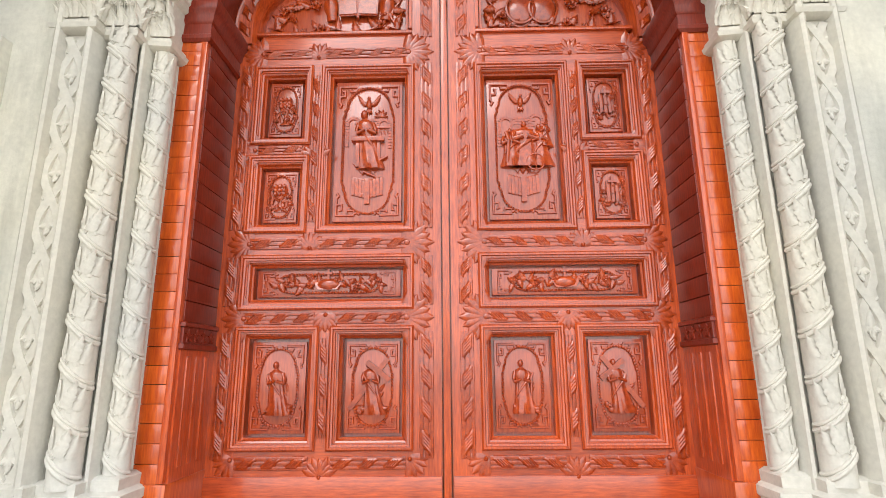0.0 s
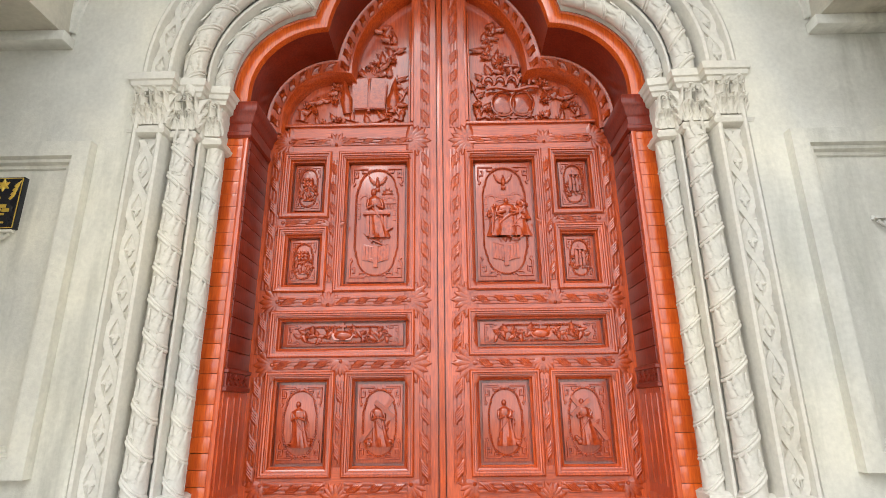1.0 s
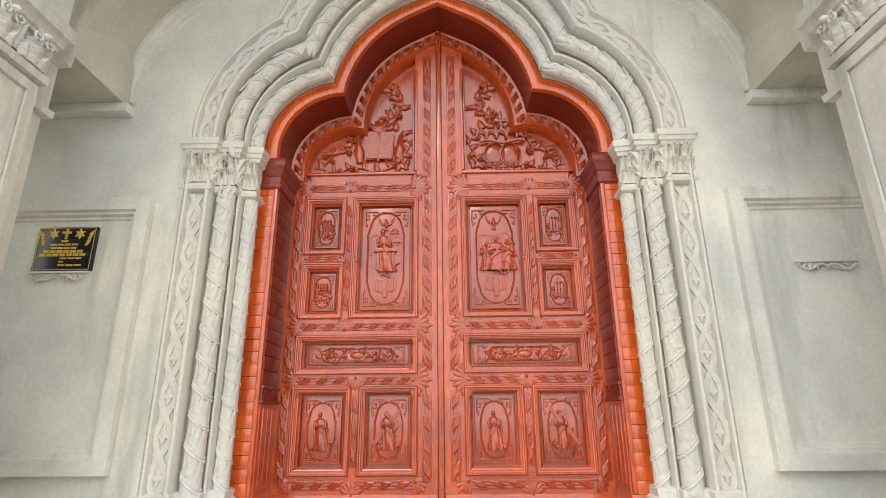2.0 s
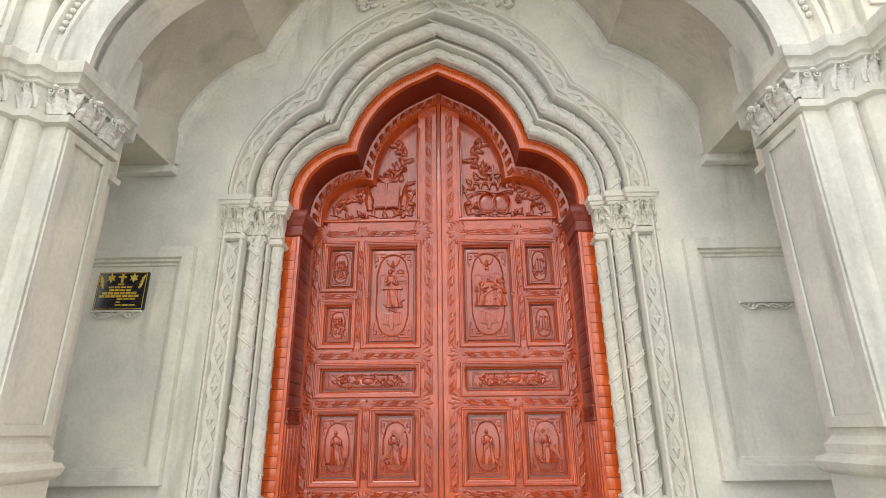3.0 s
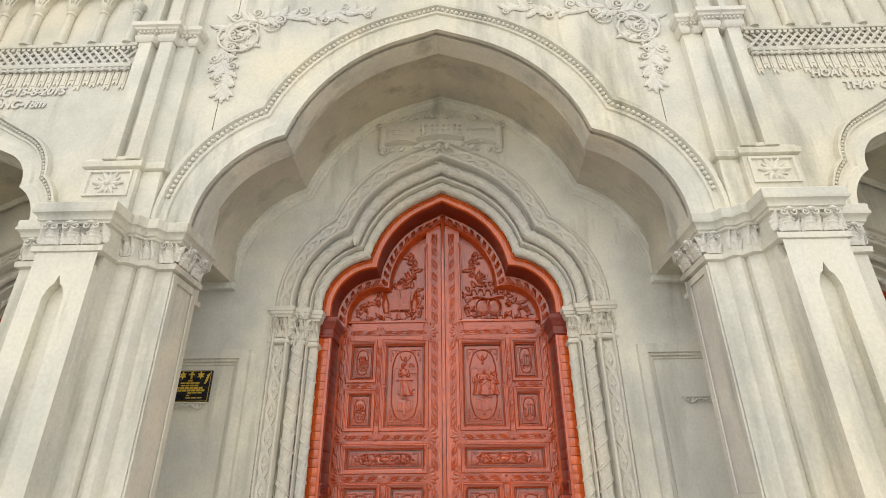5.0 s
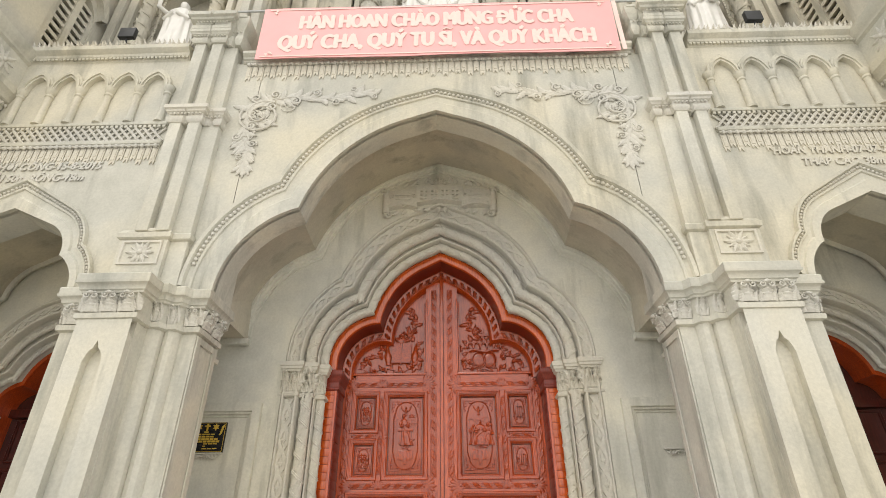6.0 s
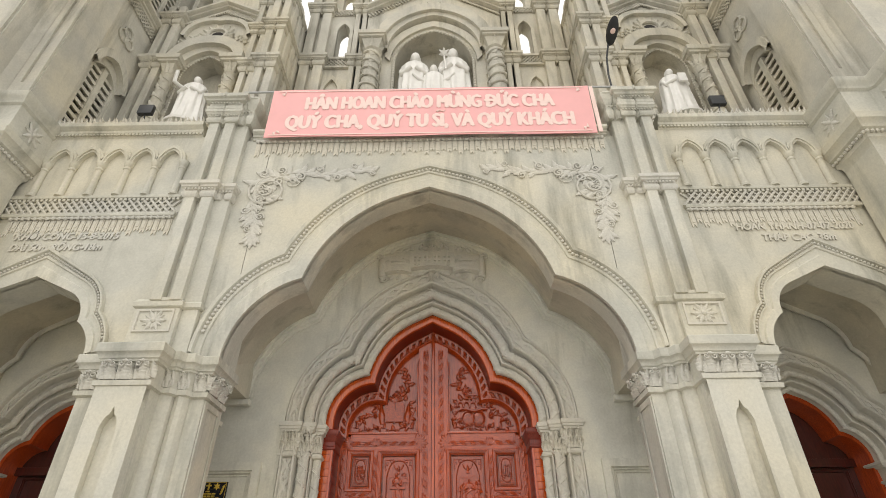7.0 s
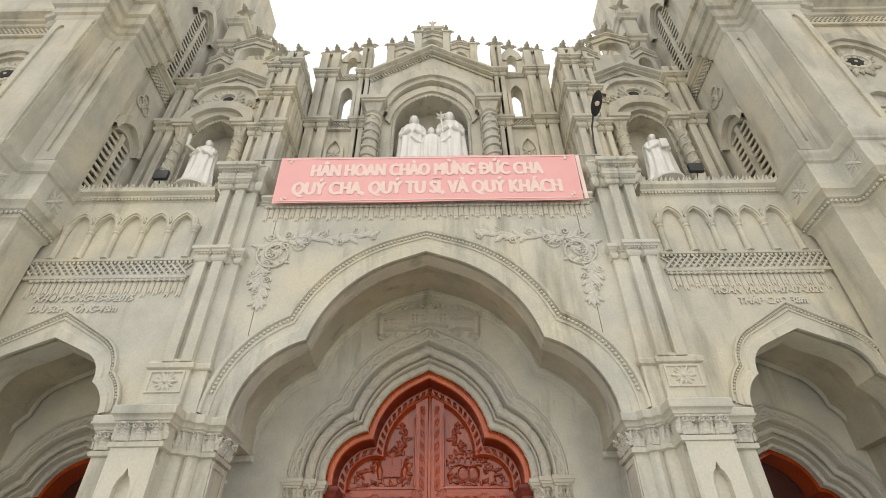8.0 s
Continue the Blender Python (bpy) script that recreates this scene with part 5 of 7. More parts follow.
def scroll(sg):
    """A spandrel ornament: a leafy volute with a long tail of leaves and a hanging drop."""
    f = sg < 0
    t = thing("scroll_ornament", (sg * 2.9, FRONT_Y, 7.3), "carved cement leaf scroll in the arch spandrel", "ornament", "spandrel scrolls", "structure")
    y = FRONT_Y - 0.01
    rnd = random.Random(11)
    bm = B()
    spiral = [(2.98 + (0.36 - 0.028 * i) * math.cos(2.2 - 0.55 * i), 7.78 + (0.36 - 0.028 * i) * math.sin(2.2 - 0.55 * i)) for i in range(13)]
    tail = [(2.78 - 0.22 * i, 8.13 + 0.012 * i + 0.05 * math.sin(i * 1.1)) for i in range(9)]
    drop = [(3.20 - 0.02 * i + 0.03 * math.sin(i), 7.56 - 0.125 * i) for i in range(8)]
    for pts, r, n, s in ((spiral, 0.036, 22, 0.21), (tail, 0.030, 26, 0.21), (drop, 0.030, 20, 0.21)):
        tube(bm, [(x, y - 0.002, z) for x, z in pts], r * 0.8, 7, 0.4)
        le = sum(math.hypot(a[0] - c[0], a[1] - c[1]) for a, c in zip(pts, pts[1:]))
        for i, (x, z, ang, d) in enumerate(along(pts, le / n, 0.02)):
            side = 1 if i % 2 else -1
            leaf(bm, flat_m(x, y + 0.004, z, 90 - ang + side * rnd.uniform(15, 65)) @ Matrix.Diagonal((1, 0.6, 1, 1)), s * 0.62, s * rnd.uniform(0.8, 1.7) * (1 - 0.25 * d / le), 0.06, 4, 7)
            if i % 5 == 0:
                a = radians(ang + side * 90)
                volute(bm, Matrix.Translation((x + 0.11 * math.cos(a), y - 0.015, z + 0.11 * math.sin(a))), 0.10 * (1 - 0.4 * d / le), 1.5, a + math.pi, side, 0.2)
    for k in range(5):
        leaf(bm, flat_m(3.07, y + 0.004, 6.72, 180 + 26 * (k - 2)) @ Matrix.Diagonal((1, 0.6, 1, 1)), 0.12, 0.26 - 0.03 * abs(k - 2), 0.06, 4, 7)
    for cx_, cz_, r, st, hd in ((2.98, 7.76, 0.40, 2.6, -1), (2.52, 7.98, 0.17, 2.0, -1), (3.16, 7.34, 0.17, 1.0, 1), (2.15, 8.18, 0.13, 2.2, -1), (3.12, 6.98, 0.12, 1.0, -1)):
        volute(bm, Matrix.Translation((cx_, y - 0.004, cz_)), r * 0.94, 1.7, st, hd, 0.06)
    part("leaf_scroll", bm, CARVED, t, flip=f)


for sg in (1, -1):
    scroll(sg)


# ---- rear wall: relief cartouche, plaque, brackets ----
bm = B()
y = WALL_Y - 0.012
for x0, x1, lift in ((-0.98, -0.42, 0.0), (-0.46, 0.46, 0.10), (0.42, 0.98, 0.0)):
    rows = []
    for i in range(9):
        u = i / 8
        x = lerp(x0, x1, u)
        zb = 6.98 + lift + 0.05 * math.sin(u * math.pi)
        rows.append([(x, y + 0.02, zb), (x, y - 0.09 - 0.03 * math.sin(math.pi * u), zb + 0.02), (x, y - 0.07, zb + 0.40), (x, y + 0.02, zb + 0.42)])
    grid(bm, rows)
for s in (-1, 1):
    lathe(bm, Matrix.Translation((s * 1.02, y - 0.02, 6.82)), [(0, 0.03), (0.03, 0.06), (0.08, 0.04), (0.1, 0.075), (0.52, 0.075), (0.55, 0.04), (0.6, 0.06), (0.64, 0.02)], 10)
    for k in range(3):
        box(bm, s * 0.56 if s > 0 else s * 0.84, s * 0.84 if s > 0 else s * 0.56, y - 0.12, y, 7.08 + 0.09 * k, 7.12 + 0.09 * k, 0.006)
for s in (-1, 1):
    for k in range(5):
        for j in range(2):
            volute(bm, Matrix.Translation((s * (0.50 + 0.1 * k), y - 0.09, 7.06 + 0.20 * j + 0.03 * (k % 2))), 0.055, 1.4, k * 1.3, s, 0.22)
    for k in range(3):
        volute(bm, Matrix.Translation((s * (0.98 + 0.05 * k), y - 0.05, 6.86 + 0.28 * k)), 0.085, 1.4, 1.0 + k, s, 0.2)
for k in range(7):
    leaf(bm, flat_m(0, y - 0.03, 7.53, -75 + 25 * k), 0.10, 0.2 - 0.02 * abs(k - 3), 0.1, 3, 6)
for i, x in enumerate((-0.3, -0.1, 0.1, 0.3)):
    for k in range(3):
        box(bm, x - 0.065, x + 0.065, y - 0.13, y, 7.17 + 0.09 * k, 7.205 + 0.09 * k, 0.005)
    box(bm, x - 0.018, x + 0.018, y - 0.135, y, 7.14, 7.42, 0.005)
rnd = random.Random(5)
for i in range(26):
    u = i / 25
    x = lerp(-0.95, 0.95, u)
    z = 7.50 + 0.12 * math.sin(math.pi * u) if i % 2 else 6.95 + 0.09 * math.sin(math.pi * u)
    leaf(bm, flat_m(x, y, z, rnd.uniform(-70, 70) + (0 if i % 2 else 180)), 0.10, 0.15, 0.2, 4, 6)
flower(bm, Matrix.Translation((0, y, 7.62)), 0.12, 8)
tagged(part("cartouche", bm, CARVED), "low relief scroll cartouche on the porch wall", "ornament", kind="structure")


def text_mesh(body, size, depth, align="CENTER", bold=0.0, shear=0.0):
    cu = bpy.data.curves.new("lettering", "FONT")
    cu.body, cu.size, cu.extrude, cu.align_x, cu.offset, cu.shear = body, size, depth, align, bold, shear
    cu.resolution_u = 3
    ob = new("lettering_source", cu)
    me = bpy.data.meshes.new_from_object(ob.evaluated_get(bpy.context.evaluated_depsgraph_get()))
    bpy.data.objects.remove(ob)
    return me


def lettering(body, x, y, z, size, depth, mat, parent, width, thick=0.0, shear=0.0, height=1.0):
    """Raised letters on a face that looks to -y; thick: strokes widened by letting shifted copies overlap."""
    me = text_mesh(body, size, depth, "LEFT", 0.0, shear)
    xs = [v.co.x for v in me.vertices]
    k = width / (max(xs) - min(xs))
    x0 = min(xs)
    bm = B()
    shifts = [(0, 0)] if not thick else [(0, 0), (thick, 0), (-thick, 0), (0, thick * 0.6), (0, -thick * 0.6), (thick * 0.5, 0), (-thick * 0.5, 0)]
    for i, (dx, dz) in enumerate(shifts):
        n = len(bm.verts)
        bm.from_mesh(me)
        bm.verts.ensure_lookup_table()
        m = Matrix.Translation((x - width / 2 + dx, y - 0.0004 * i, z + dz)) @ Matrix.Rotation(math.pi / 2, 4, "X") @ Matrix.Diagonal((k, height, 1, 1)) @ Matrix.Translation((-x0, 0, 0))
        bmesh.ops.transform(bm, matrix=m, verts=bm.verts[n:])
    return part("lettering", bm, mat, parent, smooth=0), k


def run_width(body, size):
    me = text_mesh(body, size, 0.001, "LEFT")
    xs = [v.co.x for v in me.vertices]
    return max(xs)


plaque = thing("plaque", (-3.605, 2.98, 2.58), "black granite plaque with gilt border, cross and lines of writing", "plaque")
bm = B()
box(bm, -3.885, -3.315, 2.955, 3.0, 2.65, 3.09, 0.004)
part("slab", bm, BLACK, plaque)
bm = B()
for x0, x1, z0, z1 in ((-3.875, -3.325, 2.657, 2.663), (-3.875, -3.325, 3.077, 3.083), (-3.875, -3.869, 2.663, 3.077), (-3.331, -3.325, 2.663, 3.077)):
    box(bm, x0, x1, 2.951, 2.957, z0, z1)
part("gilt_border", bm, GOLD, plaque)
bm = B()
box(bm, -3.618, -3.592, 2.949, 2.957, 2.965, 3.068)
box(bm, -3.648, -3.562, 2.945, 2.957, 3.022, 3.043)
part("cross", bm, GOLD, plaque)
for s in (-1, 1):
    bm = B()
    for k in range(6):
        leaf(bm, flat_m(-3.605 + s * 0.13, 2.957, 3.02, k * 60), 0.035, 0.055, 0.02, 3, 5)
    for k in range(4):
        leaf(bm, flat_m(-3.605 + s * (0.20 + 0.008 * k), 2.957, 2.90 + 0.035 * k, s * 40), 0.03, 0.07, 0.02, 3, 5)
    part("gilt_sprig", bm, GOLD, plaque)
for i, (w, h) in enumerate(((0.08, 0.010), (0.28, 0.010), (0.26, 0.010), (0.40, 0.014), (0.46, 0.014), (0.22, 0.008), (0.05, 0.008), (0.24, 0.008))):
    z = 2.945 - 0.0345 * i
    words = max(1, round(w / 0.07))
    off = 0.09 if i in (5, 7) else 0
    for k in range(words):
        bm = B()
        a = -3.605 + off - w / 2 + w * k / words
        box(bm, a, a + w / words * 0.84, 2.9505, 2.957, z - h, z + h)
        part("writing_bar", bm, GOLD, plaque, smooth=0)


def bracket(sg):
    t = thing("bracket", (sg * 3.62, 2.98, 2.56), "small carved cement scroll bracket on the wall panel", "ornament", "wall brackets", "structure")
    bm = B()
    box(bm, 3.33, 3.91, 2.955, 3.0, 2.627, 2.648, 0.006)
    for s in (-1, 1):
        for k in range(6):
            leaf(bm, flat_m(3.62 + s * (0.04 + 0.045 * k), 2.99, 2.64 - 0.02 * math.sin(k), 180 - s * 35), 0.05, 0.10 - 0.011 * k, 0.2, 3, 6)
        tube(bm, [(3.62 + s * 0.045 * k, 2.965, 2.585 + 0.03 * math.sin(k * 1.2)) for k in range(7)], 0.012, 6)
    flower(bm, Matrix.Translation((3.62, 2.985, 2.59)), 0.05, 6)
    part("scroll", bm, CARVED, t, flip=sg < 0)


for sg in (1, -1):
    bracket(sg)

for sg, lines in ((-1, ("KHỞI CÔNG-15-8-2015", "DÀI 50m RỘNG-18m")), (1, ("HOÀN THÀNH-07-07-2020", "THÁP CAO 38m"))):
    t = thing("inscription", (sg * 6.45, SIDE_Y, 6.6), "raised cement building inscription over the side arch", "inscription", "inscriptions", "structure")
    x = sg * 6.40
    lettering(lines[0], x, SIDE_Y - 0.015, 6.79, 0.25, 0.008, CARVED, t, 1.84 if sg < 0 else 2.05, 0.008, 0.2, 0.80)
    lettering(lines[1], x - (0.12 if sg < 0 else 0.0), SIDE_Y - 0.015, 6.56, 0.25, 0.008, CARVED, t, 1.62 if sg < 0 else 1.25, 0.008, 0.2, 0.80)


# ---- banner ----
banner = thing("banner", (0, 1.05, 8.98), "red cloth welcome banner with cream capitals, stretched between two pilasters", "banner")
rows = []
for i in range(13):
    v = i / 12
    rows.append([(lerp(-3.24 - 0.03 * v, 3.27 + 0.03 * v, j / 48), 1.03 + 0.02 * v + 0.0025 * math.sin(j * 0.7 + v * 2) + 0.001 * math.sin(j * 1.9), lerp(8.985, 10.385, v) + 0.012 * math.sin(j * 0.26)) for j in range(49)])
bm = B()
grid(bm, rows)
grid(bm, [[(x, y + 0.012, z) for x, y, z in r] for r in rows])
cloth = part("cloth", bm, BANNER, banner)
_, k1 = lettering("HÂN HOAN CHÀO MỪNG DỨC CHA", 0.0, 1.0325, 9.775, 0.52, 0.001, BANNER_INK, banner, 5.05, 0.028)
_, k2 = lettering("QUÝ CHA, QUÝ TU SI, VÀ QUÝ KHÁCH", 0.0, 1.0265, 9.225, 0.52, 0.001, BANNER_INK, banner, 5.72, 0.028)
bm = B()
d0 = -5.05 / 2 + k1 * (run_width("HÂN HOAN CHÀO MỪNG D", 0.52) - run_width("D", 0.52))
box(bm, d0 - 0.05, d0 + 0.13, 1.026, 1.031, 9.93, 9.995)
part("letter_bar", bm, BANNER_INK, banner)
bm = B()
i0 = -5.72 / 2 + k2 * (run_width("QUÝ CHA, QUÝ TU SI", 0.52) - 0.07)
tube(bm, [(i0 - 0.10, 1.026, 9.64), (i0 - 0.05, 1.026, 9.675), (i0 + 0.03, 1.026, 9.645), (i0 + 0.08, 1.026, 9.68)], 0.02, 6, 0.3)
part("letter_tilde", bm, BANNER_INK, banner)
bm = B()
for z, y in ((10.33, 1.037), (9.04, 1.019)):
    box(bm, -3.16, 3.18, y, y + 0.004, z - 0.012, z + 0.012)
part("printed_border", bm, BANNER_INK, banner)
rnd = random.Random(9)
for sx in (-1, 1):
    for sz, z in ((1, 9.12), (-1, 10.24)):
        bm = B()
        for k in range(2):
            leaf(bm, flat_m(sx * (3.08 - 0.05 * k) + 0.02, 1.042 if sz < 0 else 1.024, z + sz * 0.03 * (k % 3), rnd.uniform(0, 360)), 0.06, 0.10, 0.02, 3, 5)
        part("printed_corner", bm, BANNER_INK, banner)
bm = B()
box(bm, 3.31, 3.39, 1.05, 1.056, 9.03, 10.36)
part("white_edge", bm, BANNER_INK, banner)
bm = B()
tube(bm, [(-3.9, 1.085, 10.38), (0, 1.078, 10.39), (3.9, 1.085, 10.38)], 0.022, 8)
part("hanging_pole", bm, STEEL, banner)


# ---- upper storey: central gabled screen with niche ----
def twin(name_group, x0, x1, y, z0, z1, back, collars, sg, mat, gap=0.1):
    t = thing("pilaster", (sg * (x0 + x1) / 2, y, z0), "weathered twin-shafted cement pilaster of the upper storey", "pilaster", name_group)
    f = sg < 0
    zs = [z0] + [c[0] for c in collars] + [z1]
    lo = z0
    for c in list(collars) + [(z1, 0)]:
        twin_shafts(t, x0, x1, y, lo, c[0] + 0.05, back, gap, mat, f)
        if c[1]:
            bm = B()
            collar(bm, x0 - 0.02, x1 + 0.02, y - 0.02, back, c[0], c[1], 0.11)
            part("collar", bm, mat, t, flip=f)
        lo = c[0] + c[1]
    return t


FINIAL = None


def finial(x, y, z, s, mat):
    """A stem with four curled leaves and a bud: a small cross-shaped finial."""
    global FINIAL
    if FINIAL is None:
        t = thing("finial", (0, 0, 0), "weathered leafy cross-shaped cement finial", "finial", "roof finials")
        bm = B()
        lathe(bm, Matrix(), [(0, 0.16), (0.06, 0.16), (0.1, 0.08), (0.3, 0.06), (0.34, 0.1), (0.38, 0.06), (0.5, 0.05)], 8)
        part("stem", bm, mat, t)
        for k in range(4):
            bm = B()
            m = Matrix.Rotation(math.pi / 2 * k, 4, "Z") @ Matrix.Translation((0, -0.03, 0.42))
            leaf(bm, m @ Matrix.Rotation(radians(62), 4, "X"), 0.26, 0.36, 0.25, 3, 7)
            part("crocket", bm, mat, t)
        bm = B()
        lathe(bm, Matrix.Translation((0, 0, 0.46)), [(0, 0.05), (0.05, 0.11), (0.16, 0.12), (0.28, 0.07), (0.42, 0.02)], 8)
        part("bud", bm, mat, t)
        FINIAL = t
        t.matrix_basis = Matrix.Translation((x, y, z)) @ Matrix.Scale(s, 4)
        return t
    c = copy_thing(FINIAL, Matrix.Translation((x, y, z)))
    c.scale = (s, s, s)
    return c


UP = WEATHERED
CY = 3.4
bm = B()
arch_wall(bm, pointed(0, 1.2, 14.35, 15.92, 14), 16.6, CY, 4.25)
for sg in (1, -1):
    box(bm, sg * 1.2, sg * 2.05, CY, 4.25, 9.4, 16.6)
    window_wall(bm, *((2.05, 3.95) if sg > 0 else (-3.95, -2.05)), 14.6, 17.15, sg * 2.79, 0.19, 14.95, 16.1, 16.5, 3.55, 3.95)
    box(bm, sg * 2.05, sg * 3.95, 3.55, 3.95, 9.4, 14.6)
    box(bm, sg * 3.95, sg * 4.7, 3.2, 3.6, 9.4, 16.3)
prism(bm, [(-2.05, 16.6), (2.05, 16.6), (2.05, 16.9), (0, 18.35), (-2.05, 16.9)], CY, 3.9)
box(bm, -1.25, 1.25, 4.2, 4.35, 9.4, 16.4)
box(bm, -1.25, 1.25, 3.38, 4.3, 9.4, 12.15)
tagged(part("wall_upper_centre", bm, UP), "weathered grey-brown cement gable screen of the upper storey", "wall", kind="structure")

bm = B()
for d, yy in ((0.0, CY - 0.02),):
    o = pointed(0, 1.5, 14.9, 16.62, 14)
    hood(bm, pointed(0, 1.75, 15.1, 16.95, 14), o, CY - 0.30, CY + 0.05)
    hood(bm, pointed(0, 1.62, 15.05, 16.80, 14), pointed(0, 1.35, 14.8, 16.45, 14), CY - 0.20, CY + 0.05)
    hood(bm, pointed(0, 1.42, 14.6, 16.30, 14), pointed(0, 1.26, 14.4, 16.05, 14), CY - 0.08, CY + 0.05)
tagged(part("niche_hood", bm, UP), "deep moulded pointed hood over the central niche", "arch moulding", kind="structure")
bm = B()
for q in ([(1.16, 12.2), (1.16, 14.35)] + pointed(0, 1.16, 14.35, 15.86, 14) + [(-1.16, 14.35), (-1.16, 12.2)],):
    for x, z, a, d in along(q, 0.11, 0):
        ball(bm, (x, CY - 0.03, z), 0.055, 0.05, 0.055, 7, 5)
tagged(part("niche_beads", bm, UP), "scalloped beaded edge of the central niche", "ornament", kind="structure")
bm = B()
for s in (-1, 1):
    vine(bm, random.Random(4), [(s * 0.12 * i, 17.05 - 0.03 * i + 0.03 * math.sin(i)) for i in range(9)], CY - 0.02, 0.19, 12)
flower(bm, Matrix.Translation((0, CY - 0.04, 17.15)), 0.28, 8)
tagged(part("gable_relief", bm, UP), "leafy relief in the gable over the niche", "ornament", kind="structure")


def raking(bm, x0, z0, x1, z1, cx, y, w, out):
    """A raking gable cornice: two slopes meeting at cx."""
    prof = ((0, 0), (0.15, 0.5), (0.4, 0.55), (0.5, 0.9), (0.6, 1.0), (0.95, 1.0), (1.0, 0.9), (1.0, -0.5))
    rows = []
    for v, o in prof:
        rows.append([(x0, y - out * o, z0 + w * v), (cx, y - out * o, z1 + w * v), (x1, y - out * o, z0 + w * v)])
    grid(bm, rows)
    for i in range(46):
        u = (i + 0.5) / 46
        x = lerp(x0, x1, u)
        z = lerp(z0, z1, 1 - abs(x - cx) / max(abs(x0 - cx), abs(x1 - cx)))
        tube(bm, [(x - 0.05, y - 0.01, z - 0.03), (x + 0.05, y - 0.03, z - 0.19)], 0.03, 5)


bm = B()
raking(bm, -2.05, 16.80, 2.05, 18.25, 0, CY - 0.02, 0.24, 0.26)
tagged(part("gable_cornice", bm, UP), "raking gable cornice with slanting carved bars", "cornice", kind="structure")

bm = B()
py0, py1 = 3.75, 4.05
for cx, hw, z0, zs, za, zt, x0, x1 in ((-1.0, 0.30, 17.85, 18.5, 19.0, 19.22, -1.5, -0.55), (1.0, 0.30, 17.85, 18.5, 19.0, 19.22, 0.55, 1.5), (0.0, 0.42, 18.55, 19.3, 19.85, 20.05, -0.55, 0.55)):
    window_wall(bm, x0, x1, 16.6, zt, cx, hw, z0, zs, za, py0, py1)
    raking(bm, x0 - 0.04, zt - 0.05, x1 + 0.04, zt + 0.22, cx, py0, 0.12, 0.1)
    prism(bm, [(x0, zt), (x1, zt), (cx, zt + 0.24)], py0, py1)
    for k in range(6):
        a = math.pi * k / 3
        tube(bm, [(cx, py0 + 0.1, zs - 0.02), (cx + hw * 0.95 * math.cos(a), py0 + 0.1, zs - 0.02 + hw * 0.95 * math.sin(a))], 0.03, 5)
for x in (-1.5, -0.52, 0.52, 1.5):
    box(bm, x - 0.13, x + 0.13, py0 - 0.12, py1 + 0.05, 16.6, 19.35 if abs(x) > 1 else 20.2, 0.02)
    box(bm, x - 0.17, x + 0.17, py0 - 0.16, py1 + 0.07, 19.28 if abs(x) > 1 else 20.13, 19.36 if abs(x) > 1 else 20.22, 0.02)
tagged(part("gable_parapet", bm, UP), "openwork gable parapet with traceried lights", "parapet", kind="structure")
cross = thing("gable_cross", (0, 3.9, 20.25), "weathered cement cross with leafy arms on the gable", "cross")
bm = B()
lathe(bm, Matrix.Translation((0, 3.9, 20.25)), [(0, 0.2), (0.1, 0.2), (0.16, 0.09), (0.3, 0.07)], 10)
box(bm, -0.07, 0.07, 3.84, 3.96, 20.45, 21.25, 0.02)
box(bm, -0.36, 0.36, 3.83, 3.97, 20.80, 20.96, 0.02)
for x, z, a in ((-0.36, 20.88, -90), (0.36, 20.88, 90), (0, 21.2, 0)):
    for d in (-45, 0, 45):
        leaf(bm, flat_m(x * 0.85, 3.88, z if x else 21.15, a + d), 0.13, 0.2, 0.05, 3, 6)
part("cross", bm, UP, cross)
for x, z in ((-1.5, 19.36), (1.5, 19.36), (-0.52, 20.22), (0.52, 20.22), (-1.0, 19.48), (1.0, 19.48)):
    finial(x, 3.9, z, 0.8, UP)


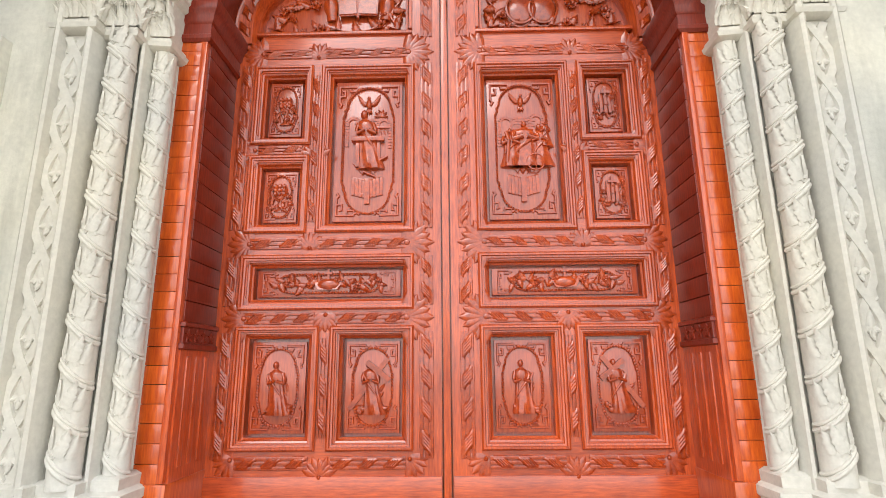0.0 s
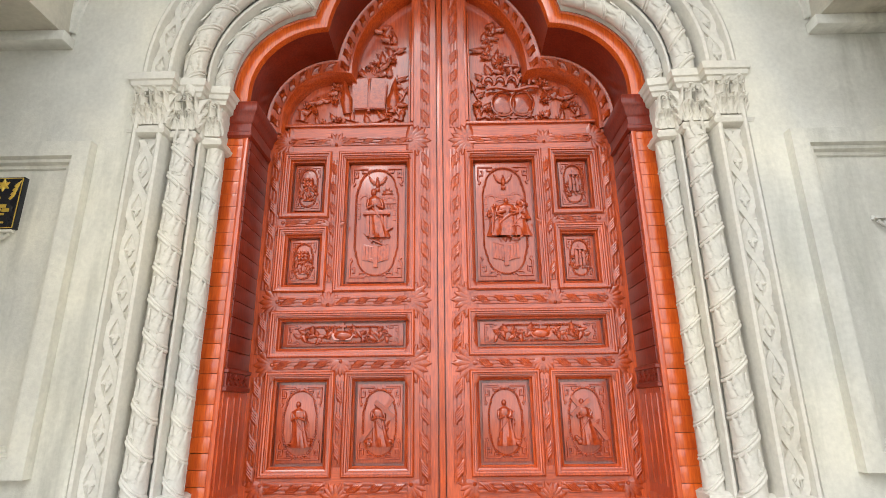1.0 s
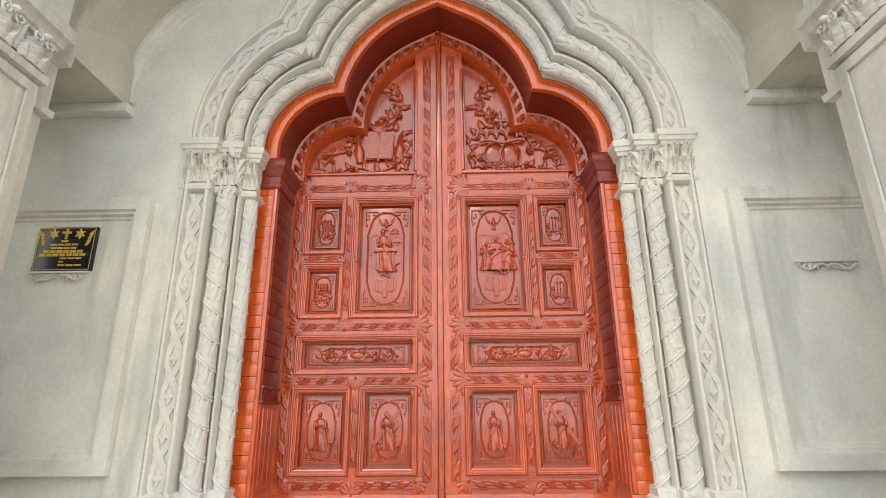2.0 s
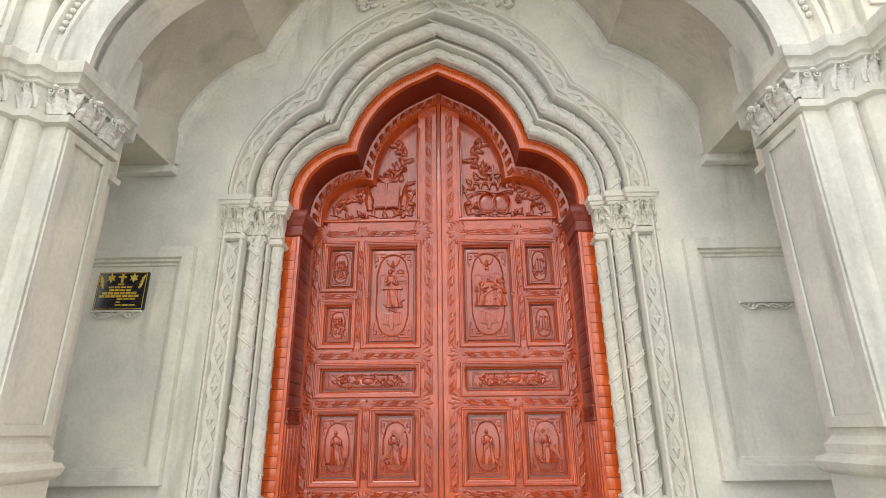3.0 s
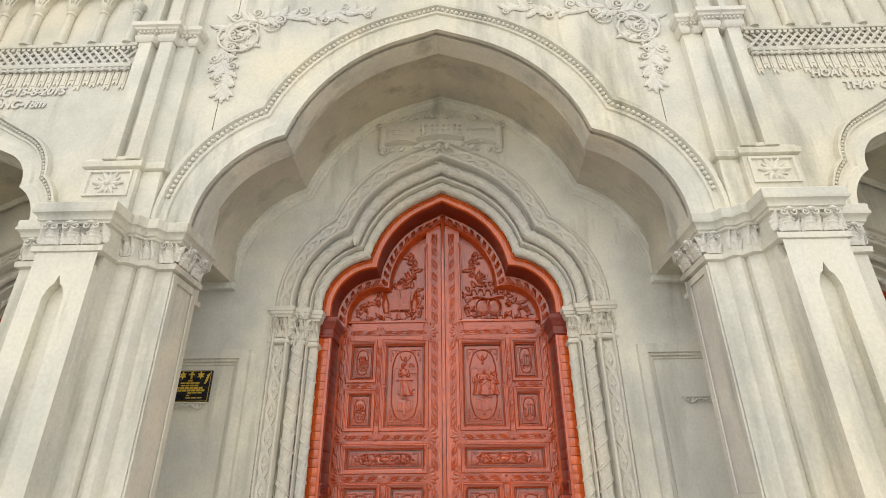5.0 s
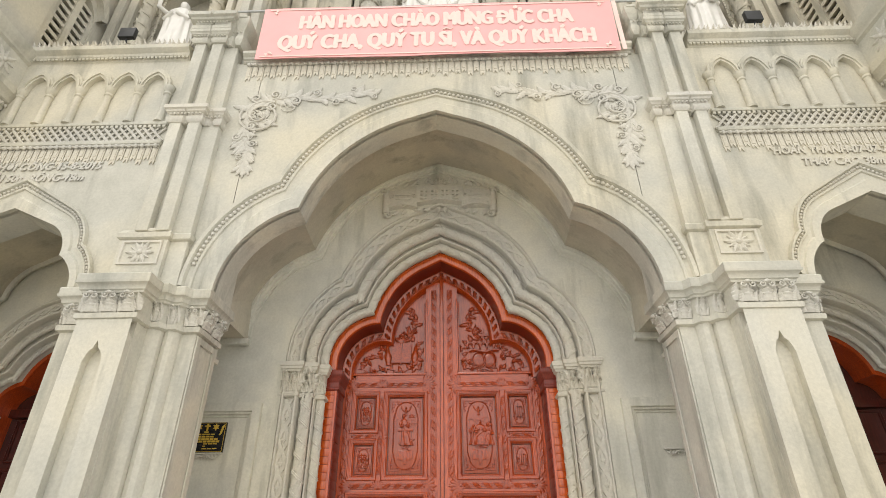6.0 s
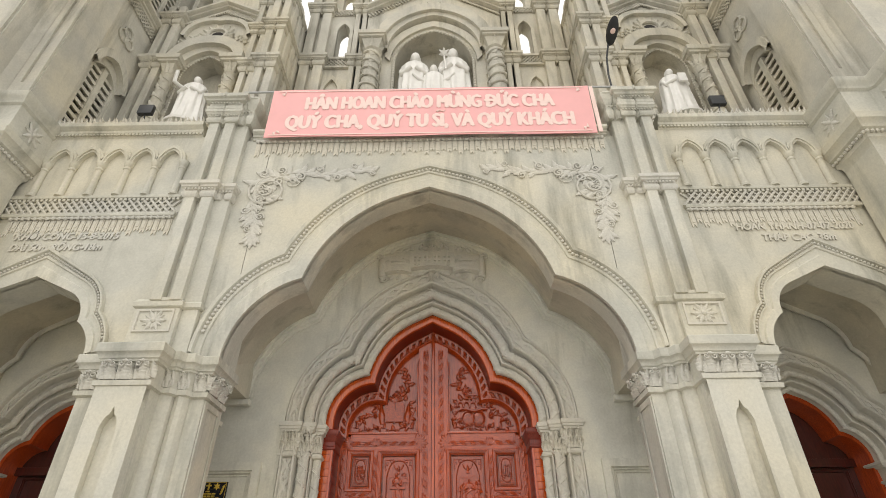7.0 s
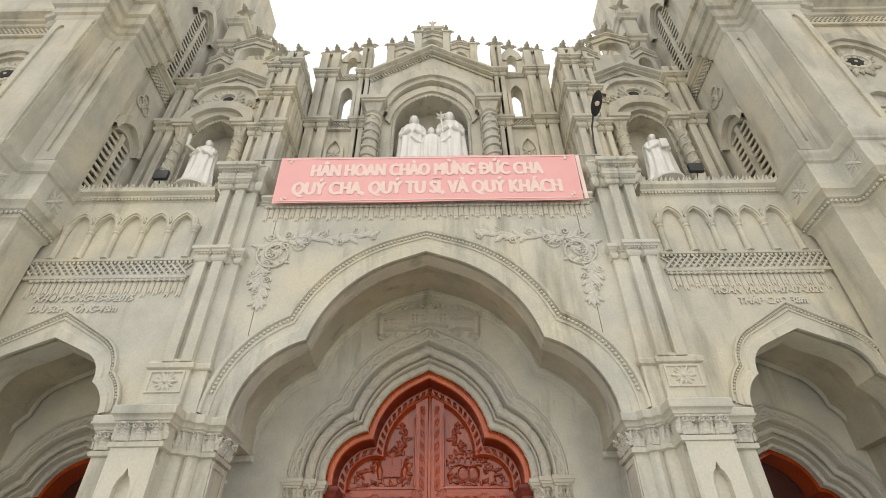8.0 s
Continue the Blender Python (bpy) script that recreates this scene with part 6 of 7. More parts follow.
def spiral_column(sg, x, y, z0, z1, r, group):
    t = thing("spiral_column", (sg * x, y, z0), "weathered cement column wound with carved spiral leaves", "column", group)
    f = sg < 0
    bm = B()
    h = z1 - z0
    lathe(bm, Matrix.Translation((x, y, z0)), [(0, r * 1.25), (0.08, r * 1.25), (0.14, r), (h - 0.55, r * 0.92), (h - 0.5, r * 1.15), (h - 0.44, r * 0.95)], 16)
    n = int(h / 0.42)
    line = [(x + r * 1.02 * math.cos(a), y + r * 1.02 * math.sin(a), z0 + 0.2 + (h - 0.8) * a / (2 * math.pi * n)) for a in [2 * math.pi * n * k / (n * 16) for k in range(n * 16)]]
    tube(bm, line, r * 0.16, 6)
    for k in range(n * 5):
        a = 2 * math.pi * k / 5 + 0.6
        z = z0 + 0.2 + (h - 0.8) * (k + 2.4) / (n * 5 + 4)
        leaf(bm, Matrix.Translation((x + r * 0.9 * math.cos(a), y + r * 0.9 * math.sin(a), z)) @ Matrix.Rotation(a + math.pi / 2, 4, "Z") @ Matrix.Rotation(radians(30), 4, "Y") @ Matrix.Diagonal((1, 0.6, 1, 1)), r * 0.75, 0.26, 0.05, 3, 6)
    part("shaft", bm, UP, t, flip=f)
    bm = B()
    for k in range(8):
        a = 2 * math.pi * k / 8
        leaf(bm, Matrix.Translation((x + r * 0.85 * math.cos(a), y + r * 0.85 * math.sin(a), z1 - 0.44)) @ Matrix.Rotation(a + math.pi / 2, 4, "Z"), r * 0.8, 0.30, 0.35, 3, 7)
    moulded(bm, [(x - r * 1.25, y + r * 1.25), (x - r * 1.25, y - r * 1.25), (x + r * 1.25, y - r * 1.25), (x + r * 1.25, y + r * 1.25)], [(z1 - 0.46, -0.12), (z1 - 0.15, -0.02), (z1 - 0.12, 0.04), (z1 - 0.06, 0.05), (z1 - 0.04, 0.09), (z1 + 0.1, 0.1)])
    part("capital", bm, UP, t, flip=f)


for sg in (1, -1):
    f = sg < 0
    spiral_column(sg, 1.76, CY - 0.2, 11.5, 15.05, 0.25, "niche columns")
    twin("upper pilasters", 2.10, 2.46, 3.42, 9.4, 18.8, 3.8, [(14.35, 0.4), (16.95, 0.38)], sg, UP, 0.07)
    twin("upper pilasters", 3.22, 3.88, 3.38, 9.4, 18.4, 3.9, [(14.35, 0.4), (16.95, 0.38)], sg, UP, 0.12)
    finial(sg * 2.28, 3.6, 18.8, 0.85, UP)
    finial(sg * 3.40, 3.6, 18.4, 0.85, UP)
    finial(sg * 3.76, 3.6, 18.4, 0.7, UP)
    finial(sg * 2.8, 3.75, 18.85, 0.8, UP)
    bm = B()
    window_wall(bm, 2.46, 3.22, 17.15, 18.35, 2.8, 0.17, 17.45, 18.1, 18.35, 3.6, 3.9)
    hood(bm, pointed(2.8, 0.38, 18.15, 18.85), pointed(2.8, 0.17, 18.1, 18.4), 3.56, 3.92)
    lattice(bm, 2.46, 3.22, 3.52, 14.42, 14.72, 0.1)
    lattice(bm, 2.46, 3.22, 3.52, 17.0, 17.22, 0.1)
    box(bm, 2.46, 3.22, 3.46, 3.6, 14.74, 14.82, 0.01)
    box(bm, 2.46, 3.22, 3.46, 3.6, 14.34, 14.41, 0.01)
    hood(bm, pointed(2.79, 0.30, 16.1, 16.72), pointed(2.79, 0.19, 16.1, 16.5), 3.48, 3.6)
    box(bm, 2.49, 2.60, 3.48, 3.6, 14.82, 16.1, 0.01)
    box(bm, 2.98, 3.09, 3.48, 3.6, 14.82, 16.1, 0.01)
    tagged(part("window_surround", bm, UP, flip=f), "carved lancet surround between twin pilasters", "window surround", "lancet surrounds", "structure")
    bm = B()
    hood(bm, pointed(2.9, 0.30, 13.3, 13.98), pointed(2.9, 0.2, 13.3, 13.8), 3.46, 3.6)
    box(bm, 2.60, 2.70, 3.46, 3.6, 11.8, 13.3, 0.01)
    box(bm, 3.10, 3.20, 3.46, 3.6, 11.8, 13.3, 0.01)
    flower(bm, Matrix.Translation((2.9, 3.54, 13.3)), 0.2, 6)
    flower(bm, Matrix.Translation((2.9, 3.54, 12.9)), 0.2, 6)
    tagged(part("blind_lancet", bm, UP, flip=f), "blind lancet filled with carved tracery", "blind window", "blind lancets", "structure")


def statue(name, label, x, y, z, h, w, lean, group, extra=None, arms=True):
    bm = B()
    robed(bm, Matrix.Translation((x, y, z + 0.08)), h, w, w * 0.75, 11, lean, arms, 66, True, True)
    lathe(bm, Matrix.Translation((x, y, z)), [(0, w * 0.56), (0.06, w * 0.58), (0.1, w * 0.5)], 20)
    if extra:
        extra(bm)
    return tagged(part(name, bm, MARBLE, smooth=60), label, "statue", group)


statue("statue", "white marble draped standing figure in the central niche, hands joined", -0.60, 3.62, 12.15, 2.84, 1.02, 0.02, "niche statues")
statue("statue", "white marble draped standing figure in the central niche, holding a flower", 0.62, 3.62, 12.15, 3.0, 1.06, -0.02, "niche statues",
       lambda bm: [tube(bm, [(0.35, 3.25, 13.9), (0.30, 3.2, 14.5)], 0.03, 6)] + [leaf(bm, Matrix.Translation((0.30, 3.2, 14.45)) @ Matrix.Rotation(k * 1.05, 4, "Z") @ Matrix.Rotation(0.6, 4, "X"), 0.12, 0.22, 0.2, 3, 6) for k in range(6)])
statue("statue", "smaller white marble draped figure between two others, arms spread", 0.0, 3.45, 12.15, 2.06, 0.72, 0.0, "niche statues",
       lambda bm: [tube(bm, [(s * 0.2, 3.4, 13.5), (s * 0.42, 3.3, 13.55), (s * 0.58, 3.25, 13.72)], 0.07, 8, 0.6) for s in (-1, 1)], False)


# ---- statue bays beside the gable ----
def statue_bay(sg):
    f = sg < 0
    y = 2.7
    bm = B()
    cx = 6.08
    arch_wall(bm, pointed(cx, 0.60, 12.95, 13.82, 12), 15.3, y, 3.3)
    box(bm, 4.6, cx - 0.60, y, 3.3, 9.4, 15.3)
    box(bm, cx + 0.60, 7.86, y, 3.3, 9.4, 15.3)
    box(bm, cx - 0.62, cx + 0.62, 3.25, 3.4, 9.4, 14.0)
    box(bm, cx - 0.66, cx + 0.66, y - 0.25, 3.3, 9.4, 10.93)
    prism(bm, [(4.6, 15.3), (7.86, 15.3), (7.7, 15.4), (6.1, 16.25), (4.7, 15.4)], y, 3.3)
    tagged(part("wall_statue_bay", bm, UP, flip=f), "weathered cement bay with a statue niche", "wall", kind="structure")
    bm = B()
    hood(bm, pointed(cx, 1.05, 13.45, 14.42, 12), pointed(cx, 0.82, 13.35, 14.1, 12), y - 0.28, y + 0.03)
    hood(bm, pointed(cx, 0.86, 13.4, 14.18, 12), pointed(cx, 0.68, 13.1, 13.95, 12), y - 0.14, y + 0.03)
    q = [(cx + 0.6, 10.95), (cx + 0.6, 12.95)] + pointed(cx, 0.6, 12.95, 13.82, 12) + [(cx - 0.6, 12.95), (cx - 0.6, 10.95)]
    for x, z, a, d in along(q, 0.085, 0):
        ball(bm, (x, y - 0.02, z), 0.04, u=6, v=4)
    tagged(part("niche_hood", bm, UP, flip=f), "pointed hood over a statue niche", "arch moulding", "niche hoods", "structure")
    bm = B()
    tube(bm, [(6.12 + 0.26 * math.cos(a), y - 0.03, 14.85 + 0.22 * math.sin(a)) for a in [2 * math.pi * i / 24 for i in range(24)]], 0.05, 6, closed=True)
    for k in range(14):
        a = 2 * math.pi * k / 14
        leaf(bm, flat_m(6.12 + 0.30 * math.cos(a), y, 14.85 + 0.26 * math.sin(a), 90 - math.degrees(a)), 0.12, 0.2, 0.2, 3, 6)
    for s in (-1, 1):
        vine(bm, random.Random(2), [(6.12 + s * (0.45 + 0.09 * i), 14.75 - 0.05 * i) for i in range(7)], y, 0.16, 8)
    hood(bm, pointed(6.12, 1.0, 14.75, 15.5, 10), pointed(6.12, 0.88, 14.7, 15.36, 10), y - 0.12, y + 0.02)
    tagged(part("roundel", bm, UP, flip=f), "carved roundel wreathed in leaves", "ornament", "roundels", "structure")
    # near-black disc paints the roundel's shade; the wall behind is solid
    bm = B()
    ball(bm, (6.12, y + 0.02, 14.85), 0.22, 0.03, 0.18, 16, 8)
    tagged(part("roundel_shade", bm, DARK, flip=f), "near-black disc painting the shade in the roundel", "opening", "roundel openings", "structure")
    bm = B()
    raking(bm, 4.65, 15.25, 7.5, 16.05, 6.05, y - 0.02, 0.22, 0.22)
    tagged(part("gable_cornice", bm, UP, flip=f), "raking cornice of a small gable", "cornice", "small gables", "structure")
    bm = B()
    for c, hw, x0, x1, zt in ((6.1, 0.42, 5.5, 6.7, 18.2), (5.15, 0.22, 4.8, 5.5, 17.3), (7.05, 0.22, 6.7, 7.4, 17.3)):
        window_wall(bm, x0, x1, 15.3, zt, c, hw, zt - 0.85, zt - 0.42, zt - 0.1, 2.95, 3.25)
        prism(bm, [(x0, zt), (x1, zt), (c, zt + 0.32)], 2.95, 3.25)
        raking(bm, x0 - 0.04, zt - 0.02, x1 + 0.04, zt + 0.32, c, 2.95, 0.1, 0.1)
    box(bm, 4.8, 7.4, 3.2, 3.3, 15.3, 16.4)
    tagged(part("gable_parapet", bm, UP, flip=f), "openwork parapet over the statue bay", "parapet", "small parapets", "structure")
    for x, z in ((6.1, 18.5), (5.15, 17.6), (7.05, 17.6), (5.5, 18.1), (6.7, 18.1)):
        finial(sg * x, 3.1, z, 0.8 if x != 6.1 else 1.1, UP)
    spiral_column(sg, 5.28, y - 0.12, 9.7, 13.35, 0.17, "niche columns")
    spiral_column(sg, 6.92, y - 0.12, 9.7, 13.35, 0.17, "niche columns")
    twin("upper pilasters", 7.18, 7.68, y - 0.22, 9.4, 15.9, y + 0.2, [(13.15, 0.42), (15.1, 0.42)], sg, UP, 0.1)
    # corner turret
    t = thing("turret", (sg * 4.3, 2.4, 9.4), "weathered stepped cement corner turret", "turret", "corner turrets")
    for x0, x1, yy in ((4.02, 4.50, 2.22), (4.56, 4.94, 2.36)):
        lo = 9.4
        for z, h in ((12.75, 0.42), (14.35, 0.36), (15.75, 0.36), (16.6, 0)):
            twin_shafts(t, x0, x1, yy, lo, z + 0.04, 3.3, 0.1, UP, f)
            if h:
                bm = B()
                collar(bm, x0 - 0.01, x1 + 0.01, yy - 0.02, 3.3, z, h, 0.12)
                part("collar", bm, UP, t, flip=f)
            lo = z + h
    for lo, hi in ((9.4, 16.5),):
        for k in range(2):
            bm = B()
            box(bm, 3.96, 4.04, 2.45 + 0.4 * k, 2.7 + 0.4 * k, lo, hi, 0.015)
            part("side_shaft", bm, UP, t, flip=f)
    for x in (4.24, 4.76):
        finial(sg * x, 2.5, 16.6, 0.85, UP)
    finial(sg * 4.4, 3.0, 16.6, 0.8, UP)
    sx = sg * 6.06
    statue("statue", "white marble draped saintly figure in a niche, arm raised" if sg < 0 else "white marble draped figure in a niche, holding a book", sx, 2.62, 10.93, 1.85, 0.78, 0.02 * sg, "bay statues",
           (lambda bm: tube(bm, [(sx - 0.26, 2.5, 12.3), (sx - 0.42, 2.3, 12.35), (sx - 0.40, 2.25, 12.68)], 0.06, 8, 0.8)) if sg < 0 else (lambda bm: box(bm, sx + 0.02, sx + 0.22, 2.25, 2.31, 12.0, 12.3, 0.01)))
    # floodlight on the cornice
    t = thing("floodlight", (sg * 6.1, 1.5, 9.62), "black floodlight on a bent bracket aimed at the statue", "floodlight", "floodlights")
    bm = B()
    tube(bm, [(6.1, 1.5, 9.6), (6.1, 1.5, 9.75), (6.16, 1.48, 10.2)], 0.018, 6)
    part("bracket", bm, BLACK_METAL, t, flip=f)
    bm = B()
    box(bm, 6.0, 6.32, 1.42, 1.52, 10.2, 10.46, 0.015)
    head = part("housing", bm, BLACK_METAL, t, flip=f)
    bm = B()
    box(bm, 6.03, 6.29, 1.515, 1.53, 10.23, 10.43, 0.004)
    part("lens", bm, GLASS_DARK, head, flip=f)


for sg in (1, -1):
    statue_bay(sg)


# ---- street lamp on the pilaster ----
lamp = thing("street_lamp", (3.9, 1.2, 10.03), "grey street lamp on a curved pole above the pilaster", "lamp")
bm = B()
tube(bm, [(3.86, 1.2, 10.02), (3.87, 1.2, 10.9), (3.9, 1.12, 11.4), (3.95, 0.98, 11.68)], 0.022, 8)
part("pole", bm, BLACK_METAL, lamp)
bm = B()
ball(bm, (4.0, 0.74, 11.80), 0.13, 0.32, 0.055, 16, 8, Matrix.Rotation(radians(-20), 4, "X"))
head = part("lamp_head", bm, BLACK_METAL, lamp)
bm = B()
ball(bm, (4.0, 0.72, 11.765), 0.06, 0.08, 0.04, 12, 6)
part("led_lens", bm, BANNER_INK, head)


# ---- outer towers ----
BUTTRESS = [(7.75, 1.22), (7.75, 0.47), (8.22, 0.47), (8.30, 0.40), (8.38, 0.30), (8.38, -0.12), (9.40, -0.12), (9.40, 0.35), (9.95, 0.47), (9.95, 1.22)]


def tower(sg):
    f = sg < 0
    t = thing("buttress", (sg * 8.6, 0.6, 0), "massive stepped cement tower buttress with collars and sunk grooves", "buttress", "tower buttresses", "structure")
    bm = B()
    plan_prism(bm, BUTTRESS, 0, 8.3)
    part("lower_shaft", bm, STONE, t, flip=f, smooth=0)
    bm = B()
    plan_prism(bm, BUTTRESS, 8.6, 14.5)
    part("upper_shaft", bm, UP, t, flip=f, smooth=0)
    bm = B()
    slab_with_hole(bm, 8.42, 9.36, 9.75, 14.3, [(9.02, 10.0), (9.22, 10.0), (9.22, 13.9), (9.18, 14.0), (9.12, 14.05), (9.06, 14.0), (9.02, 13.9)], -0.17, -0.121)
    slab_with_hole(bm, 7.77, 8.20, 9.75, 14.3, [(7.92, 10.0), (8.05, 10.0), (8.05, 13.9), (8.02, 13.98), (7.985, 14.0), (7.95, 13.98), (7.92, 13.9)], 0.42, 0.469)
    part("grooved_face", bm, UP, t, flip=f, smooth=0)
    bm = B()
    moulded(bm, BUTTRESS, [(8.0, 0.0), (8.1, 0.02), (8.14, 0.06), (8.28, 0.07), (8.32, 0.13), (8.4, 0.15), (8.46, 0.22), (8.58, 0.24), (8.62, 0.20), (8.66, 0.12), (9.26, 0.10), (9.3, 0.15), (9.36, 0.16), (9.42, 0.22), (9.52, 0.24), (9.56, 0.18), (9.66, 0.06), (9.72, 0.0)])
    part("collar", bm, STONE, t, flip=f)
    bm = B()
    n = len(BUTTRESS)
    q = grow(BUTTRESS, 0.10)
    for i in range(n - 1):
        a, c = Vector(q[i]), Vector(q[i + 1])
        k = max(1, int((c - a).length / 0.085))
        for j in range(k):
            pnt = a.lerp(c, (j + 0.5) / k)
            ball(bm, (pnt.x, pnt.y, 8.24), 0.035, u=6, v=4)
    part("bead_row", bm, CARVED, t, flip=f)
    bm = B()
    flower(bm, Matrix.Translation((7.64, 0.85, 8.95)) @ Matrix.Rotation(-math.pi / 2, 4, "Z"), 0.24, 8)
    flower(bm, Matrix.Translation((8.27, 0.08, 8.95)) @ Matrix.Rotation(-math.pi / 2, 4, "Z"), 0.2, 8)
    flower(bm, Matrix.Translation((8.9, -0.24, 8.95)), 0.26, 8)
    part("leaf_boss", bm, CARVED, t, "carved flower boss", flip=f)
    bm = B()
    moulded(bm, BUTTRESS, [(14.3, 0.0), (14.36, 0.05), (14.5, 0.06), (14.55, 0.12), (14.75, 0.14), (14.8, 0.22), (14.9, 0.25), (15.05, 0.26), (15.1, 0.34), (15.25, 0.36), (15.28, 0.30), (15.7, 0.30), (15.75, 0.38), (15.9, 0.40), (15.95, 0.2), (16.2, 0.0)])
    part("cap", bm, UP, t, flip=f)
    bm = B()
    plan_prism(bm, BUTTRESS, 16.1, 22.0)
    part("top_shaft", bm, UP, t, flip=f, smooth=0)
    # inner side wall with louvred windows
    m = Matrix.Translation((7.86, 1.85, 0)) @ Matrix(((0, 1, 0, 0), (1, 0, 0, 0), (0, 0, 1, 0), (0, 0, 0, 1)))
    bm = B()
    window_wall(bm, -0.9, 5, 9.4, 13.1, 0.0, 0.48, 9.5, 11.7, 12.25, 0.0, 0.35)
    window_wall(bm, -0.9, 5, 13.1, 24, 0.6, 0.5, 15.3, 18.4, 19.3, 0.0, 0.35)
    hood(bm, pointed(0, 0.62, 12.0, 12.75), pointed(0, 0.48, 11.9, 12.5), -0.16, 0.02)
    hood(bm, pointed(0.6, 0.75, 18.5, 19.8), pointed(0.6, 0.55, 18.4, 19.45), -0.16, 0.02)
    cornice(bm, -0.7, 1.1, 0.0, 14.75, 0.35, 0.2, 0.1)
    lattice(bm, -0.7, 1.0, -0.03, 14.45, 14.74, 0.12)
    for c, zz in ((0.02, 13.55),):
        for k in range(3):
            a = math.pi / 2 + 2 * math.pi * k / 3
            tube(bm, [(c + 0.15 * math.cos(a) + 0.17 * math.cos(b_), -0.02, zz + 0.15 * math.sin(a) + 0.17 * math.sin(b_)) for b_ in [2 * math.pi * i / 14 for i in range(14)]], 0.035, 5, closed=True)
    bmesh.ops.transform(bm, matrix=m, verts=bm.verts)
    tagged(part("wall_tower_side", bm, UP, flip=f), "weathered tower side wall with louvred pointed openings", "wall", "tower walls", "structure")
    for z0, z1, hw, c in ((9.55, 12.1, 0.48, 0.0), (15.35, 19.0, 0.5, 0.6)):
        lv = thing("louvre", (sg * 7.95, 1.85, z0), "weathered cement louvre slats in a pointed tower opening", "louvre", "tower louvres")
        bm = B()
        box(bm, c - 0.075, c + 0.075, 0.02, 0.16, z0 - 0.05, z1 + 0.1)
        box(bm, c - hw - 0.01, c - hw + 0.09, 0.025, 0.16, z0 - 0.05, z1)
        box(bm, c + hw - 0.09, c + hw + 0.01, 0.025, 0.16, z0 - 0.05, z1)
        bmesh.ops.transform(bm, matrix=m, verts=bm.verts)
        part("mullion", bm, UP, lv, flip=f)
        k = round((z1 - z0) / 0.2)
        for i in range(k):
            z = lerp(z0, z1, (i + 0.5) / k)
            bm = B()
            v = [(c - hw, 0.05, z - 0.045), (c + hw, 0.05, z - 0.045), (c + hw, 0.05, z + 0.045), (c - hw, 0.05, z + 0.045)]
            grid(bm, [[(x, y + d, zz + d * 0.6) for x, y, zz in v] for d in (0, 0.14)], close_u=True)
            bm.faces.new([bm.verts.new(p) for p in v])
            bmesh.ops.transform(bm, matrix=m, verts=bm.verts)
            part("slat", bm, UP, lv, flip=f, smooth=0)
        # near-black sheet paints the shade seen between the slats
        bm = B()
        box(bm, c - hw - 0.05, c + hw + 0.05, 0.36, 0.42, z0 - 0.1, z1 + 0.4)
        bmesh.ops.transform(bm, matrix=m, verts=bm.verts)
        part("shade_sheet", bm, DARK, lv, "near-black sheet painting the shade behind the slats", flip=f)
    # front wall beyond the buttress
    bm = B()
    box(bm, 9.9, 15.0, 1.45, 1.9, 0, 24)
    tagged(part("wall_tower_front", bm, UP, flip=f), "weathered tower front wall with pointed blind window", "wall", "tower walls", "structure")
    ft = thing("blind_window", (sg * 11.8, 1.45, 12.5), "pointed blind tower window with carved rosette", "blind window", "tower windows", "structure")
    bm = B()
    hood(bm, pointed(11.8, 1.30, 14.2, 15.7, 14), pointed(11.8, 1.05, 14.1, 15.35, 14), 1.27, 1.47)
    hood(bm, pointed(11.8, 1.12, 14.15, 15.45, 14), pointed(11.8, 0.92, 14.1, 15.15, 14), 1.35, 1.47)
    box(bm, 10.55, 10.85, 1.33, 1.47, 13.9, 14.15, 0.02)
    box(bm, 12.75, 13.05, 1.33, 1.47, 13.9, 14.15, 0.02)
    part("hood", bm, UP, ft, flip=f)
    bm = B()
    flower(bm, Matrix.Translation((11.75, 1.44, 14.35)), 0.62, 16, 0.1)
    tube(bm, [(11.75 + 0.36 * math.cos(a), 1.40, 14.35 + 0.30 * math.sin(a)) for a in [2 * math.pi * i / 24 for i in range(24)]], 0.06, 6, closed=True)
    part("rosette", bm, UP, ft, flip=f)
    # near-black disc in place of the rosette's shaded hollow
    bm = B()
    ball(bm, (11.75, 1.42, 14.35), 0.31, 0.06, 0.26, 16, 8)
    part("rosette_shade", bm, DARK, ft, "near-black disc painting the shade in the rosette", flip=f)
    bm = B()
    hood(bm, pointed(11.6, 0.75, 12.2, 13.2, 12), pointed(11.6, 0.6, 12.2, 12.95, 12), 1.33, 1.47)
    for i in range(12):
        box(bm, 10.95, 12.25, 1.40, 1.47, 10.2 + 0.2 * i, 10.3 + 0.2 * i)
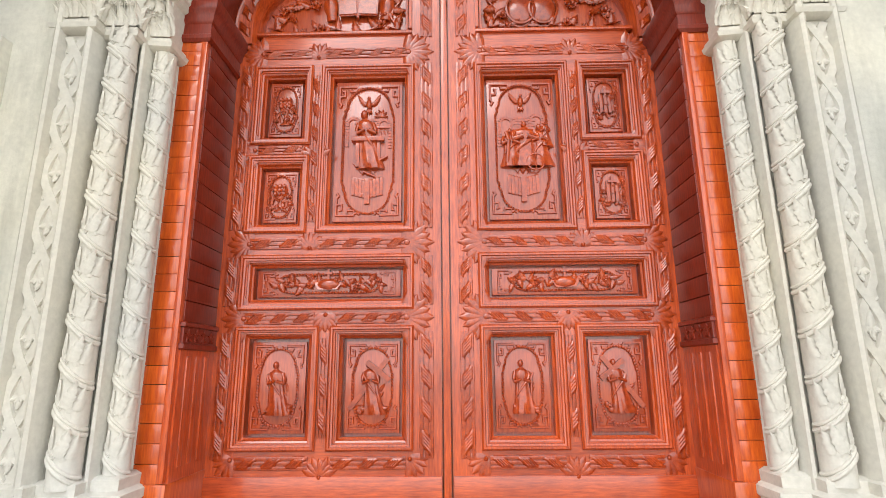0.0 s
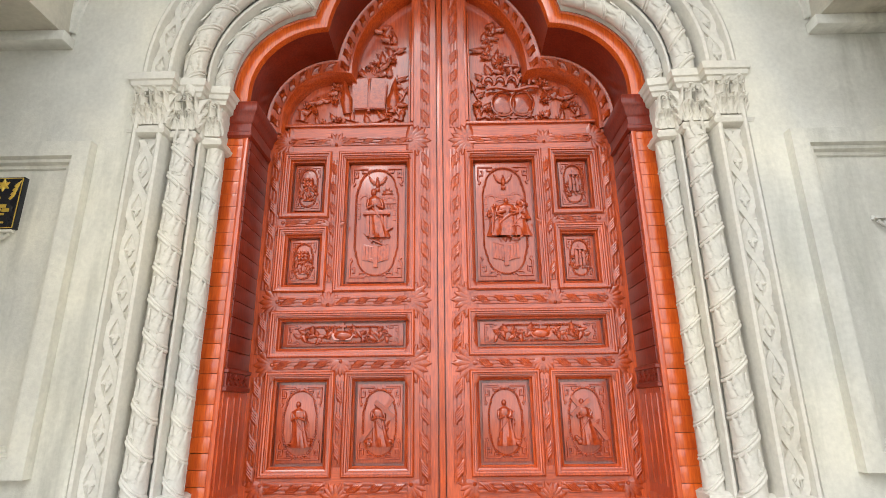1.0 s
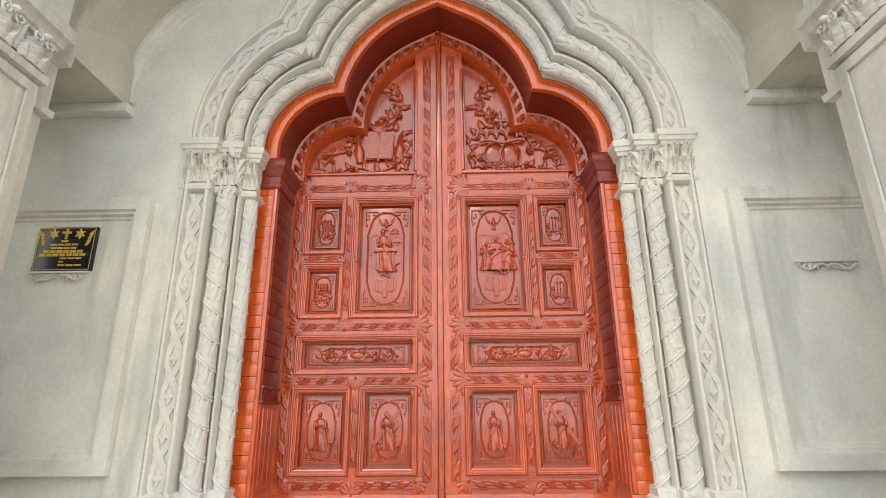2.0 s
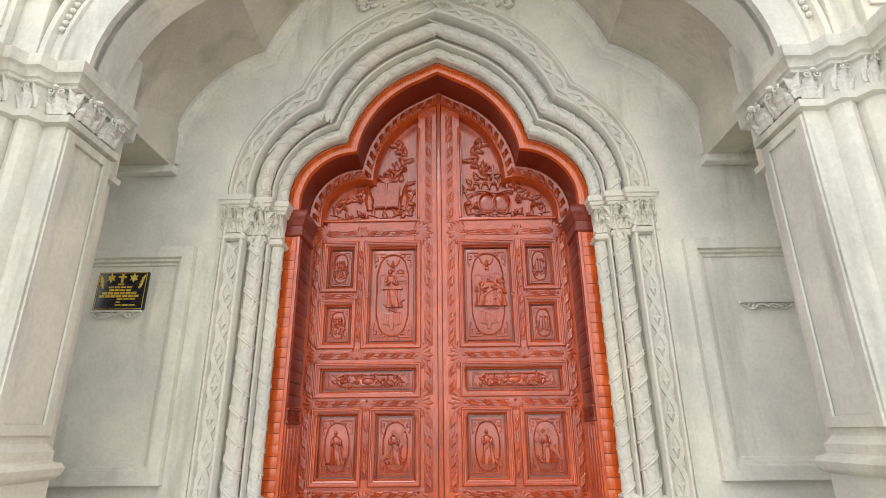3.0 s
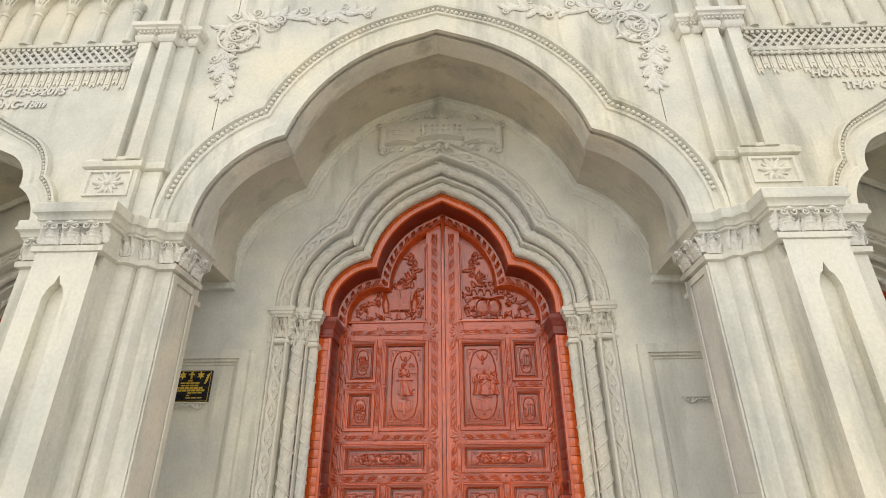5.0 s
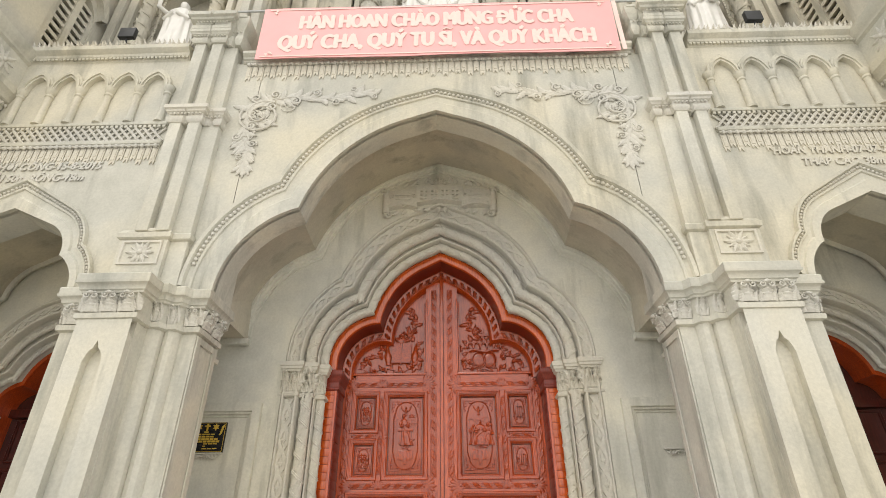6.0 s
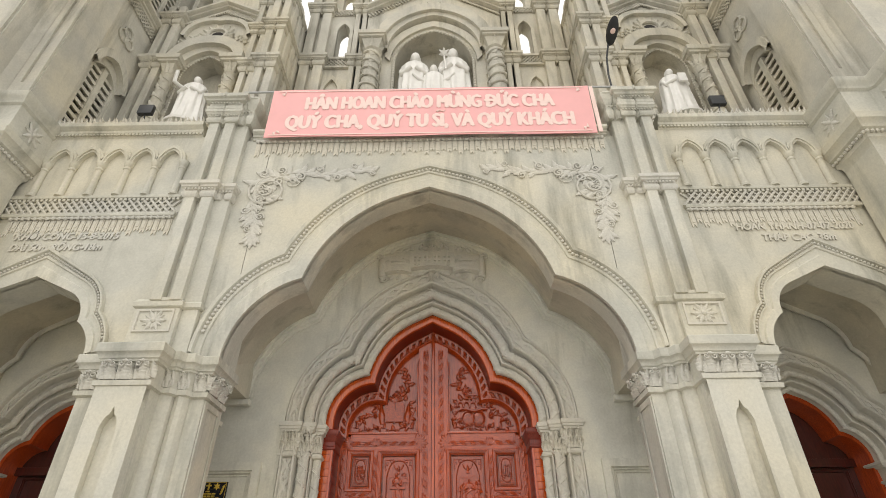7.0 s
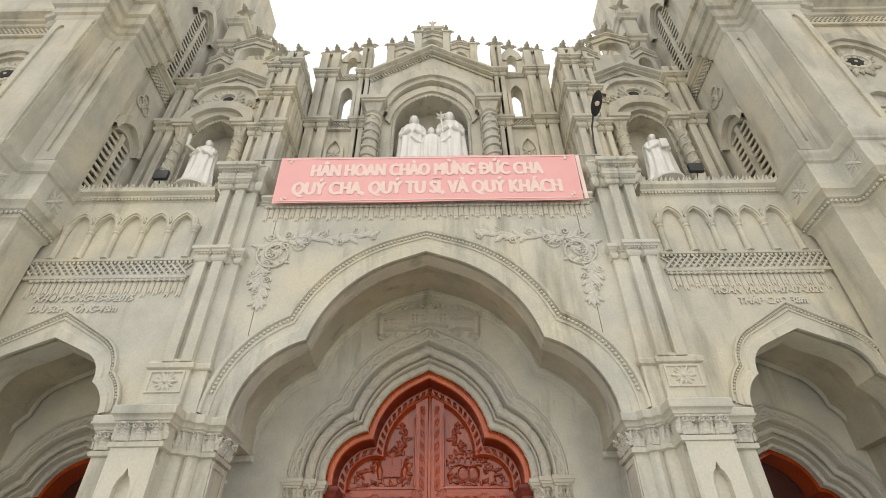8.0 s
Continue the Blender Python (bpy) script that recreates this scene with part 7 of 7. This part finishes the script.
    part("slatted_light", bm, UP, ft, flip=f)
    bm = B()
    cornice(bm, 9.9, 15.0, 1.45, 16.75, 0.55, 0.4, 1.9)
    lattice(bm, 9.9, 15.0, 1.40, 16.42, 16.70, 0.14)
    box(bm, 9.9, 15.0, 1.36, 1.5, 16.30, 16.40, 0.02)
    part("cornice", bm, UP, ft, flip=f)
    # tower storey behind the statue bay
    bm = B()
    plan = [(7.75, 6.5), (7.75, 4.6), (8.0, 4.3), (8.3, 4.3), (8.3, 6.5)]
    plan_prism(bm, plan, 9.4, 26)
    moulded(bm, plan, [(18.0, 0), (18.1, 0.1), (18.25, 0.12), (18.3, 0.2), (18.5, 0.22), (18.55, 0.0)])
    for x, yy in ((7.75, 4.6), (8.0, 4.3)):
        tube(bm, [(x, yy, 15), (x, yy, 26)], 0.10, 8)
    for z in (20.2, 22.0):
        moulded(bm, plan, [(z, 0), (z + 0.1, 0.1), (z + 0.25, 0.12), (z + 0.3, 0.2), (z + 0.45, 0.22), (z + 0.5, 0.0)])
    tagged(part("wall_tower_storey", bm, UP, flip=f, smooth=0), "weathered faceted tower storey", "wall", "tower walls", "structure")
    pin = thing("pinnacle", (sg * 7.3, 3.5, 15.3), "weathered stepped cement pinnacle", "pinnacle", "tower pinnacles")
    sq = [(7.05, 3.75), (7.05, 3.25), (7.55, 3.25), (7.55, 3.75)]
    bm = B()
    plan_prism(bm, sq, 15.3, 20.3)
    part("body", bm, UP, pin, flip=f, smooth=0)
    bm = B()
    moulded(bm, sq, [(18.6, 0.0), (18.66, 0.06), (18.8, 0.07), (18.84, 0.12), (18.98, 0.13), (19.0, 0.0)])
    part("collar", bm, UP, pin, flip=f)
    bm = B()
    moulded(bm, sq, [(20.1, 0.0), (20.16, 0.08), (20.3, 0.1), (20.36, 0.16), (20.5, 0.17), (20.52, 0.0), (21.1, -0.2)])
    part("cap", bm, UP, pin, flip=f)
    finial(sg * 7.3, 3.5, 21.05, 1.0, UP)


for sg in (1, -1):
    tower(sg)
